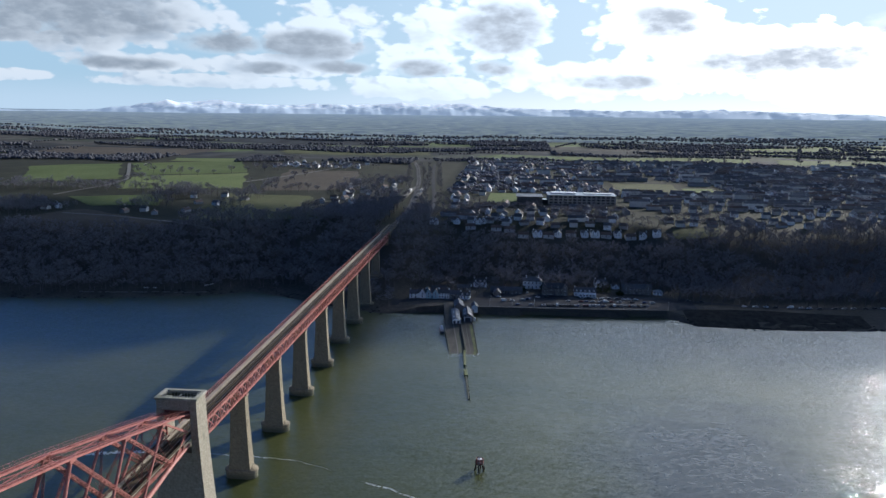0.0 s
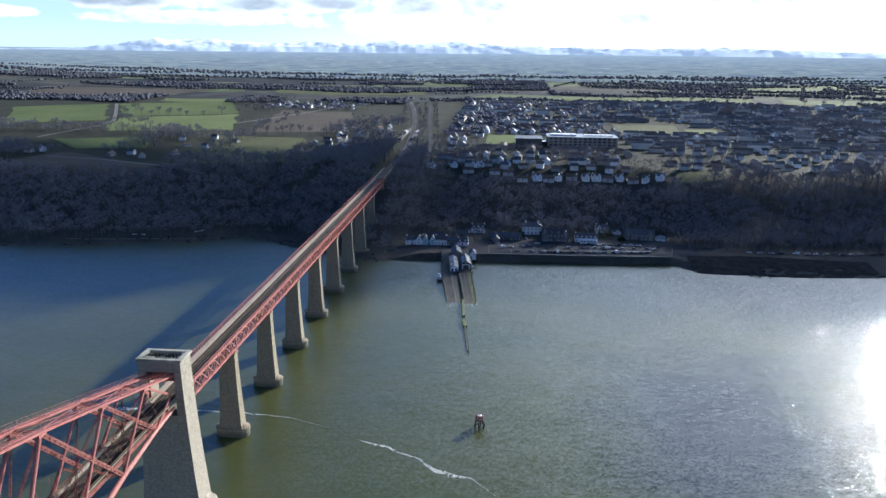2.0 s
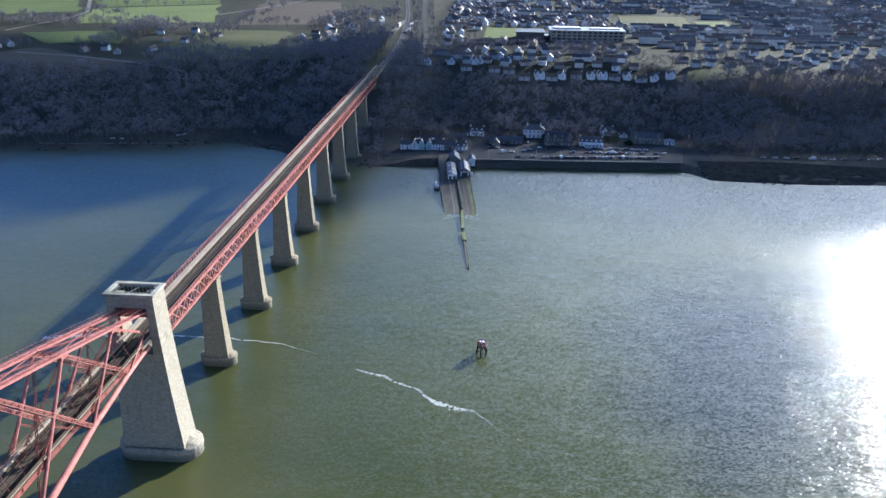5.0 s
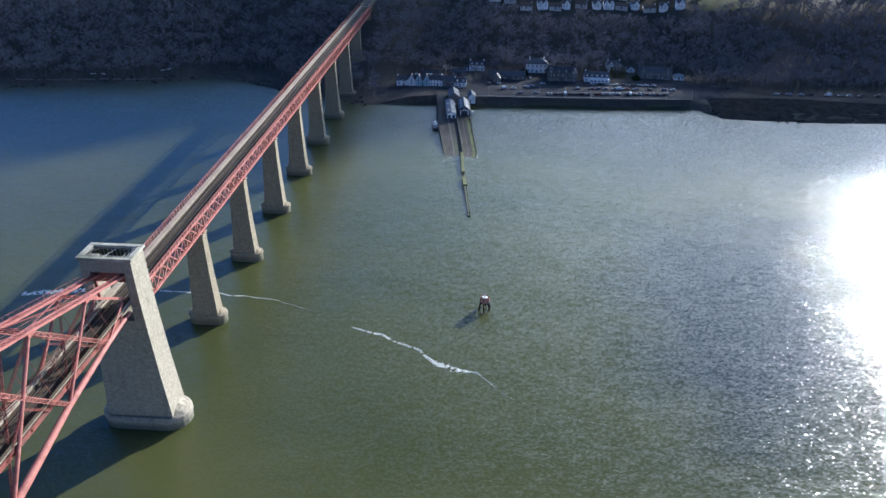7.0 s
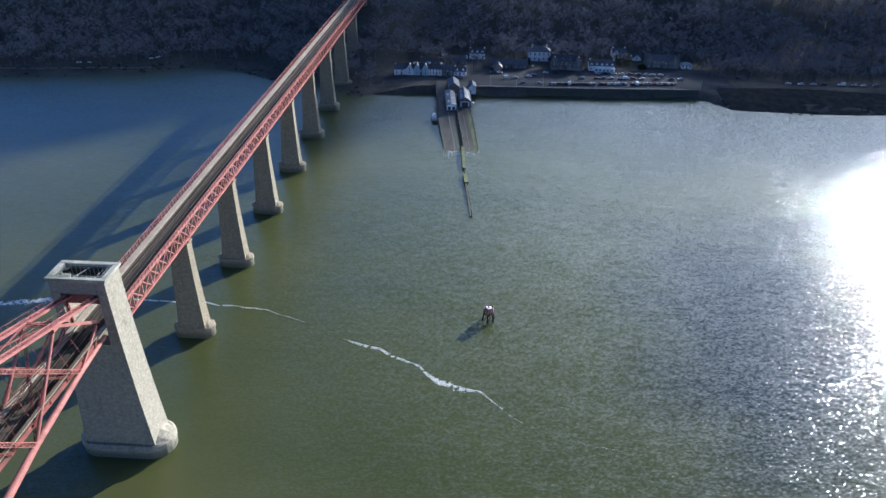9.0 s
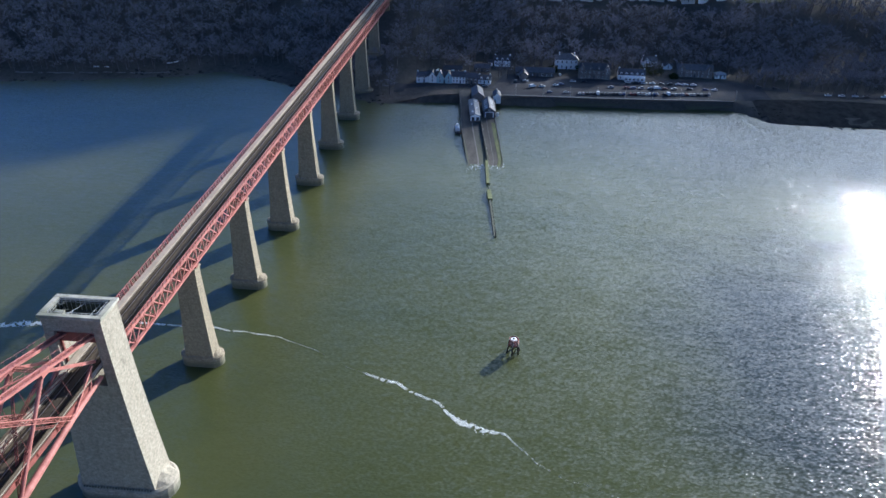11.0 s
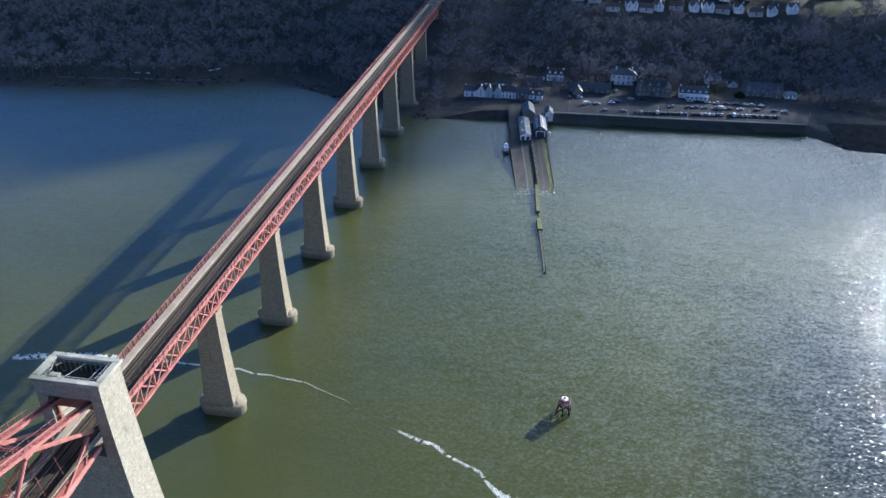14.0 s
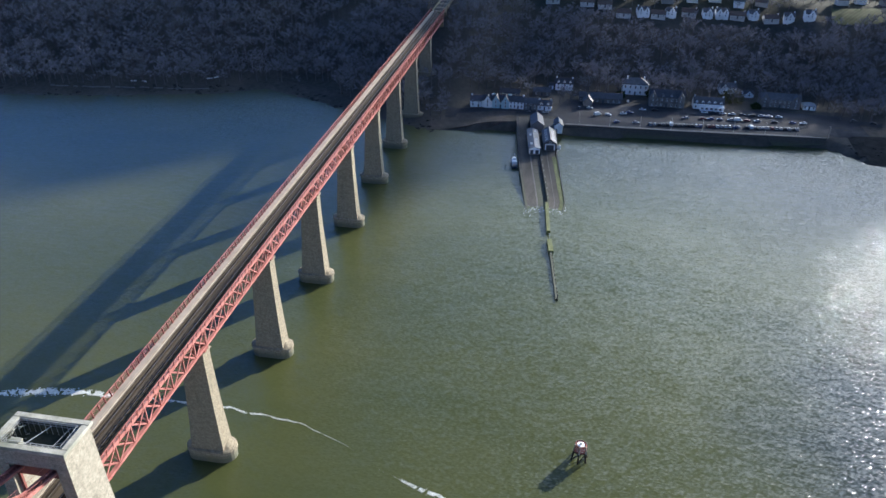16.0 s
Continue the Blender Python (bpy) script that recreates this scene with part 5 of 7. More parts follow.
n = 30
g, gp = Geo(), Geo()
rows = []
for i in range(n + 1):
    x = 22 + (288 - 22) * i / n
    rows.append((x, max(shore(x) + 4.4, 366.0 if x > 258 else 0) if x > 97 else max(shore(x) + 16, 358), 402 if x > 100 else 374))
pts = []
for x, a, b in rows:
    for j in range(7):
        y = a + (b - a) * j / 6
        pts.append((x, y, gz(x, y) + 0.12))
g.add(pts, [(i * 7 + j, (i + 1) * 7 + j, (i + 1) * 7 + j + 1, i * 7 + j + 1) for i in range(n) for j in range(6)])
tagged(part("road", g, M_ASPHALT), "asphalt waterfront road and car park", "road", kind="structure")
pts = []
for x, a, b in rows:
    if 97 < x < 260:
        pts += [(x, a - 3.1, gz(x, a) + 0.30), (x, a, gz(x, a) + 0.30), (x, a, gz(x, a) + 0.10)]
m = len(pts) // 3
gp.add(pts, [(i * 3 + j, (i + 1) * 3 + j, (i + 1) * 3 + j + 1, i * 3 + j + 1) for i in range(m - 1) for j in range(2)])
tagged(part("pavement", gp, M_PAVING), "pale stone promenade with a kerb", "pavement", kind="structure")
ribbon("coast_road", [(286, 392), (330, 381), (400, 382), (470, 392), (600, 415), (800, 450)], 8, M_ASPHALT, 0.25, "asphalt shore road", "road")

WINDOWS = {}


def window(root, x, y, z, w, h, face=-1, side=False, joinery=None):
    """A framed window with a pane, proud of the wall."""
    key = (w, h)
    if key not in WINDOWS:
        f = Geo()
        t = 0.12
        f.box(-w / 2, w / 2, -0.06, 0.06, 0, t).box(-w / 2, w / 2, -0.06, 0.06, h - t, h).box(-w / 2, -w / 2 + t, -0.06, 0.06, t, h - t).box(w / 2 - t, w / 2, -0.06, 0.06, t, h - t)
        f.box(-w / 2 + t, w / 2 - t, -0.05, 0.05, h / 2 - 0.05, h / 2 + 0.05)
        f.box(-w / 2 - 0.1, w / 2 + 0.1, -0.16, 0.06, -0.14, 0)
        p = Geo().box(-w / 2 + t, w / 2 - t, -0.02, 0.02, t, h - t)
        WINDOWS[key] = (f.mesh("window"), p.mesh("pane"))
        WINDOWS[key][0].materials.append(M_FRAME)
        WINDOWS[key][1].materials.append(M_GLASS)
    fm, pm = WINDOWS[key]
    o = part("window", fm, M_FRAME, root)
    o.matrix_basis = pose(x, y, z, 0, 0, 90 if side else (0 if face < 0 else 180))
    part("pane", pm, M_GLASS, o)
    return o


def gable_roof(w, d, h, rh, over=0.35, thick=0.22):
    """Two slopes with the ridge along x."""
    g = Geo()
    x = w / 2 + over
    for s in (-1, 1):
        ye, ze = s * (d / 2 + over), h - over * rh / (d / 2)
        n = Vector((0, s * rh, d / 2)).normalized() * thick
        a, b = (-x, ye, ze), (x, ye, ze)
        c, e = (x, 0, h + rh), (-x, 0, h + rh)
        up = [(p[0], p[1] + n.y, p[2] + n.z) for p in (a, b)] + [(c[0], 0, c[2] + n.z * 1.15), (e[0], 0, e[2] + n.z * 1.15)]
        f = [(0, 3, 2, 1), (4, 5, 6, 7), (0, 1, 5, 4), (1, 2, 6, 5), (2, 3, 7, 6), (3, 0, 4, 7)]
        g.add([a, b, c, e] + up, f if s < 0 else [q[::-1] for q in f])
    return g


def hip_roof(w, d, h, rh, over=0.4):
    x, y = w / 2 + over, d / 2 + over
    r = max(w / 2 - d / 2, 0.3)
    return Geo().add([(-x, -y, h - 0.1), (x, -y, h - 0.1), (x, y, h - 0.1), (-x, y, h - 0.1), (-x, -y, h + 0.12), (x, -y, h + 0.12), (x, y, h + 0.12), (-x, y, h + 0.12), (-r, 0, h + rh), (r, 0, h + rh)],
                     [(3, 2, 1, 0), (0, 1, 5, 4), (1, 2, 6, 5), (2, 3, 7, 6), (3, 0, 4, 7), (4, 5, 9, 8), (6, 7, 8, 9), (5, 6, 9), (7, 4, 8)])


def gable_walls(w, d, h, rh):
    a, b = w / 2, d / 2
    return Geo().add([(-a, -b, -2.5), (a, -b, -2.5), (a, b, -2.5), (-a, b, -2.5), (-a, -b, h), (a, -b, h), (a, b, h), (-a, b, h), (-a, 0, h + rh), (a, 0, h + rh)],
                     [(0, 1, 5, 4), (2, 3, 7, 6), (1, 2, 6, 9, 5), (3, 0, 4, 8, 7), (4, 5, 9, 8), (6, 7, 8, 9)])


def chimney(root, x, y, z0, z1, mat, w=0.9, d=0.7):
    c = part("chimney", Geo().box(x - w / 2, x + w / 2, y - d / 2, y + d / 2, z0, z1).box(x - w / 2 - 0.08, x + w / 2 + 0.08, y - d / 2 - 0.08, y + d / 2 + 0.08, z1, z1 + 0.15), mat, root)
    for k in (-0.25, 0.25):
        part("chimney_pot", Geo().tube((x + k, y, z1 + 0.15), (x + k, y, z1 + 0.65), 0.13, 0.1, 6), M_TILE, c)


HOUSE_SPOTS = []


def house(place, label, w, d, h, rh, wall, roof, cols=3, storeys=2, hip=False, chimneys=(-1, 1), dormers=0, gables=(), door=True, ground_h=None, name="house", group="", win=(1.0, 1.5), gable_mat=None, back=True, category="house"):
    t = thing(name, place, label, category, group)
    HOUSE_SPOTS.append((place.translation.x, place.translation.y, max(w, d) / 2 + 2.5, d / 2 + 4.5))
    part("outer_wall", gable_walls(w, d, h, 0.0 if hip else rh) if not hip else Geo().box(-w / 2, w / 2, -d / 2, d / 2, -2.5, h), wall, t)
    part("roof", hip_roof(w, d, h, rh) if hip else gable_roof(w, d, h, rh), roof, t)
    if not hip:
        part("ridge", Geo().beam((-w / 2 - 0.35, 0, h + rh + 0.28), (w / 2 + 0.35, 0, h + rh + 0.28), 0.3, 0.14), M_TILE, t)
    part("gutter", Geo().beam((-w / 2 - 0.3, -d / 2 - 0.42, h - 0.22), (w / 2 + 0.3, -d / 2 - 0.42, h - 0.22), 0.14, 0.12), M_DARKDOOR, t)
    sh = h / storeys
    for s in range(storeys):
        for c in range(cols):
            x = -w / 2 + w * (c + 0.5) / cols
            if s == 0 and door and c == cols // 2:
                dr = part("door", Geo().box(x - 0.5, x + 0.5, -d / 2 - 0.06, -d / 2 + 0.05, 0.0, 2.1).box(x - 0.62, x + 0.62, -d / 2 - 0.04, -d / 2 + 0.05, 2.1, 2.25), M_DARKDOOR, t)
                continue
            window(t, x, -d / 2 - 0.05, s * sh + 0.9, *win)
            if back:
                window(t, x, d / 2 + 0.05, s * sh + 0.9, *win, face=1)
    for k in chimneys:
        chimney(t, k * (w / 2 - 0.55), 0, h + rh * 0.55 if not hip else h + rh * 0.3, h + rh + 0.9, wall)
    for k in range(dormers):
        x = -w / 2 + w * (k + 0.5) / dormers
        dm = part("dormer", Geo().add([(x - 0.8, -d / 2 + 0.15, h - 0.3), (x + 0.8, -d / 2 + 0.15, h - 0.3), (x + 0.8, -d / 2 + 0.15, h + 1.2), (x, -d / 2 + 0.15, h + 1.9), (x - 0.8, -d / 2 + 0.15, h + 1.2),
                                          (x - 0.8, d * 0.0, h + 0.6), (x + 0.8, d * 0.0, h + 0.6), (x + 0.8, d * 0.0, h + 1.2), (x, d * 0.0, h + 1.9), (x - 0.8, d * 0.0, h + 1.2)],
                                         [(0, 1, 2, 3, 4), (1, 6, 7, 2), (5, 0, 4, 9), (6, 5, 9, 8, 7)]), wall, t)
        part("dormer_roof", Geo().add([(x - 1.0, -d / 2 - 0.1, h + 1.1), (x, -d / 2 - 0.1, h + 2.0), (x + 1.0, -d / 2 - 0.1, h + 1.1), (x - 1.0, 0, h + 1.1), (x, 0, h + 2.0), (x + 1.0, 0, h + 1.1),
                                       (x - 1.0, -d / 2 - 0.1, h + 1.24), (x, -d / 2 - 0.1, h + 2.15), (x + 1.0, -d / 2 - 0.1, h + 1.24), (x - 1.0, 0, h + 1.24), (x, 0, h + 2.15), (x + 1.0, 0, h + 1.24)],
                                      [(0, 1, 4, 3), (1, 2, 5, 4), (6, 9, 10, 7), (7, 10, 11, 8), (0, 6, 7, 1), (1, 7, 8, 2)]), roof, dm)
        window(dm, x, -d / 2 + 0.1, h - 0.1, 0.9, 1.2)
    for gx0, gw, gh in gables:
        gm = gable_mat or wall
        y0 = -d / 2 - 0.9
        gb = part("gable", Geo().add([(gx0 - gw / 2, y0, -2.5), (gx0 + gw / 2, y0, -2.5), (gx0 + gw / 2, y0, h), (gx0, y0, h + gh), (gx0 - gw / 2, y0, h),
                                      (gx0 - gw / 2, 0, -2.5), (gx0 + gw / 2, 0, -2.5), (gx0 + gw / 2, 0, h), (gx0, 0, h + gh), (gx0 - gw / 2, 0, h)],
                                     [(0, 1, 2, 3, 4), (1, 6, 7, 2), (5, 0, 4, 9), (2, 7, 8, 3), (3, 8, 9, 4)]), gm, t)
        o = 0.3
        part("gable_roof", Geo().add([(gx0 - gw / 2 - o, y0 - 0.2, h - o * gh / gw * 2), (gx0, y0 - 0.2, h + gh), (gx0 + gw / 2 + o, y0 - 0.2, h - o * gh / gw * 2), (gx0 - gw / 2 - o, 0.3, h - o * gh / gw * 2), (gx0, 0.3, h + gh), (gx0 + gw / 2 + o, 0.3, h - o * gh / gw * 2),
                                      (gx0 - gw / 2 - o, y0 - 0.2, h + 0.2 - o * gh / gw * 2), (gx0, y0 - 0.2, h + gh + 0.22), (gx0 + gw / 2 + o, y0 - 0.2, h + 0.2 - o * gh / gw * 2), (gx0 - gw / 2 - o, 0.3, h + 0.2 - o * gh / gw * 2), (gx0, 0.3, h + gh + 0.22), (gx0 + gw / 2 + o, 0.3, h + 0.2 - o * gh / gw * 2)],
                                     [(6, 9, 10, 7), (7, 10, 11, 8), (0, 6, 7, 1), (1, 7, 8, 2), (0, 1, 4, 3), (1, 2, 5, 4)]), roof, gb)
        for s in range(storeys):
            window(gb, gx0, y0 - 0.05, s * sh + 0.9, *win)
        window(gb, gx0, y0 - 0.05, h + 0.1, 0.7, 1.0)
    return t


def at(x, y, turn=0.0, lift=0.05):
    return pose(x, y, gz(x, y) + lift, 0, 0, turn)


ROW = "houses on the waterfront"
house(at(41.2, 380.0, -3), "white harled cottage with a dark slate roof", 7.6, 7.0, 4.3, 2.6, M_HARL_WHITE, M_SLATE, 2, 2, chimneys=(-1,), group=ROW)
house(at(48.9, 380.0, -3), "white harled gable-fronted house with crow steps", 7.2, 7.0, 4.6, 2.8, M_HARL_WHITE, M_SLATE, 2, 2, gables=((0.4, 5.0, 3.4),), chimneys=(1,), door=False, group=ROW)
house(at(58.0, 379.6, -3), "pale blue house with two steep front gables", 11.0, 7.4, 4.8, 3.0, M_HARL_BLUE, M_SLATE, 3, 2, gables=((-3.1, 4.8, 3.8), (3.3, 4.8, 3.8)), chimneys=(-1, 1), group=ROW)
house(at(68.5, 379.6, -3), "white two-storey house with a slate roof", 9.6, 7.0, 5.0, 2.7, M_HARL_WHITE, M_SLATE, 4, 2, group=ROW)
house(at(77.9, 380.0, -3), "brown stone terrace house with a slate roof", 8.9, 7.0, 4.4, 2.6, M_SANDSTONE, M_SLATE, 3, 2, group=ROW)
house(at(87.2, 380.4, -3), "white cottage with two small dormers", 9.0, 7.0, 3.2, 2.6, M_HARL_WHITE, M_SLATE, 3, 1, dormers=2, group=ROW)
house(at(99.0, 425, 0), "white villa with three dormers and end chimneys", 12.4, 8.0, 4.8, 2.8, M_HARL_WHITE, M_SLATE, 3, 2, dormers=3, group=ROW)
house(at(148.5, 426, 0), "large white hip-roofed house with a portico", 17.5, 11.0, 7.4, 3.4, M_HARL_WHITE, M_SLATE, 5, 2, hip=True, chimneys=(-0.7, 0.7), group=ROW, win=(1.1, 1.8))
house(at(168.0, 403.0, -2), "long grey sandstone hotel with gabled bays", 23.0, 10.0, 7.0, 3.8, M_SANDSTONE, M_SLATE, 7, 2, dormers=4, gables=((-9.2, 4.6, 3.4), (9.2, 4.6, 3.4)), chimneys=(-1, -0.2, 0.5, 1), group=ROW)
house(at(124.0, 402.0, 0), "low brown stone inn range with a dark roof", 29.0, 7.5, 3.4, 2.8, M_SANDSTONE, M_SLATE, 8, 1, chimneys=(-1, -0.1, 1), group=ROW)
house(at(115.5, 395.0, 90), "stone wing with a dark slate roof", 9.0, 6.0, 3.2, 2.4, M_SANDSTONE, M_SLATE, 2, 1, group=ROW)
white_inn = house(at(195.5, 403.0, -1), "white inn with a row of dormers under slate", 19.5, 8.5, 4.0, 3.4, M_HARL_WHITE, M_SLATE, 6, 1, dormers=5, group=ROW)
part("front_extension", Geo().box(-5.5, 9.6, -7.4, -4.3, -2, 2.8).box(-5.7, 9.8, -7.6, -4.25, 2.8, 3.0), M_HARL_WHITE, white_inn, "white flat-roofed front room")
for k in range(5):
    window(white_inn, -4.2 + 2.9 * k, -7.45, 0.8, 1.8, 1.4)
house(at(213.5, 438, 8), "white two-gabled house above the shore", 11.0, 7.5, 4.0, 2.6, M_HARL_WHITE, M_SLATE, 4, 2, gables=((-3.2, 4.4, 2.9),), group=ROW)
house(at(227.0, 433, 5), "small white gabled garage", 7.0, 5.5, 2.4, 1.6, M_HARL_WHITE, M_SLATE, 2, 1, chimneys=(), gables=((0, 4.6, 2.1),), door=False, group=ROW)
house(at(244.0, 416, -3), "long sandstone school house with gabled wings", 26.0, 9.5, 5.6, 3.2, M_SANDSTONE, M_SLATE, 9, 2, gables=((-9.8, 5.6, 3.6), (9.8, 5.6, 3.6)), chimneys=(-1, -0.3, 0.4, 1), group=ROW)
house(at(263.0, 414, -3), "small white hip-roofed pavilion", 8.0, 6.5, 2.7, 2.0, M_HARL_WHITE, M_SLATE_LIGHT, 3, 1, hip=True, chimneys=(), group=ROW)
house(at(84.0, 409, 0), "brown stone cottage set back from the street", 12.0, 6.5, 2.8, 2.4, M_SANDSTONE, M_SLATE, 3, 1, group=ROW)
house(at(62.0, 402, 0), "grey cottage with a slate roof behind the row", 14.0, 6.5, 2.8, 2.4, M_SANDSTONE, M_SLATE, 3, 1, group=ROW)
house(at(90.0, 423, 0), "tiny white harled outhouse with slate roof", 3.0, 3.0, 3.0, 1.4, M_HARL_WHITE, M_SLATE, 1, 1, chimneys=(), door=False, group=ROW)


# ---- ferry pier and slipway ----
def pier():
    t = thing("ferry_pier", (0, 0, 0), "old stone ferry pier with two long slipways", "pier")

    def edge(y):
        """West and east edges at y."""
        return (float(np.interp(y, (242, 293, 357), (83.6, 76.2, 70.0))), float(np.interp(y, (242, 249, 305, 357), (103.2, 104.2, 97.8, 96.2))))

    def top(y):
        return float(np.interp(y, (236, 243, 308, 330, 362), (-0.6, 0.0, 4.3, 5.2, 5.6)))

    ys = [238 + i * 4 for i in range(32)]

    def strip(f0, f1, lift, mat, name, label="", y0=238, y1=362):
        g, pts = Geo(), []
        sel = [y for y in ys if y0 <= y <= y1]
        for y in sel:
            a, b = edge(y)
            xa, xb = a + (b - a) * f0, a + (b - a) * f1
            z = top(y) + lift
            pts += [(xa, y, -5), (xa, y, z), (xb, y, z), (xb, y, -5)]
        m = len(sel)
        g.add(pts, [(i * 4 + j, i * 4 + j + 1, (i + 1) * 4 + j + 1, (i + 1) * 4 + j) for i in range(m - 1) for j in range(3)] + [(0, 3, 2, 1)])
        return part(name, g, mat, t, label)

    strip(0.0, 0.06, 0.25, M_QUAY, "west_kerb")
    strip(0.06, 0.30, 0.0, M_SLIP, "slipway", "pale setts of the west slipway")
    strip(0.30, 0.335, 0.05, M_PAVING, "drain_line", y1=310)
    strip(0.335, 0.56, -0.05, M_QUAY, "dark_slip", "dark wet lane of the slipway")
    strip(0.61, 0.94, 0.05, M_SLIP, "slipway", "brown setts of the east slipway")
    strip(0.73, 0.745, 0.11, M_PAVING, "drain_line", y1=312)
    strip(0.86, 0.97, 0.12, M_WEED, "weed_strip", "bright green weed on the slip edge", y1=305)
    strip(0.97, 1.0, 0.35, M_QUAY, "east_kerb")
    strip(0.56, 0.61, 0.9, M_QUAY, "divider_wall", y1=312)
    strip(0.335, 0.61, 0.02, M_SLIP, "pier_head", y0=310)
    # long jetty wall running out to deep water
    for (xa, ya), (xb, yb), w, z0, z1, mat in (((94.3, 246), (96.5, 215), 1.7, 1.9, 1.6, M_WEED), ((97.2, 207), (98.4, 196), 2.2, 1.7, 1.6, M_WEED), ((98.0, 199), (102.2, 158), 1.2, 1.1, 0.6, M_QUAY)):
        g = Geo()
        d = Vector((xb - xa, yb - ya, 0)).normalized()
        s = Vector((-d.y, d.x, 0)) * w / 2
        pts, m = [], 10
        for i in range(m + 1):
            x, y, z = xa + (xb - xa) * i / m, ya + (yb - ya) * i / m, z0 + (z1 - z0) * i / m + 0.12 * noise.noise(Vector((xa, i * 1.7, 0)))
            pts += [(x + s.x * 1.3, y + s.y * 1.3, -4), (x + s.x, y + s.y, z), (x - s.x, y - s.y, z), (x - s.x * 1.3, y - s.y * 1.3, -4)]
        g.add(pts, [(i * 4 + j, (i + 1) * 4 + j, (i + 1) * 4 + j + 1, i * 4 + j + 1) for i in range(m) for j in range(3)] + [(0, 1, 2, 3), (m * 4 + 3, m * 4 + 2, m * 4 + 1, m * 4)])
        part("jetty_wall", g, mat, t, "narrow weedy jetty wall")
    for i in range(11):
        f = i / 10
        x, y = 98.6 + 3.4 * f, 193 - 34 * f
        part("jetty_post", Geo().tube((x + 0.5, y, -3), (x + 0.5, y, 1.6 + 0.3 * math.sin(i * 3)), 0.16, 0.14, 6), M_QUAY, t)
    part("end_post", Geo().tube((102.4, 157.5, -3), (102.4, 157.5, 3.2), 0.22, 0.2, 8), M_QUAY, t)
    part("gap_post", Geo().tube((97.0, 210.5, -3), (97.0, 210.5, 2.6), 0.2, 0.2, 8), M_GALV, t)
    for i in range(9):
        y = 255 + i * 6.5
        a, b = edge(y)
        x = a + (b - a) * 0.585
        part("lamp_bollard", Geo().tube((x, y, top(y) + 0.9), (x, y, top(y) + 2.0), 0.09, 0.09, 6), M_GALV, t)
    return top


pier_top = pier()


def shed(place, label, w, d, h, rh, wall, roof, name="boathouse"):
    t = thing(name, place, label, "building")
    part("outer_wall", gable_walls(w, d, h, rh), wall, t)
    part("roof", gable_roof(w, d, h, rh, 0.3), roof, t)
    return t


# ridges run out along the pier, so the sheds are turned a quarter
t = shed(pose(83.0, 318, 4.7, 0, 0, 96), "long grey-roofed boathouse with a white seaward gable", 31, 6.2, 3.2, 1.0, M_SANDSTONE, M_SLATE)
part("seaward_gable", Geo().add([(-15.62, -3.1, 0), (-15.62, 3.1, 0), (-15.62, 3.1, 3.2), (-15.62, 0, 4.2), (-15.62, -3.1, 3.2), (-15.52, -3.1, 0), (-15.52, 3.1, 0), (-15.52, 3.1, 3.2), (-15.52, 0, 4.2), (-15.52, -3.1, 3.2)],
                                [(4, 3, 2, 1, 0), (0, 1, 6, 5), (2, 3, 8, 7), (3, 4, 9, 8)]), M_HARL_WHITE, t, "white seaward gable")
for k in (-1.5, 1.5):
    part("garage_door", Geo().box(-15.76, -15.63, k - 0.9, k + 0.9, 0.1, 2.3), M_DARKDOOR, t)
for k, (a, b) in enumerate(((-11, -8), (-4, -1), (3, 6), (9, 13))):
    part("roof_patch", Geo().box(a, b, -2.2, -0.7, 3.95, 4.1) if k % 2 else Geo().box(a, b, 0.7, 2.2, 3.95, 4.1), M_SLATE_LIGHT, t, "pale roof light")
for k in range(7):
    window(t, -12.5 + 4 * k, -3.15, 0.9, 1.4, 1.4)
t = shed(pose(83.6, 345.5, 5.2, 0, 0, 96), "tall stone pier house with a steep slate roof", 17, 7.4, 4.4, 2.8, M_SANDSTONE, M_SLATE, "pier_house")
for k in range(3):
    window(t, -5 + 5 * k, -3.75, 1.8, 1.1, 1.5)
chimney(t, 7.4, 0, 5.8, 8.4, M_SANDSTONE)
t = shed(pose(92.3, 321, 4.7, 0, 0, 95), "lifeboat station with a pale ribbed roof and dark doors", 26, 8.4, 4.8, 3.2, M_SANDSTONE, M_SLATE, "lifeboat_station")
t.scale = (0.86, 0.88, 0.82)
part("seaward_gable", Geo().add([(-13.2, -4.2, 0), (-13.2, 4.2, 0), (-13.2, 4.2, 4.8), (-13.2, 0, 8.0), (-13.2, -4.2, 4.8), (-13.05, -4.2, 0), (-13.05, 4.2, 0), (-13.05, 4.2, 4.8), (-13.05, 0, 8.0), (-13.05, -4.2, 4.8)],
                                [(4, 3, 2, 1, 0), (0, 1, 6, 5), (2, 3, 8, 7), (3, 4, 9, 8)]), M_DARKDOOR, t, "dark boarded gable")
part("boat_door", Geo().box(-13.4, -13.22, -2.6, 2.6, 0.1, 3.9), M_DARKDOOR, t, "wide dark boat door")
part("door_surround", Geo().box(-13.35, -13.22, -3.3, -2.65, 0, 4.5).box(-13.35, -13.22, 2.65, 3.3, 0, 4.5).box(-13.35, -13.22, -2.65, 2.65, 3.95, 4.5), M_HARL_WHITE, t, "white door surround")
window(t, -13.3, 0, 5.2, 1.6, 1.4, side=True)
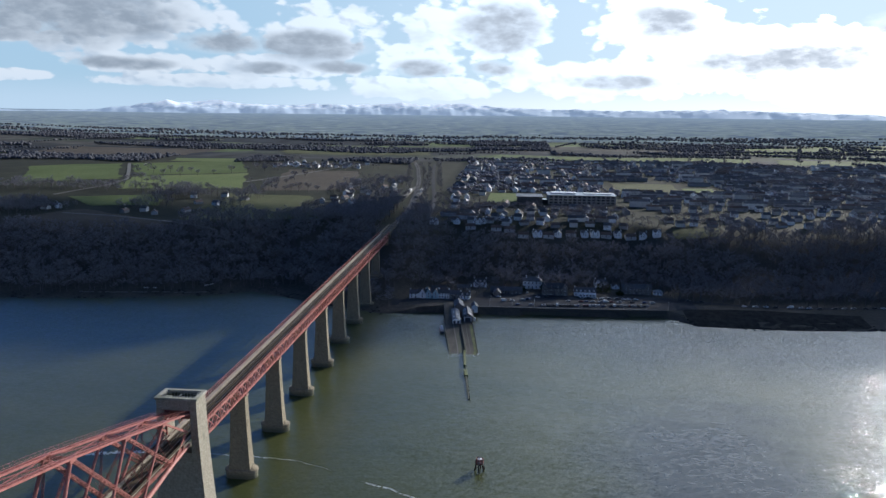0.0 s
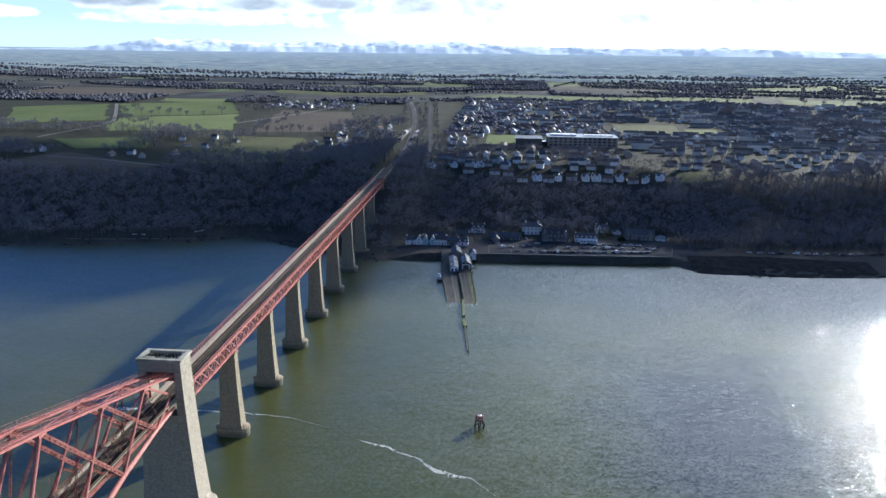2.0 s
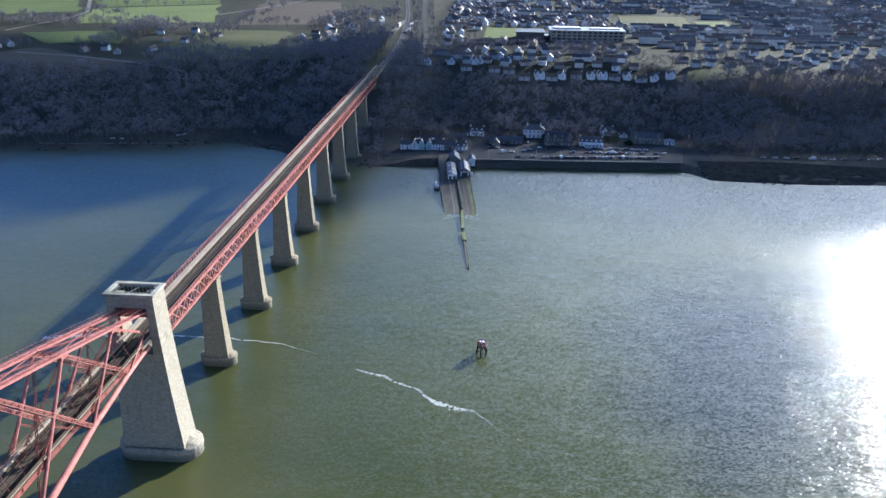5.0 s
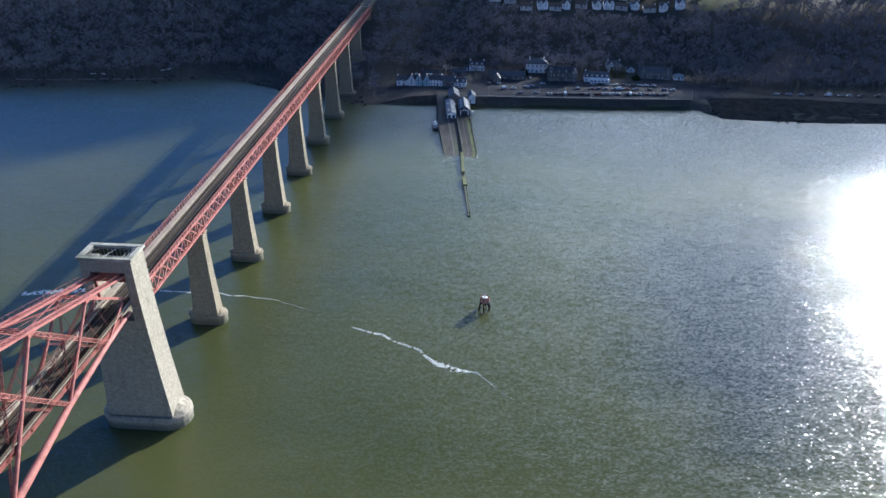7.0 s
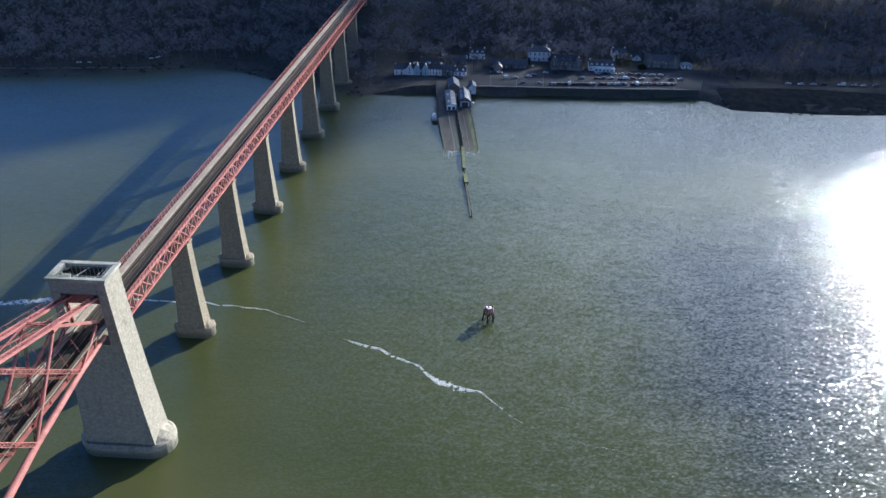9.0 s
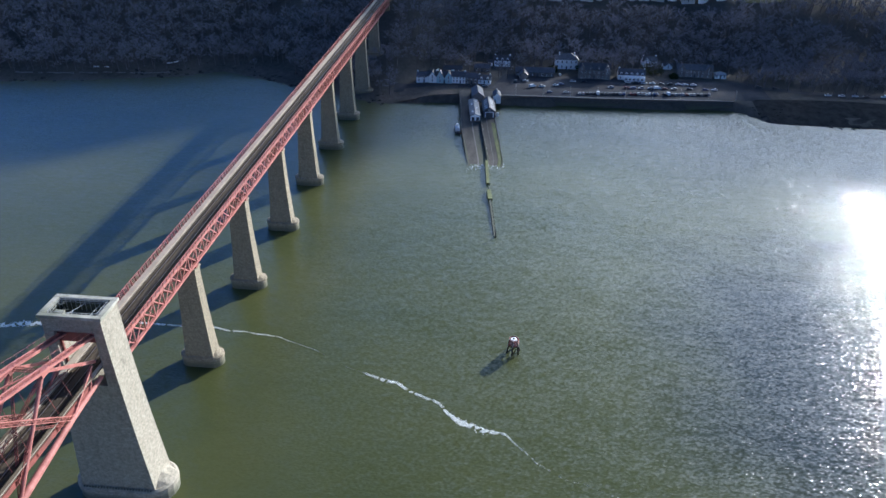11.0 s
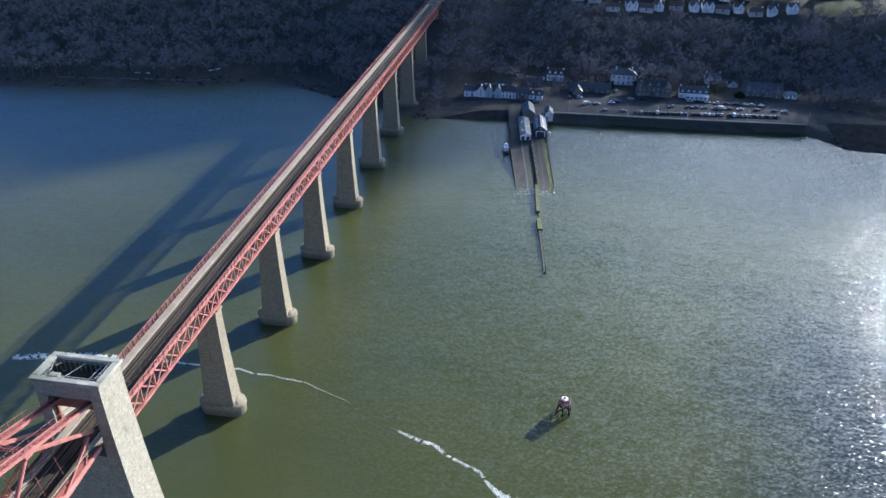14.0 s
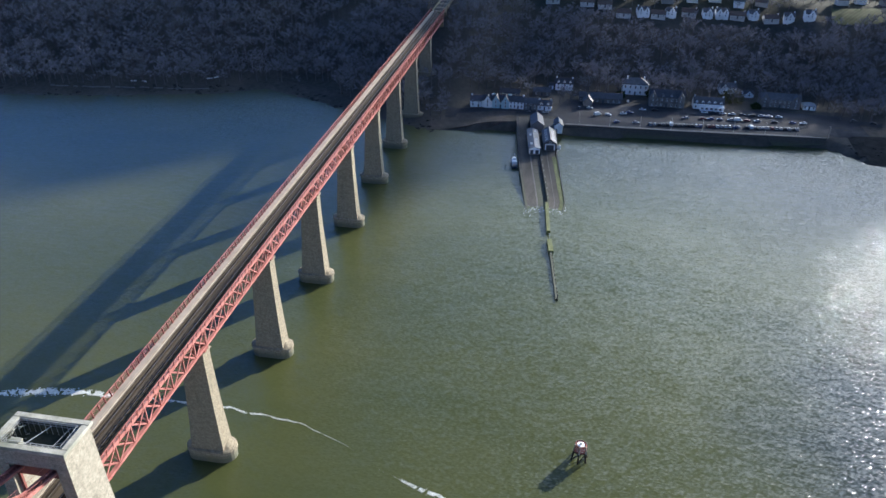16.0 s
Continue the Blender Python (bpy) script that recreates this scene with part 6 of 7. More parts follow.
for s in (-1, 1):
    for k in range(5):
        a = -10 + 4.4 * k
        part("skylight", Geo().add([(a, s * 3.4, 5.75), (a + 1.3, s * 3.4, 5.75), (a + 1.3, s * 1.4, 7.28), (a, s * 1.4, 7.28), (a, s * 3.4, 5.6), (a + 1.3, s * 3.4, 5.6), (a + 1.3, s * 1.4, 7.12), (a, s * 1.4, 7.12)],
                                   [(0, 1, 2, 3), (0, 4, 5, 1), (1, 5, 6, 2), (2, 6, 7, 3), (3, 7, 4, 0)]), M_FRAME, t, "white roof light")
t = shed(pose(97.0, 348, 5.3, 0, 0, 95), "small white gabled shop at the pier head", 10, 5.0, 2.8, 2.0, M_HARL_WHITE, M_SLATE, "pier_shop")
chimney(t, -3, 0, 4.2, 5.8, M_HARL_WHITE)
t = thing("tank", (98.3, 313, 4.6), "pale round storage tank beside the boathouse", "tank")
part("drum", Geo().tube((0, 0, 0), (0, 0, 2.2), 1.1, 1.1, 14), M_FRAME, t)
part("lid", Geo().tube((0, 0, 2.2), (0, 0, 2.6), 1.05, 0.3, 14), M_GALV, t)


def ferry_boat():
    t = thing("tour_boat", (73.6, 295.5, 0, 0, 0, 8), "small white tour boat moored beside the pier", "boat")
    hull = []
    for z, k in ((-0.6, 0.75), (0.4, 0.92), (1.3, 1.0)):
        hull.append([(px * k, py, z) for px, py in ((-1.6, -6), (1.6, -6), (2.0, -2), (2.0, 2), (1.4, 4.6), (0.3, 6.3), (-0.3, 6.3), (-1.4, 4.6), (-2.0, 2), (-2.0, -2))])
    part("hull", Geo().loft(hull), M_DARKDOOR, t, "dark blue hull")
    part("deck", Geo().loft([[(x * 0.95, y * 0.97, 1.3) for x, y, z in hull[-1]], [(x * 0.94, y * 0.96, 1.36) for x, y, z in hull[-1]]]), M_WALKWAY, t)
    part("cabin", Geo().loft([rect(-1.4, 1.4, -4.2, 2.2, 1.36), rect(-1.4, 1.4, -4.2, 2.0, 2.6), rect(-1.3, 1.3, -4.1, 1.6, 3.3)]), M_FRAME, t, "white cabin")
    for s in (-1, 1):
        for k in range(3):
            part("cabin_window", Geo().box(s * 1.42 - 0.03, s * 1.42 + 0.03, -3.6 + 1.8 * k, -2.3 + 1.8 * k, 1.9, 2.5), M_GLASS, t)
    part("windscreen", Geo().box(-1.1, 1.1, 1.98, 2.08, 1.9, 2.55), M_GLASS, t)
    part("wheelhouse", Geo().loft([rect(-0.9, 0.9, -1.2, 1.0, 3.3), rect(-0.8, 0.8, -1.1, 0.7, 4.6)]), M_FRAME, t, "white wheelhouse")
    part("mast", Geo().tube((0, -1, 4.6), (0, -1.3, 7.2), 0.07, 0.04, 6), M_GALV, t)


ferry_boat()


def beacon():
    t = thing("sea_beacon", (111.6, 71.0, 0), "small red and white beacon on raked timber piles", "beacon")
    for a in range(6):
        c, s = math.cos(radians(60 * a + 20)), math.sin(radians(60 * a + 20))
        part("leg", Geo().tube((c * 3.3, s * 3.3, -4), (c * 2.1, s * 2.1, 4.6), 0.3, 0.26, 8), M_TIMBER, t)
        c2, s2 = math.cos(radians(60 * a + 80)), math.sin(radians(60 * a + 80))
        part("cross_brace", Geo().beam((c * 2.9, s * 2.9, 0.5), (c2 * 2.2, s2 * 2.2, 4.2), 0.2, 0.2), M_TIMBER, t)
    ring = [(math.cos(radians(60 * a + 20)) * 2.5, math.sin(radians(60 * a + 20)) * 2.5) for a in range(6)]
    part("platform", Geo().loft([[(x, y, 4.6) for x, y in ring], [(x, y, 5.0) for x, y in ring]]), M_TIMBER, t, "dark timber platform")
    for a in range(6):
        x, y = ring[a]
        x2, y2 = ring[(a + 1) % 6]
        part("white_post", Geo().tube((x * 0.95, y * 0.95, 5.0), (x * 0.80, y * 0.80, 8.6), 0.2, 0.18, 8), M_CAP, t, "weathered pale post")
        for z, k in ((5.6, 0.93), (6.5, 0.89), (7.4, 0.85), (8.2, 0.82)):
            part("red_slat", Geo().beam((x * k, y * k, z), (x2 * k, y2 * k, z), 0.12, 0.55), M_RED_DULL if z < 6 or z > 8 else M_RED, t, "red painted slat")
    part("core", Geo().tube((0, 0, 5.0), (0, 0, 8.4), 1.5, 1.3, 8), M_FRAME, t, "white painted drum behind the slats")
    part("lantern", Geo().tube((0, 0, 8.4), (0, 0, 9.1), 0.35, 0.3, 8).tube((0, 0, 9.1), (0, 0, 9.5), 0.38, 0.05, 8), M_GALV, t)
    t.scale = (0.92, 0.92, 0.70)
    part("ladder", Geo().beam((2.3, -0.25, -0.5), (2.2, -0.25, 5), 0.08, 0.08).beam((2.3, 0.25, -0.5), (2.2, 0.25, 5), 0.08, 0.08), M_GALV, t)


beacon()


# ---- parked cars ----
def car(mat, name, van=False):
    t = thing(name, (0, 0, 0), "", "car")
    L, W = (5.2, 1.95) if van else (4.3, 1.78)
    a, b = L / 2, W / 2
    prof = [(-a, 0.35), (-a, 0.85), (-a * 0.9, 0.95), (a * 0.55, 0.92), (a * 0.95, 0.75), (a, 0.4)] if not van else [(-a, 0.35), (-a, 1.1), (-a * 0.98, 1.2), (a * 0.62, 1.2), (a * 0.95, 0.95), (a, 0.4)]
    g = Geo().loft([[(x * 0.97, -b, z) for x, z in prof], [(x, -b * 0.9, z * 1.02) for x, z in prof], [(x, b * 0.9, z * 1.02) for x, z in prof], [(x * 0.97, b, z) for x, z in prof]])
    part("body", g, mat, t)
    if van:
        cab = [rect(-a * 0.97, a * 0.6, -b * 0.95, b * 0.95, 1.2), rect(-a * 0.95, a * 0.3, -b * 0.88, b * 0.88, 2.15)]
    else:
        cab = [rect(-a * 0.82, a * 0.42, -b * 0.93, b * 0.93, 0.93), rect(-a * 0.62, a * 0.12, -b * 0.78, b * 0.78, 1.42)]
    part("glasshouse", Geo().loft(cab), mat if van else M_GLASS, t)
    top = cab[1]
    xs, ys = [p[0] for p in top], [p[1] for p in top]
    part("roof_panel", Geo().box(min(xs), max(xs), min(ys), max(ys), top[0][2], top[0][2] + 0.05), mat, t)
    part("windscreen", Geo().add([(cab[0][1][0] + 0.02, -b * 0.85, cab[0][0][2] + 0.05), (cab[0][1][0] + 0.02, b * 0.85, cab[0][0][2] + 0.05), (top[1][0] + 0.03, b * 0.72, top[0][2] - 0.05), (top[1][0] + 0.03, -b * 0.72, top[0][2] - 0.05)], [(0, 1, 2, 3)]), M_GLASS, t)
    for x in (-a * 0.62, a * 0.62):
        for s in (-1, 1):
            part("wheel", Geo().tube((x, s * (b - 0.18), 0.32), (x, s * (b + 0.02), 0.32), 0.32, 0.32, 10), M_TYRE, t)
    for s in (-1, 1):
        part("headlight", Geo().box(a * 0.96, a * 1.0, s * b * 0.72 - 0.15, s * b * 0.72 + 0.15, 0.58, 0.72), M_FRAME, t)
    return t


CARS = []
for mat, word in zip(CAR_PAINTS, ("white", "silver", "black", "dark blue", "red", "grey")):
    c = car(mat, "parked_car")
    tagged(c, f"{word} hatchback parked on the waterfront", "car", "parked cars")
    CARS.append(c)
rng = random.Random(8)
VAN = tagged(car(CAR_PAINTS[0], "parked_van", True), "white van parked on the waterfront", "van", "parked cars")
spots = []
for i in range(36):
    f = i / 35
    if i in (13, 22):
        continue
    spots.append((155 + 91 * f, 363.2 + 8.0 * f + rng.uniform(-0.3, 0.3), 90 + rng.uniform(-4, 4)))
for i in range(15):
    x = 172 + 5.7 * i + rng.uniform(-1, 1)
    if rng.random() < 0.8:
        spots.append((x, 378.5 + 0.05 * (x - 172), rng.choice((0, 180)) + 4))
for i in range(14):
    x = 168 + 6.0 * i + rng.uniform(-1, 1)
    if rng.random() < 0.75:
        spots.append((x, 391.5, rng.choice((0, 180)) + 2))
spots += [(76, 371.5, 0), (88, 371.5, 180), (122, 374, 30), (129, 375, 0), (139, 379, 10), (143, 382, 0), (134, 363, 40), (146, 364, 10), (110, 385, 80), (117, 386, 0), (143, 404, 90), (286, 393.5, 10), (297, 391, 8), (152, 389, 0), (160, 390, 0)]
for i in range(15):
    x = 330 + 9.3 * i + rng.uniform(-2, 2)
    y = float(np.interp(x, (330, 400, 470), (381, 382, 392)))
    spots.append((x, y - 2.0, rng.choice((0, 180))))
used = set()
for i, (x, y, a) in enumerate(spots):
    k = rng.choice((0, 0, 0, 1, 1, 2, 2, 3, 4, 5))
    src = VAN if i % 17 == 5 else CARS[k]
    z = max(gz(x, y) + 0.14, float(gz(x, y)) + 0.14) + (0.14 if x > 300 else 0)
    m = pose(x, y, z, 0, 0, a)
    if src.name not in used:
        used.add(src.name)
        src.matrix_basis = m
    else:
        copy_thing(src, m)

# lamp posts along the promenade
for i in range(9):
    x = 110 + 19 * i
    y = shore(x) + 3.2
    if i == 0:
        lp = thing("street_lamp", (x, y, gz(x, y) + 0.3), "grey steel street lamp on the promenade", "street lamp", "promenade lamps")
        part("post", Geo().tube((0, 0, 0), (0, 0, 7.0), 0.11, 0.07, 8), M_GALV, lp)
        part("arm", Geo().beam((0, 0, 6.95), (0, 1.3, 7.1), 0.08, 0.08), M_GALV, lp)
        part("head", Geo().box(-0.16, 0.16, 1.1, 1.8, 7.02, 7.16), M_GALV, lp)
    else:
        copy_thing(lp, pose(x, y, gz(x, y) + 0.3))

# foam: a torn white line where the tide runs past the piers
FOAM = [(-86, 66), (-68, 70.5), (-40, 73.5), (-4, 73.3), (22, 70.8), (40, 63.6), (52, 56), (60, 52.3), (69, 49.5), (78, 44.5), (87, 39.9), (95, 31.2), (103, 29), (110, 27.2), (119, 16.7), (127, 11.4), (144, 5.1), (156, 2.8)]
THICK = [1.6, 1.9, 0.8, 0.6, 0.35, 0.02, 0.02, 0.7, 1.0, 0.7, 0.8, 1.5, 1.2, 0.5, 0.3, 0.08, 0.2, 0.04]
rng = random.Random(21)
g = Geo()
for i in range(len(FOAM) - 1):
    (xa, ya), (xb, yb) = FOAM[i], FOAM[i + 1]
    L = math.hypot(xb - xa, yb - ya)
    n = int(L * 75 * THICK[i])
    for k in range(n):
        f = rng.random()
        w = THICK[i] + (THICK[i + 1] - THICK[i]) * f
        x = xa + (xb - xa) * f + 1.1 * noise.noise(Vector(((xa + (xb - xa) * f) * 0.16, 1, 0))) + rng.gauss(0, 0.40) * w * 0.6
        y = ya + (yb - ya) * f + 1.1 * noise.noise(Vector(((xa + (xb - xa) * f) * 0.16, 9, 4))) + rng.gauss(0, 0.40) * w
        if noise.noise(Vector((x * 0.6, y * 0.6, 2))) < -0.18:
            continue
        r = rng.uniform(0.05, 0.17) * (0.5 + 0.7 * w)
        m = rng.randint(5, 7)
        o = rng.random() * 6
        z = 0.03 + rng.uniform(0, 0.05)
        g.add([(x + r * rng.uniform(0.6, 1.3) * math.cos(o + 6.283 * j / m), y + r * rng.uniform(0.5, 1.1) * math.sin(o + 6.283 * j / m), 0.012) for j in range(m)] + [(x, y, z)],
              [(j, (j + 1) % m, m) for j in range(m)])
tagged(part("foam", g, M_FOAM), "torn line of white foam on the water", "foam", kind="stuff")
g = Geo()
for k in range(500):
    f = rng.random()
    y = 238 + rng.gauss(0, 3.2) + (5 * f)
    x = 83 + 21.5 * f
    if noise.noise(Vector((x * 0.5, y * 0.5, 2))) < 0.0:
        continue
    r = rng.uniform(0.05, 0.2)
    g.add([(x + r * 1.5 * math.cos(6.283 * j / 6), y + r * math.sin(6.283 * j / 6), 0.014) for j in range(6)] + [(x, y, 0.05)], [(j, (j + 1) % 6, 6) for j in range(6)])
tagged(part("surf", g, M_FOAM), "thin white surf at the foot of the slipway", "surf", kind="stuff")

drape("beach", [(14, 343), (68, 351), (68, 372), (14, 362)], M_BEACH, 0.15, "grey-brown pebble beach", "beach", 14, 1.5)
# rocks and ruined walls along the shore
rng = random.Random(31)
g = Geo()
for k in range(900):
    left = rng.random() < 0.55
    x = rng.uniform(-620, 20) if left else rng.uniform(272, 640)
    y = shore(x) + rng.gauss(2, 7)
    if noise.noise(Vector((x * 0.03, y * 0.05, 5))) < -0.05:
        continue
    r = rng.uniform(0.4, 2.2)
    z = max(gz(x, y), -1.2)
    m = 6
    pts = [(x + r * rng.uniform(0.8, 1.5) * math.cos(6.283 * j / m), y + r * rng.uniform(0.6, 1.1) * math.sin(6.283 * j / m), z - 0.6) for j in range(m)]
    pts += [(x + r * rng.uniform(0.4, 0.9) * math.cos(6.283 * j / m), y + r * rng.uniform(0.3, 0.7) * math.sin(6.283 * j / m), z + r * rng.uniform(0.15, 0.45)) for j in range(m)]
    g.add(pts, [(j, (j + 1) % m, m + (j + 1) % m, m + j) for j in range(m)] + [tuple(range(m, 2 * m))])
tagged(part("shore_rocks", g, M_ROCK), "dark wet rocks along the tide line", "rocks", kind="stuff")


# a low ruined wall, pale shingle and two small boats drawn up under the wood
def shore_wall():
    t = thing("shore_wall", (0, 0, 0), "low pale ruined stone wall along the wooded shore", "wall")
    rr = random.Random(8)
    line = [(-270, 371), (-233, 375), (-205, 380), (-172, 385), (-146, 391)]
    for (xa, ya), (xb, yb) in zip(line[:-1], line[1:]):
        n = int(math.hypot(xb - xa, yb - ya) / 3.2)
        for k in range(n):
            if rr.random() < 0.22:
                continue
            x, y = xa + (xb - xa) * (k + 0.5) / n, ya + (yb - ya) * (k + 0.5) / n
            z = gz(x, y)
            o = part("stone_block", Geo().box(-1.5, 1.5, -0.5, 0.5, -0.8, rr.uniform(0.4, 1.1)), M_PAVING, t)
            o.matrix_basis = pose(x, y, z, 0, 0, math.degrees(math.atan2(yb - ya, xb - xa)) + rr.uniform(-6, 6))


shore_wall()
for x, y, turn in ((-214, 388, 10), (-206, 389, -20), (-162, 404, 35), (-158, 407, 60)):
    t = thing("dinghy", (x, y, gz(x, y) + 0.1, 0, 0, turn), "small white dinghy drawn up on the shingle", "boat", "dinghies on the shore")
    prof = [(-2.0, 0.75), (-1.0, 0.85), (0.3, 0.8), (1.4, 0.5), (2.1, 0.06)]
    part("hull", Geo().loft([[(px_, w, 0.75), (px_, w * 0.6, 0.1), (px_, -w * 0.6, 0.1), (px_, -w, 0.75)] for px_, w in prof]), M_FRAME, t)
    part("thwart", Geo().box(-0.6, -0.3, -0.8, 0.8, 0.76, 0.82), M_TIMBER, t)
drape("shingle", [(-120, 402), (-60, 378), (-48, 392), (-112, 416)], M_BEACH, 0.2, "grey shingle beach under the bridge", "beach", 12, 1.5)
drape("foreshore", [(276, 330), (420, 333), (420, 366), (276, 368)], M_ROCK, 0.25, "dark rocky foreshore below the shore road", "shore", 40, 2.0)


# ---- railway beyond the bridge ----
def arches():
    """Masonry arches where the viaduct meets the land."""
    t = thing("masonry_arches", (AX, 463.3, 0), "brown stone railway arches at the landward end of the viaduct", "viaduct")
    n, L = 4, 14.0
    for i in range(n + 1):
        y = i * L
        part("pier", Geo().loft([rect(-4.3, 4.3, y - 1.6, y + 1.6, 20), rect(-4.1, 4.1, y - 1.4, y + 1.4, 42.0)]), M_STONE_BROWN, t)
    for i in range(n):
        a, b = i * L + 1.4, (i + 1) * L - 1.4
        r, c = (b - a) / 2, (a + b) / 2
        g = Geo()
        pts = [(c - r * math.cos(math.pi * k / 12), 41.5 + (r * 0.95) * math.sin(math.pi * k / 12)) for k in range(13)]
        for s in (-4.1, 4.1):
            ring = [(s, y, z) for y, z in pts] + [(s, b, 48.2), (s, a, 48.2)]
            g.add(ring, [tuple(range(len(ring))) if s > 0 else tuple(range(len(ring) - 1, -1, -1))])
        for (y0, z0), (y1, z1) in zip(pts[:-1], pts[1:]):
            g.add([(-4.1, y0, z0), (4.1, y0, z0), (4.1, y1, z1), (-4.1, y1, z1)], [(0, 1, 2, 3)])
        part("arch", g, M_STONE_BROWN, t)
    for i in range(n + 1):
        y = i * L
        part("spandrel", Geo().box(-4.1, 4.1, y - 1.4, y + 1.4, 42.0, 48.2), M_STONE_BROWN, t)
    for s in (-1, 1):
        part("parapet", Geo().box(s * 4.3 - 0.25, s * 4.3 + 0.25, -1.5, n * L + 3, 48.2, 49.6).box(s * 4.3 - 0.35, s * 4.3 + 0.35, -1.5, n * L + 3, 49.6, 49.8), M_STONE_BROWN, t)
    part("bed", Geo().box(-4.05, 4.05, -1.4, n * L + 2, 47.6, 48.1), M_BALLAST, t)
    for x in (-2.75, -1.25, 1.25, 2.75):
        part("rail", Geo().box(x - 0.07, x + 0.07, -1.4, n * L + 2, 48.1, 48.25), M_RAIL, t)


arches()
LINE = [(AX, 520), (2, 590), (0, 680), (-6, 775), (-22, 950), (-52, 1190), (-90, 1420)]
ribbon("railway_bed", LINE, 8, M_BALLAST, 0.45, "brown ballast of the double railway line", "railway", 10)
for o in (-2.75, -1.25, 1.25, 2.75):
    ribbon("rail", [(x + o, y) for x, y in LINE], 0.35, M_RAIL, 0.75, "steel rail running inland", "rail", 10)
for s in (-1, 1):
    t = thing("station_platform", (-9 + s * 8.2, 800, gz(-9, 800)), "pale grey railway platform", "platform", "station platforms")
    part("slab", Geo().box(-2.2, 2.2, -65, 65, -1, 1.5).box(-2.35, 2.35, -65, 65, 1.5, 1.65), M_PAVING, t)
    part("shelter", Geo().box(-1.2, 1.2, -9, 9, 1.65, 4.4).box(-1.6, 1.6, -9.6, 9.6, 4.4, 4.65), M_WALL_PALE, t)

# ---- fields ----
drape("field_1", [(-640, 840), (-508, 898), (-665, 1185), (-800, 1100)], M_GRASS, 0.5, "green winter pasture in sunlight", "field", 20, 12)
drape("field_2", [(-443, 760), (-276, 817), (-346, 1035), (-508, 940)], M_GRASS_LIT, 0.5, "bright green wheat field", "field", 20, 8)
drape("field_3", [(-512, 960), (-350, 1050), (-466, 1340), (-645, 1195)], M_GRASS, 0.5, "green striped field on the plateau", "field", 20, 8)
drape("field_4", [(-237, 532), (-90, 555), (-153, 748), (-265, 750)], M_GRASS_OLIVE, 0.5, "olive pasture at the wood's edge", "field", 20, 14)
drape("field_5", [(-430, 530), (-373, 478), (-225, 496), (-394, 590)], M_PLOUGH, 0.5, "dark ploughed field above the wood", "field", 20, 10)
drape("field_6", [(-475, 685), (-395, 624), (-312, 632), (-355, 722)], M_GRASS, 0.5, "green paddock beside a farm", "field", 20, 10)
drape("field_7", [(-600, 1280), (-440, 1290), (-470, 1370), (-620, 1345)], M_GRASS_LIT, 0.7, "bright green strip of wheat", "field", 16, 8)
drape("field_8", [(-240, 800), (-120, 830), (-150, 1100), (-290, 1120)], M_PLOUGH, 0.5, "brown stubble field near the village", "field", 20, 12)
drape("field_9", [(96, 690), (138, 700), (150, 775), (100, 780)], M_GRASS_LIT, 0.5, "bright green sports turf", "field", 10, 6)
drape("field_10", [(388, 850), (432, 850), (440, 905), (392, 905)], M_GRASS_LIT, 0.5, "bright green playing field", "field", 10, 5)
drape("field_11", [(282, 845), (378, 850), (390, 960), (290, 960)], M_GRASS_OLIVE, 0.5, "olive playing field", "field", 12, 6)
drape("field_12", [(230, 1440), (650, 1420), (700, 1560), (260, 1540)], M_GRASS_LIT, 0.9, "bright green field beyond the town", "field", 24, 14)
drape("field_13", [(720, 1410), (1250, 1480), (1300, 1620), (760, 1560)], M_GRASS, 0.9, "green field beyond the town", "field", 24, 14)
drape("field_14", [(700, 1720), (1500, 1800), (1500, 2100), (740, 1950)], M_GRASS_LIT, 1.2, "pale green far field", "field", 24, 16)
drape("field_15", [(-1000, 1380), (-640, 1430), (-620, 1640), (-1050, 1600)], M_PLOUGH, 1.0, "brown ploughed far field", "field", 24, 16)
drape("field_16", [(-420, 1520), (-80, 1560), (-60, 1700), (-460, 1640)], M_GRASS_OLIVE, 1.0, "olive far pasture", "field", 24, 16)
drape("field_17", [(296, 508), (345, 512), (352, 536), (300, 534)], M_GRASS_OLIVE, 0.6, "bright lawn at the top of the bank", "field", 12, 6)
ribbon("lane", [(-650, 1195), (-560, 1020), (-492, 885), (-480, 800), (-500, 700)], 6, M_PAVING, 0.7, "pale farm lane between hedges", "lane", 12)
ribbon("farm_track", [(-400, 560), (-330, 545), (-240, 512), (-190, 500)], 5, M_PAVING, 0.7, "pale farm track along a dark field", "lane", 8)
ribbon("village_road", [(-300, 900), (-240, 1060), (-200, 1190), (-150, 1300)], 7, M_PAVING, 0.7, "pale road into the village", "lane", 12)
ribbon("main_street", [(34, 560), (28, 700), (12, 850), (-8, 1050), (-30, 1300)], 5.5, M_ASPHALT, 0.4, "asphalt street through the town", "road", 12)


# ---- town ----
def simple_house(name, label, w, d, h, rh, wall, roof, chims):
    t = thing(name, (0, 0, -60), label, "house", "houses of the town")
    part("outer_wall", gable_walls(w, d, h, rh), wall, t)
    part("roof", gable_roof(w, d, h, rh), roof, t)
    for k in chims:
        x = k * (w / 2 - 0.6)
        part("chimney", Geo().box(x - 0.4, x + 0.4, -0.3, 0.3, h + rh * 0.5, h + rh + 0.9), wall, t)
    return t


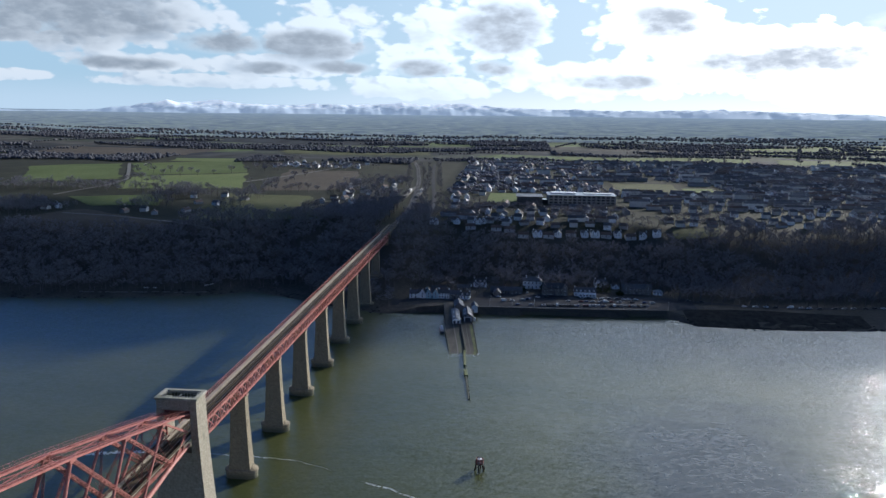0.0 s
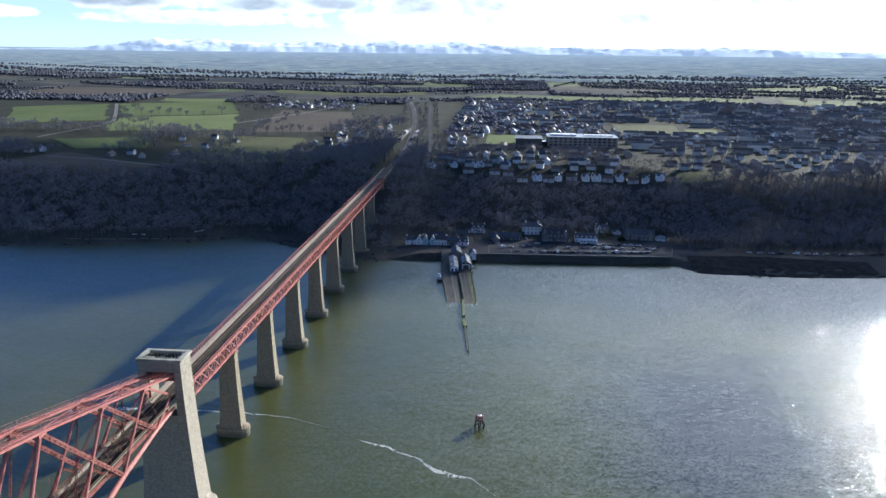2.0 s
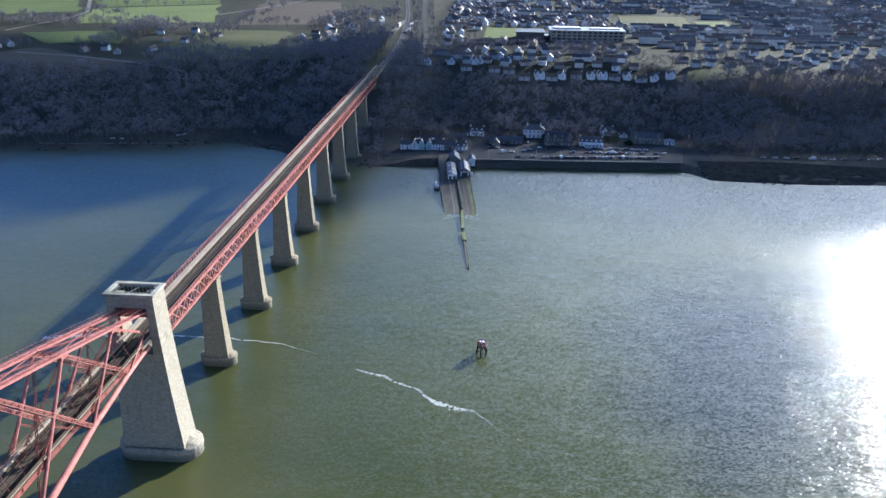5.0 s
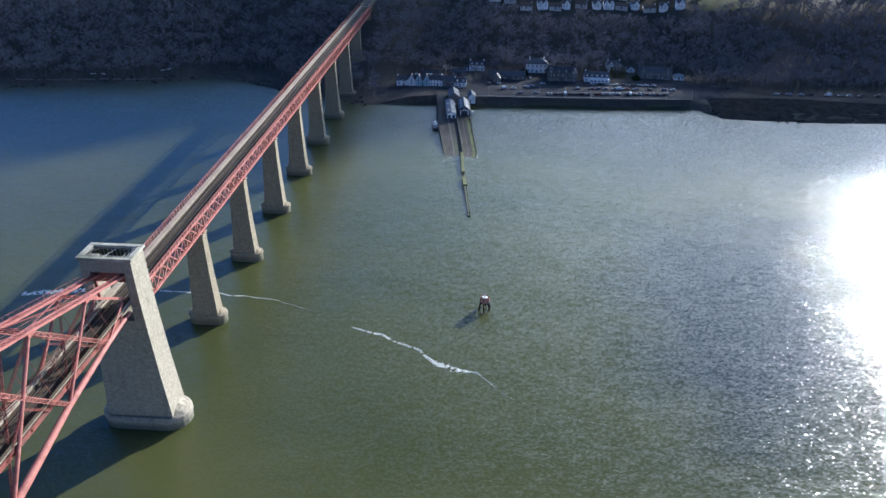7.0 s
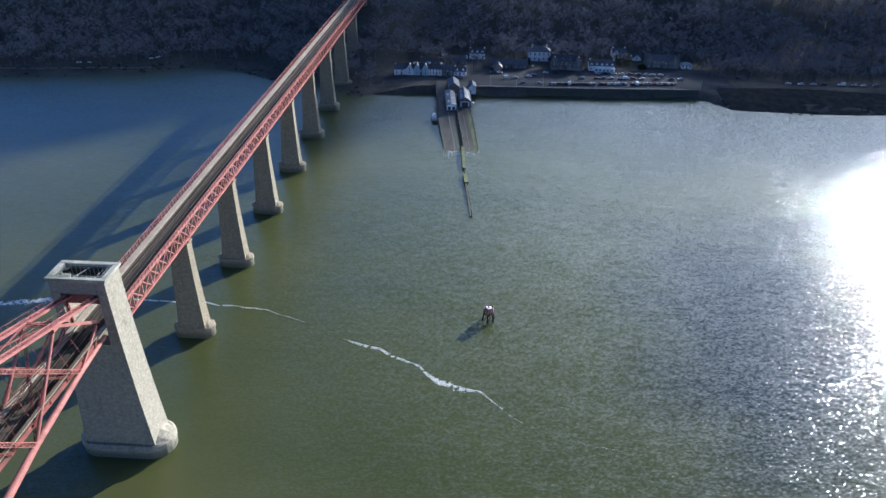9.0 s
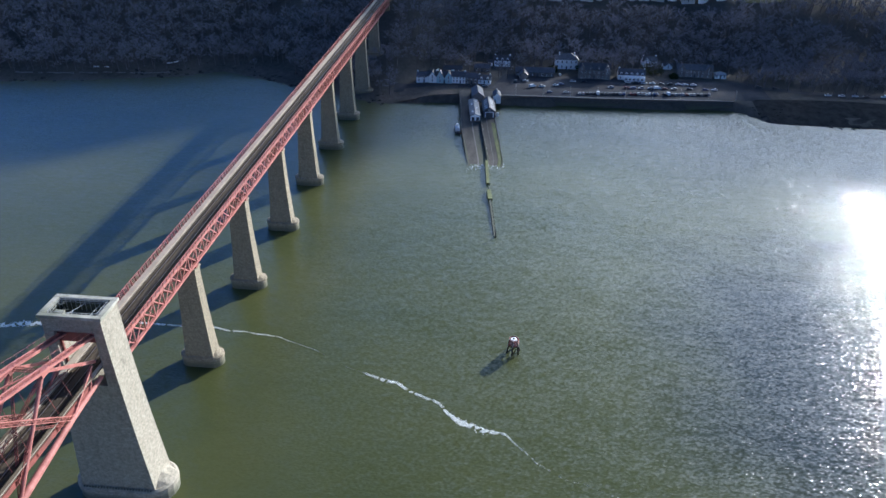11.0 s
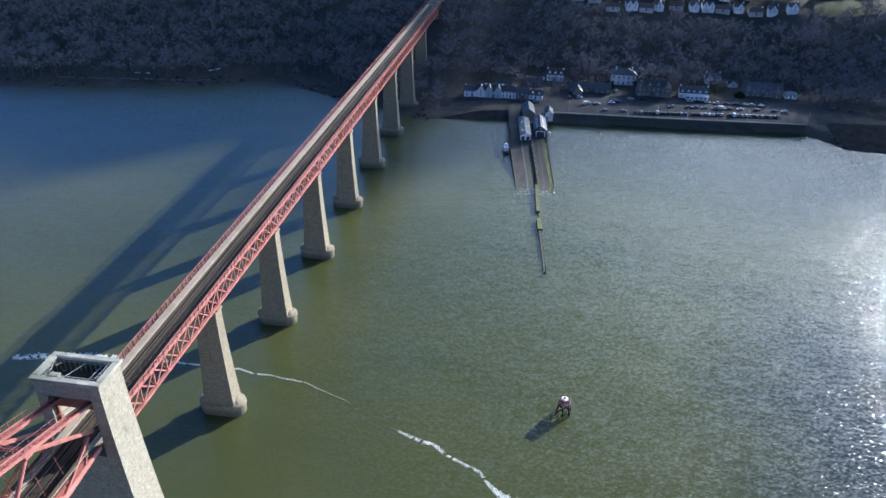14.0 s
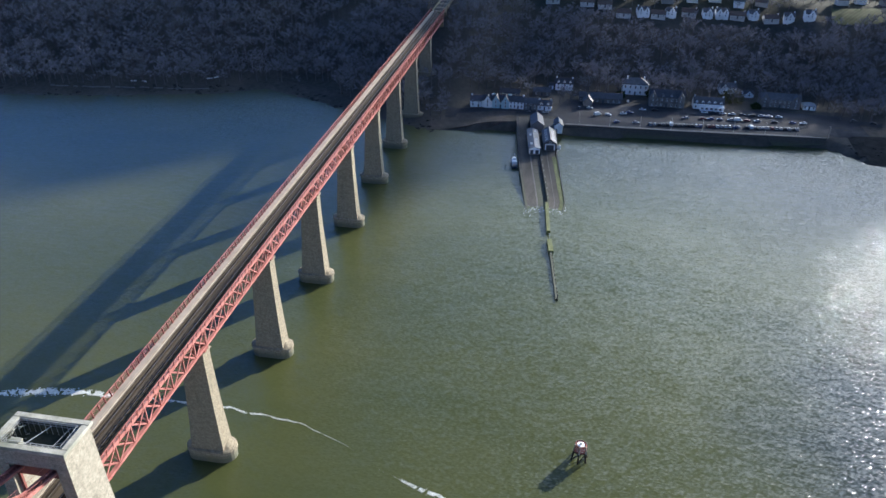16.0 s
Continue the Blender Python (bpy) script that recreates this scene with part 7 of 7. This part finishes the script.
SIZES = [(34, 6.2), (23, 6.0), (8.5, 6.4), (9.5, 6.8), (8.0, 6.4), (24, 8.0)]
TOWN = [simple_house("terrace_row", "long grey terrace with a dark slate roof", 34, 6.2, 4.4, 2.0, M_WALL_TOWN, M_SLATE, (-0.95, 0.35)),
        simple_house("terrace_row", "grey terrace row with a brown tile roof", 23, 6.0, 4.4, 2.0, M_WALL_TOWN, M_TILE, (0.0, 0.95)),
        simple_house("detached_house", "pale rendered house with a slate roof", 8.5, 6.4, 4.2, 2.5, M_WALL_PALE, M_SLATE, (0.9,)),
        simple_house("bungalow", "grey bungalow with a brown tile roof", 9.5, 6.8, 2.7, 2.3, M_WALL_TOWN, M_TILE, (0.7,)),
        simple_house("detached_house", "white house with a dark slate roof", 8.0, 6.4, 4.3, 2.6, M_HARL_WHITE, M_SLATE, (0.9,)),
        simple_house("flats_block", "pale three-storey block of flats", 24, 8, 7.4, 2.0, M_WALL_PALE, M_SLATE, (-0.8, 0.8))]
rng = random.Random(77)
placed = []


def put(k, x, y, turn):
    placed.append((x, y))
    m = pose(x, y, gz(x, y) + 0.1, 0, 0, turn)
    if TOWN[k].matrix_basis.translation.z < -50:
        TOWN[k].matrix_basis = m
    else:
        copy_thing(TOWN[k], m)


def clear(x, y):
    if 120 < x < 275 and 655 < y < 790 or 270 < x < 400 and 835 < y < 970 or 380 < x < 450 and 840 < y < 915 or 90 < x < 155 and 680 < y < 790:
        return False
    return not (abs(x - np.interp(y, (520, 775, 950, 1420), (2, -6, -22, -90))) < 18 or abs(x - np.interp(y, (560, 850, 1300), (34, 12, -30))) < 12)


# terraces in rows on the eastern estates
y = 572
while y < 1370:
    x = 262 + rng.uniform(0, 30) + max(0, (700 - y) * 0.1)
    while x < 600 + (y - 560) * 0.52:
        k = rng.choice((0, 0, 1, 1, 0, 5, 2, 4, 4, 2)) if y > 660 else rng.choice((1, 2, 3, 4, 4, 2))
        w = SIZES[k][0]
        if clear(x, y) and rng.random() < (0.84 if y > 660 else 0.62):
            put(k, x + w / 2, y + rng.uniform(-2, 2) + 0.02 * (x - 260), rng.choice((-3, -3, -2, 4, 88 if w < 30 else -3)))
        x += w + rng.uniform(4, 13)
    y += rng.uniform(19, 26) + (y > 900) * 8 + (y > 1100) * 8
# older streets near the railway
y = 566
while y < 1330:
    x = 44 + rng.uniform(0, 10)
    while x < 258:
        k = rng.choice((2, 2, 3, 4, 1, 4)) if y < 900 else rng.choice((1, 2, 5, 1, 4))
        w = SIZES[k][0]
        if clear(x, y) and rng.random() < 0.72:
            put(k, x + w / 2, y + rng.uniform(-4, 4), rng.choice((-6, 84, 0, 90)))
        x += w + rng.uniform(4, 13)
    y += rng.uniform(18, 25) + (y > 900) * 10
# houses among trees west of the line
for i in range(60):
    x, y = rng.uniform(-120, -22), rng.uniform(640, 980)
    if clear(x, y) and all(math.hypot(x - a, y - b) > 14 for a, b in placed):
        put(rng.choice((2, 3, 4, 3)), x, y, rng.uniform(0, 180))
for i in range(80):
    x, y = rng.uniform(-350, -165), rng.uniform(1165, 1260)
    if all(math.hypot(x - a, y - b) > 12 for a, b in placed):
        put(rng.choice((2, 4, 4, 3)), x, y, rng.choice((0, 90, 20)))
for x, y, k in ((-330, 572, 3), (-312, 585, 2), (-290, 566, 3), (-262, 590, 3), (-245, 640, 2), (-272, 650, 3), (-300, 700, 4), (-262, 715, 2), (-225, 690, 3), (-440, 590, 3), (-430, 600, 4)):
    put(k, x, y, rng.uniform(0, 180))
# the first row along the top of the bank, with white gables to the water
EDGE = "houses along the top of the bank"
for kind, x, y in (("pair", 44, 533), ("single", 68, 545), ("pair", 91, 546), ("single", 97, 548), ("single", 125, 552), ("low", 141, 518), ("pair", 156, 521), ("low", 168, 519), ("single", 178, 522),
                   ("low", 192, 524), ("single", 206, 524), ("pair", 217, 525), ("low", 229, 524), ("single", 241, 526), ("low", 254, 523), ("single", 267, 522), ("single", 280, 516), ("low", 112, 530), ("low", 84, 532), ("low", 126, 528)):
    m = at(x, y, rng.uniform(-8, 8))
    placed.append((x, y))
    if kind == "single":
        house(m, "white gable-fronted villa above the wood", 7.6, 6.5, 3.8, 2.2, M_HARL_WHITE, M_SLATE, 2, 2, gables=((0.6, 4.4, 2.7),), chimneys=(1,), door=False, group=EDGE, back=False, win=(0.9, 1.2))
    elif kind == "pair":
        house(m, "white house with two front gables", 9.6, 7.0, 3.9, 2.2, M_HARL_WHITE, M_SLATE, 2, 2, gables=((-2.4, 4.0, 2.7), (2.4, 4.0, 2.7)), chimneys=(-1,), door=False, group=EDGE, back=False, win=(0.9, 1.2))
    else:
        house(m, "cream bungalow with a brown tile roof", 11, 7, 2.7, 2.3, M_WALL_TOWN, M_TILE, 3, 1, chimneys=(1,), group=EDGE, back=False, win=(0.9, 1.2))
for x, y, k in ((310, 545, 2), (326, 552, 4), (345, 549, 3), (372, 556, 2), (395, 548, 4), (420, 556, 3), (447, 552, 2), (470, 560, 4), (505, 562, 3), (66, 552, 3), (84, 546, 2), (104, 550, 3), (122, 543, 2), (142, 546, 3), (160, 548, 4), (176, 541, 3), (196, 545, 2), (214, 548, 3), (232, 541, 4), (250, 545, 3), (72, 570, 3), (110, 567, 2), (136, 565, 4), (170, 566, 3), (205, 566, 2), (240, 564, 4)):
    put(k, x, y, rng.uniform(-12, 12))


def school():
    t = thing("school", (0, 0, gz(200, 690)), "large modern grey school with a pale flat roof", "school")
    part("main_block", Geo().box(176, 262, 690, 726, -2, 11.5), M_WALL_TOWN, t)
    part("main_roof", Geo().box(175, 263, 689, 727, 11.5, 12.0), M_SLATE_LIGHT, t, "pale flat metal roof")
    part("roof_plant", Geo().box(180, 212, 700, 716, 12.0, 13.8).box(222, 258, 702, 714, 12.0, 13.2), M_FRAME, t, "white plant rooms on the roof")
    part("west_block", Geo().box(136, 168, 678, 712, -2, 10.0).box(135, 169, 677, 713, 10.0, 10.5), M_SLATE, t, "dark clad west wing")
    part("link", Geo().box(168, 176, 694, 708, -2, 5.0), M_GLASS, t)
    for s in range(3):
        for c in range(14):
            x = 180 + 6.0 * c
            part("window", Geo().box(x - 2.0, x + 2.0, 689.9, 690.1, 1.2 + 3.6 * s, 3.3 + 3.6 * s), M_GLASS, t)
    part("glazed_end", Geo().box(261.9, 262.2, 694, 722, 1.0, 8.4), M_GLASS, t)


school()


# ---- trees ----
def tree_arrays(seed, height, twigs, limbs=8, sides=4, sub=2, twig_len=(0.9, 2.2), twig_w=0.14, spread=0.42):
    """Corners and triangles of a bare tree: wood (trunk, limbs) and crown (twigs)."""
    r = random.Random(seed)
    wood_v, wood_t, tips = [], [], []

    def tube(a, b, r0, r1):
        d = (b - a).normalized()
        s = d.cross(Vector((0.3, 0.2, 1)))
        s = s.normalized() if s.length > 1e-3 else Vector((1, 0, 0))
        u = s.cross(d)
        n = len(wood_v)
        for p, rr in ((a, r0), (b, r1)):
            for i in range(sides):
                q = 2 * math.pi * i / sides
                wood_v.append(tuple(p + (s * math.cos(q) + u * math.sin(q)) * rr))
        for i in range(sides):
            j = (i + 1) % sides
            wood_t.extend([(n + i, n + j, n + sides + j), (n + i, n + sides + j, n + sides + i)])

    base = 0.024 * height
    p, fork = Vector((0, 0, -0.5)), 0.34 * height
    q = Vector((r.uniform(-0.3, 0.3), r.uniform(-0.3, 0.3), fork))
    tube(p, q, base * 1.25, base * 0.8)
    top = Vector((r.uniform(-0.8, 0.8), r.uniform(-0.8, 0.8), height * 0.86))
    tube(q, top, base * 0.75, base * 0.18)
    tips.append((q, top))
    for k in range(limbs):
        f = 0.1 + 0.75 * k / limbs
        s = q.lerp(top, f)
        a = 2.4 * k + r.uniform(-0.4, 0.4)
        L = height * spread * (1.05 - 0.55 * f) * r.uniform(0.75, 1.15)
        e = s + Vector((math.cos(a) * L, math.sin(a) * L, L * r.uniform(0.45, 0.95)))
        tube(s, e, base * 0.45 * (1 - 0.5 * f), base * 0.10)
        tips.append((s, e))
        for j in range(sub):
            m = s.lerp(e, r.uniform(0.35, 0.75))
            b = a + r.choice((-1, 1)) * r.uniform(0.5, 1.1)
            l2 = L * r.uniform(0.4, 0.6)
            e2 = m + Vector((math.cos(b) * l2, math.sin(b) * l2, l2 * r.uniform(0.3, 0.9)))
            tube(m, e2, base * 0.2, base * 0.06)
            tips.append((m, e2))
    cv, ct = [], []
    for k in range(twigs):
        a, b = r.choice(tips)
        o = a.lerp(b, r.uniform(0.35, 1.05)) + Vector((r.gauss(0, 0.5), r.gauss(0, 0.5), r.gauss(0, 0.4)))
        out = (o - Vector((0, 0, height * 0.45)))
        d = (out.normalized() + Vector((r.uniform(-0.8, 0.8), r.uniform(-0.8, 0.8), r.uniform(-0.3, 0.9)))).normalized()
        L = r.uniform(*twig_len)
        side = d.cross(Vector((r.uniform(-1, 1), r.uniform(-1, 1), r.uniform(-1, 1)))).normalized() * twig_w * r.uniform(0.6, 1.5)
        n = len(cv)
        cv.extend([tuple(o - side), tuple(o + side), tuple(o + d * L)])
        ct.append((n, n + 1, n + 2))
    return np.array(wood_v), np.array(wood_t), np.array(cv), np.array(ct)


def mesh_from(name, v, t, mat):
    me = bpy.data.meshes.new(name)
    me.vertices.add(len(v))
    me.vertices.foreach_set("co", np.asarray(v, np.float32).ravel())
    me.loops.add(3 * len(t))
    me.loops.foreach_set("vertex_index", np.asarray(t, np.int32).ravel())
    me.polygons.add(len(t))
    me.polygons.foreach_set("loop_start", np.arange(0, 3 * len(t), 3, dtype=np.int32))
    me.materials.append(mat)
    me.update(calc_edges=True)
    return me


def crown_material(name, dark, light):
    """Twig colour that varies from tree to tree by place."""
    m = material(name, (dark, light), 0.035, 0.95, 0, 0.0, 5, spec=0.05)
    return m


# The bluish tint of these twigs stands in for haze over the wood.
M_CROWN = crown_material("winter_crowns", (0.185, 0.182, 0.204), (0.275, 0.268, 0.288))
COARSE = [tree_arrays(100 + i, 13.5 + 1.2 * (i % 4), 300, 7, 3, 1, (0.8, 2.0), 0.10) for i in range(7)]


def far_tree(seed):
    """A far tree: a stout trunk and an uneven crown, twiggy at its rim."""
    rr = random.Random(seed)
    h = rr.uniform(8.5, 12)
    n, rows = 6, (0.22, 0.55, 0.86)
    v = [(0.5 * math.cos(2.1 * k), 0.5 * math.sin(2.1 * k), -1) for k in range(3)] + [(0.3 * math.cos(2.1 * k), 0.3 * math.sin(2.1 * k), h * 0.4) for k in range(3)]
    t = [(k, (k + 1) % 3, 3 + k) for k in range(3)] + [((k + 1) % 3, 3 + (k + 1) % 3, 3 + k) for k in range(3)]
    cv, ct = [], []
    for q, f in enumerate(rows):
        for k in range(n):
            a = 2 * math.pi * (k + 0.5 * q) / n
            rad = h * (0.48, 0.70, 0.42)[q] * rr.uniform(0.7, 1.25)
            cv.append((rad * math.cos(a), rad * math.sin(a), h * f * rr.uniform(0.85, 1.12)))
    cv.append((rr.uniform(-1, 1), rr.uniform(-1, 1), h))
    for q in range(2):
        for k in range(n):
            a, b = q * n + k, q * n + (k + 1) % n
            ct.extend([(a, b, a + n), (b, b + n, a + n)])
    ct.extend([(2 * n + k, 2 * n + (k + 1) % n, 3 * n) for k in range(n)])
    for k in range(22):
        d = Vector((rr.gauss(0, 1), rr.gauss(0, 1), abs(rr.gauss(0, 1)) - 0.2)).normalized()
        o = Vector((d.x * h * 0.3, d.y * h * 0.3, h * 0.55 + d.z * h * 0.33))
        s = d.cross(Vector((rr.uniform(-1, 1), rr.uniform(-1, 1), 1))).normalized() * 0.5
        m = len(cv)
        cv.extend([tuple(o - s), tuple(o + s), tuple(o + d * rr.uniform(2, 4))])
        ct.append((m, m + 1, m + 2))
    return np.array(v), np.array(t), np.array(cv), np.array(ct)


FAR = [far_tree(200 + i) for i in range(7)]


def forest(name, spots, templates, label, seed, crown=None):
    """One object of many bare trees, each turned and sized on its own."""
    r = np.random.RandomState(seed)
    vs, ts, kinds, n = [], [], [], 0
    for x, y, s in spots:
        wv, wt_, cv, ct = templates[r.randint(len(templates))]
        a = r.rand() * 6.283
        c, sn = math.cos(a) * s, math.sin(a) * s
        z = gz(x, y)
        h = s * (0.85 + 0.3 * r.rand())
        for k, (v, t_) in enumerate(((wv, wt_), (cv, ct))):
            out = np.empty_like(v)
            out[:, 0] = v[:, 0] * c - v[:, 1] * sn + x
            out[:, 1] = v[:, 0] * sn + v[:, 1] * c + y
            out[:, 2] = v[:, 2] * h + z
            vs.append(out)
            ts.append(t_ + n)
            kinds.append(np.full(len(t_), k, np.int32))
            n += len(v)
    me = mesh_from(name, np.concatenate(vs), np.concatenate(ts), M_BARK)
    me.materials.append(crown or M_CROWN)
    me.polygons.foreach_set("material_index", np.concatenate(kinds))
    ob = new(name, me)
    return tagged(ob, label, "trees", kind="stuff")


TOP_X = [-1000, -420, -300, -240, -222, -100, -60, -14, 12, 40, 60, 290, 300, 360, 700, 1000]
TOP_Y = [540, 490, 474, 482, 534, 556, 620, 700, 700, 560, 512, 510, 496, 526, 560, 640]
r = random.Random(41)
bank = []
x = -900.0
while x < 900:
    sh = shore(x)
    start = sh + (16 if x < 20 else 62 if x < 290 else 46 + 10 * (x < 480))
    if 60 < x < 110:
        start = sh + 42
    if 110 <= x < 290:
        start = sh + 56
    y = start
    end = float(np.interp(x, TOP_X, TOP_Y))
    while y < end:
        xx, yy = x + r.uniform(-3.4, 3.4), y + r.uniform(-3.4, 3.4)
        if any(abs(xx - a) < b and -24 < yy - c < d for a, c, b, d in HOUSE_SPOTS):
            y += 7.4
            continue
        if not (abs(xx - AX) < 11 and yy > 395) and noise.noise(Vector((xx * 0.02, yy * 0.02, 3))) > -0.42:
            bank.append((xx, yy, r.uniform(0.6, 1.15)))
        y += 7.4
    x += 7.4
forest("woodland", bank, COARSE, "dense bare winter woodland on the steep bank", 1)

belts = []


def belt(x0, x1, y0, y1, step, lo=0.5, hi=0.95, cut=-0.1, avoid=True):
    x = x0
    while x < x1:
        y = y0
        while y < y1:
            xx, yy = x + r.uniform(-0.5, 0.5) * step, y + r.uniform(-0.5, 0.5) * step
            if noise.noise(Vector((xx * 0.013, yy * 0.013, 8))) > cut and (not avoid or clear(xx, yy)) and all(abs(xx - a) + abs(yy - b) > 7 for a, b in placed):
                belts.append((xx, yy, r.uniform(lo, hi)))
            y += step
        x += step


belt(12, 34, 560, 760, 8)
belt(-70, -12, 600, 780, 9, cut=-0.3)
belt(-130, -40, 560, 640, 8, cut=-0.4)
belt(-130, -20, 780, 1000, 10, cut=-0.15)
belt(45, 640, 535, 620, 9.5, 0.35, 0.7, -0.2)
belt(45, 260, 620, 800, 11, 0.3, 0.6, -0.2)
belt(260, 900, 620, 800, 12.5, 0.3, 0.6, -0.15)
belt(60, 280, 600, 660, 9, 0.4, 0.75, -0.05)
belt(-345, -205, 590, 735, 10, 0.5, 0.9, -0.12)
belt(-620, -330, 745, 790, 11, 0.5, 0.9, -0.1)
belt(-360, -290, 700, 800, 10, 0.5, 0.9, -0.1)
belt(-290, -230, 760, 900, 12, 0.5, 0.9, -0.05)
belt(-560, -400, 560, 660, 10, 0.5, 0.9, -0.1)
belt(-900, -420, 520, 600, 10, 0.6, 1.0, -0.2)
belt(-360, -120, 1120, 1180, 12, 0.5, 0.9, -0.1)
belt(-420, -320, 1240, 1300, 12, 0.6, 1.0, -0.3)
belt(255, 640, 960, 990, 11, 0.5, 0.9, -0.2)
belt(640, 700, 860, 1380, 13, 0.6, 0.9, 0.0)
for k in range(95):
    # scrub along the railway and the street
    y = 530 + 8 * k
    for x, gap in ((float(np.interp(y, (520, 775, 950, 1420), (2, -6, -22, -90))), 8.5), (float(np.interp(y, (560, 850, 1300), (34, 12, -30))), 5.5)):
        for q in (-1, 1):
            if r.random() < 0.8 and y > (700 if gap > 8 else 560):
                belts.append((x + q * (gap + r.uniform(0, 8)), y + r.uniform(-3, 3), r.uniform(0.3, 0.6)))
forest("tree_belts", belts, COARSE, "bare trees in gardens, hedges and along the railway", 2)

belts = []
belt(45, 260, 780, 1380, 11, 0.3, 0.6, -0.15)
belt(260, 1000, 780, 1390, 12.5, 0.3, 0.6, -0.12)
forest("garden_trees", belts, FAR, "bare trees and hedges in the town gardens", 4)
belts = []


def woods(x0, x1, y0, y1, step, lo, hi, cut, sx, sy, seed):
    """Woods in long bands, with clear ground between."""
    x = x0
    while x < x1:
        y = y0
        while y < y1:
            xx, yy = x + r.uniform(-0.5, 0.5) * step, y + r.uniform(-0.5, 0.5) * step
            if noise.fractal(Vector((xx * sx, yy * sy, seed)), 1.0, 2.0, 3) > cut:
                belts.append((xx, yy, r.uniform(lo, hi)))
            y += step
        x += step


woods(-1700, -640, 1230, 1420, 7.8, 0.48, 0.75, -0.05, 0.004, 0.012, 1)
woods(-460, -80, 1290, 1420, 7.8, 0.48, 0.75, -0.15, 0.005, 0.012, 2)
woods(-80, 720, 1385, 1430, 8.2, 0.41, 0.68, -0.15, 0.01, 0.02, 3)
woods(240, 1500, 1560, 1690, 8.2, 0.48, 0.75, 0.08, 0.004, 0.014, 4)
woods(-1500, 240, 1600, 2050, 9.0, 0.54, 0.75, 0.08, 0.0022, 0.009, 5)
woods(240, 1900, 1760, 2050, 11.5, 0.54, 0.82, 0.10, 0.0022, 0.011, 15)
woods(-1900, 2000, 2060, 2300, 14.8, 0.54, 0.82, 0.10, 0.0016, 0.012, 6)
woods(900, 1900, 1290, 1480, 10.7, 0.48, 0.75, 0.02, 0.004, 0.012, 8)
for k in range(26):
    # hedgerows
    x0, y0 = r.uniform(-1600, 1500), r.uniform(1420, 2050)
    L, a = r.uniform(120, 420), r.choice((0.05, -0.08, 0.1, 1.2, 1.45))
    for q in range(int(L / 9)):
        belts.append((x0 + q * 9 * math.cos(a) + r.uniform(-3, 3), y0 + q * 9 * math.sin(a) + r.uniform(-3, 3), r.uniform(0.3, 0.7)))

# Blue-grey far crowns, with distance haze put into the colour.
M_FARWOOD = crown_material("far_winter_crowns", (0.105, 0.107, 0.120), (0.165, 0.164, 0.172))
forest("far_woods", belts, FAR, "far bare woods between the fields", 3, M_FARWOOD)

# single trees in hedges and fields
FINE = []
for i in range(4):
    wv, wt_, cv, ct = tree_arrays(300 + i, 13 + i, 900, 10, 5, 3, (0.8, 1.9), 0.075, 0.46)
    FINE.append((mesh_from("trunk", wv, wt_, M_BARK), mesh_from("crown", cv, ct, M_CROWN)))
spots = []
for i in range(9):
    spots.append((-640 + 22 * i + r.uniform(-6, 6), 792 - 1.2 * i + r.uniform(-6, 6)))
for i in range(8):
    spots.append((-478 + 14 * i + r.uniform(-5, 5), 862 - 9 * i + r.uniform(-5, 5)))
for i in range(9):
    spots.append((-480 + 22 * i, 915 + 22 * i + r.uniform(-8, 8)))
for i in range(7):
    spots.append((-560 + 20 * i, 1015 + r.uniform(-40, 40)))
for i in range(9):
    spots.append((-240 + 13 * i + r.uniform(-4, 4), 770 + 3 * i + r.uniform(-4, 4)))
for i in range(8):
    spots.append((-230 + r.uniform(-8, 8), 800 + 38 * i))
for i in range(10):
    spots.append((300 + 38 * i, 1425 + r.uniform(-8, 8)))
for i in range(12):
    spots.append((760 + 42 * i, 1400 + 6 * i + r.uniform(-8, 8)))
for i, (x, y) in enumerate(spots):
    t = thing("tree", (x, y, gz(x, y), 0, 0, r.uniform(0, 360)), "bare spreading winter tree in a field hedge", "tree", "hedgerow trees")
    s = r.uniform(0.7, 1.1)
    t.scale = (s, s, s * r.uniform(0.9, 1.1))
    tm, cm = FINE[i % 4]
    part("trunk", tm, M_BARK, t)
    part("crown", cm, M_CROWN, t)


def shrub(x, y, rx, h, label, mat, seed, name="shrub"):
    """A rounded evergreen of many small leaf clumps."""
    rr = np.random.RandomState(seed)
    n = 1500
    d = rr.randn(n, 3)
    d /= np.linalg.norm(d, axis=1)[:, None]
    rad = 0.72 + 0.28 * rr.rand(n)
    c = d * rad[:, None] * np.array([rx, rx, h * 0.55]) * (1 + 0.18 * np.sin(5 * d[:, :1] + 3 * d[:, 1:2]))
    c[:, 2] = np.abs(c[:, 2] + h * 0.42)
    u, w = rr.randn(n, 3) * 0.45, rr.randn(n, 3) * 0.45
    v = np.stack([c - u * 0.5, c + u * 0.5, c + w], 1).reshape(-1, 3)
    t = thing(name, (x, y, gz(x, y)), label, "shrub")
    ob = new("foliage", mesh_from("foliage", v, np.arange(3 * n).reshape(-1, 3), mat))
    ob.parent = t
    part("stem", Geo().tube((0, 0, -0.3), (0, 0, h * 0.5), 0.35, 0.2, 7), M_BARK, t)


shrub(213.5, 417, 8.5, 9.0, "large rounded olive evergreen beside the inn", M_GORSE, 5)
shrub(228, 408, 3.2, 3.5, "dark evergreen garden bush", M_EVERGREEN, 6)
shrub(138, 412, 3.5, 5.0, "dark evergreen bush by the inn yard", M_EVERGREEN, 7)
shrub(160, 418, 4.0, 6.0, "dark evergreen beside the hotel", M_EVERGREEN, 8)
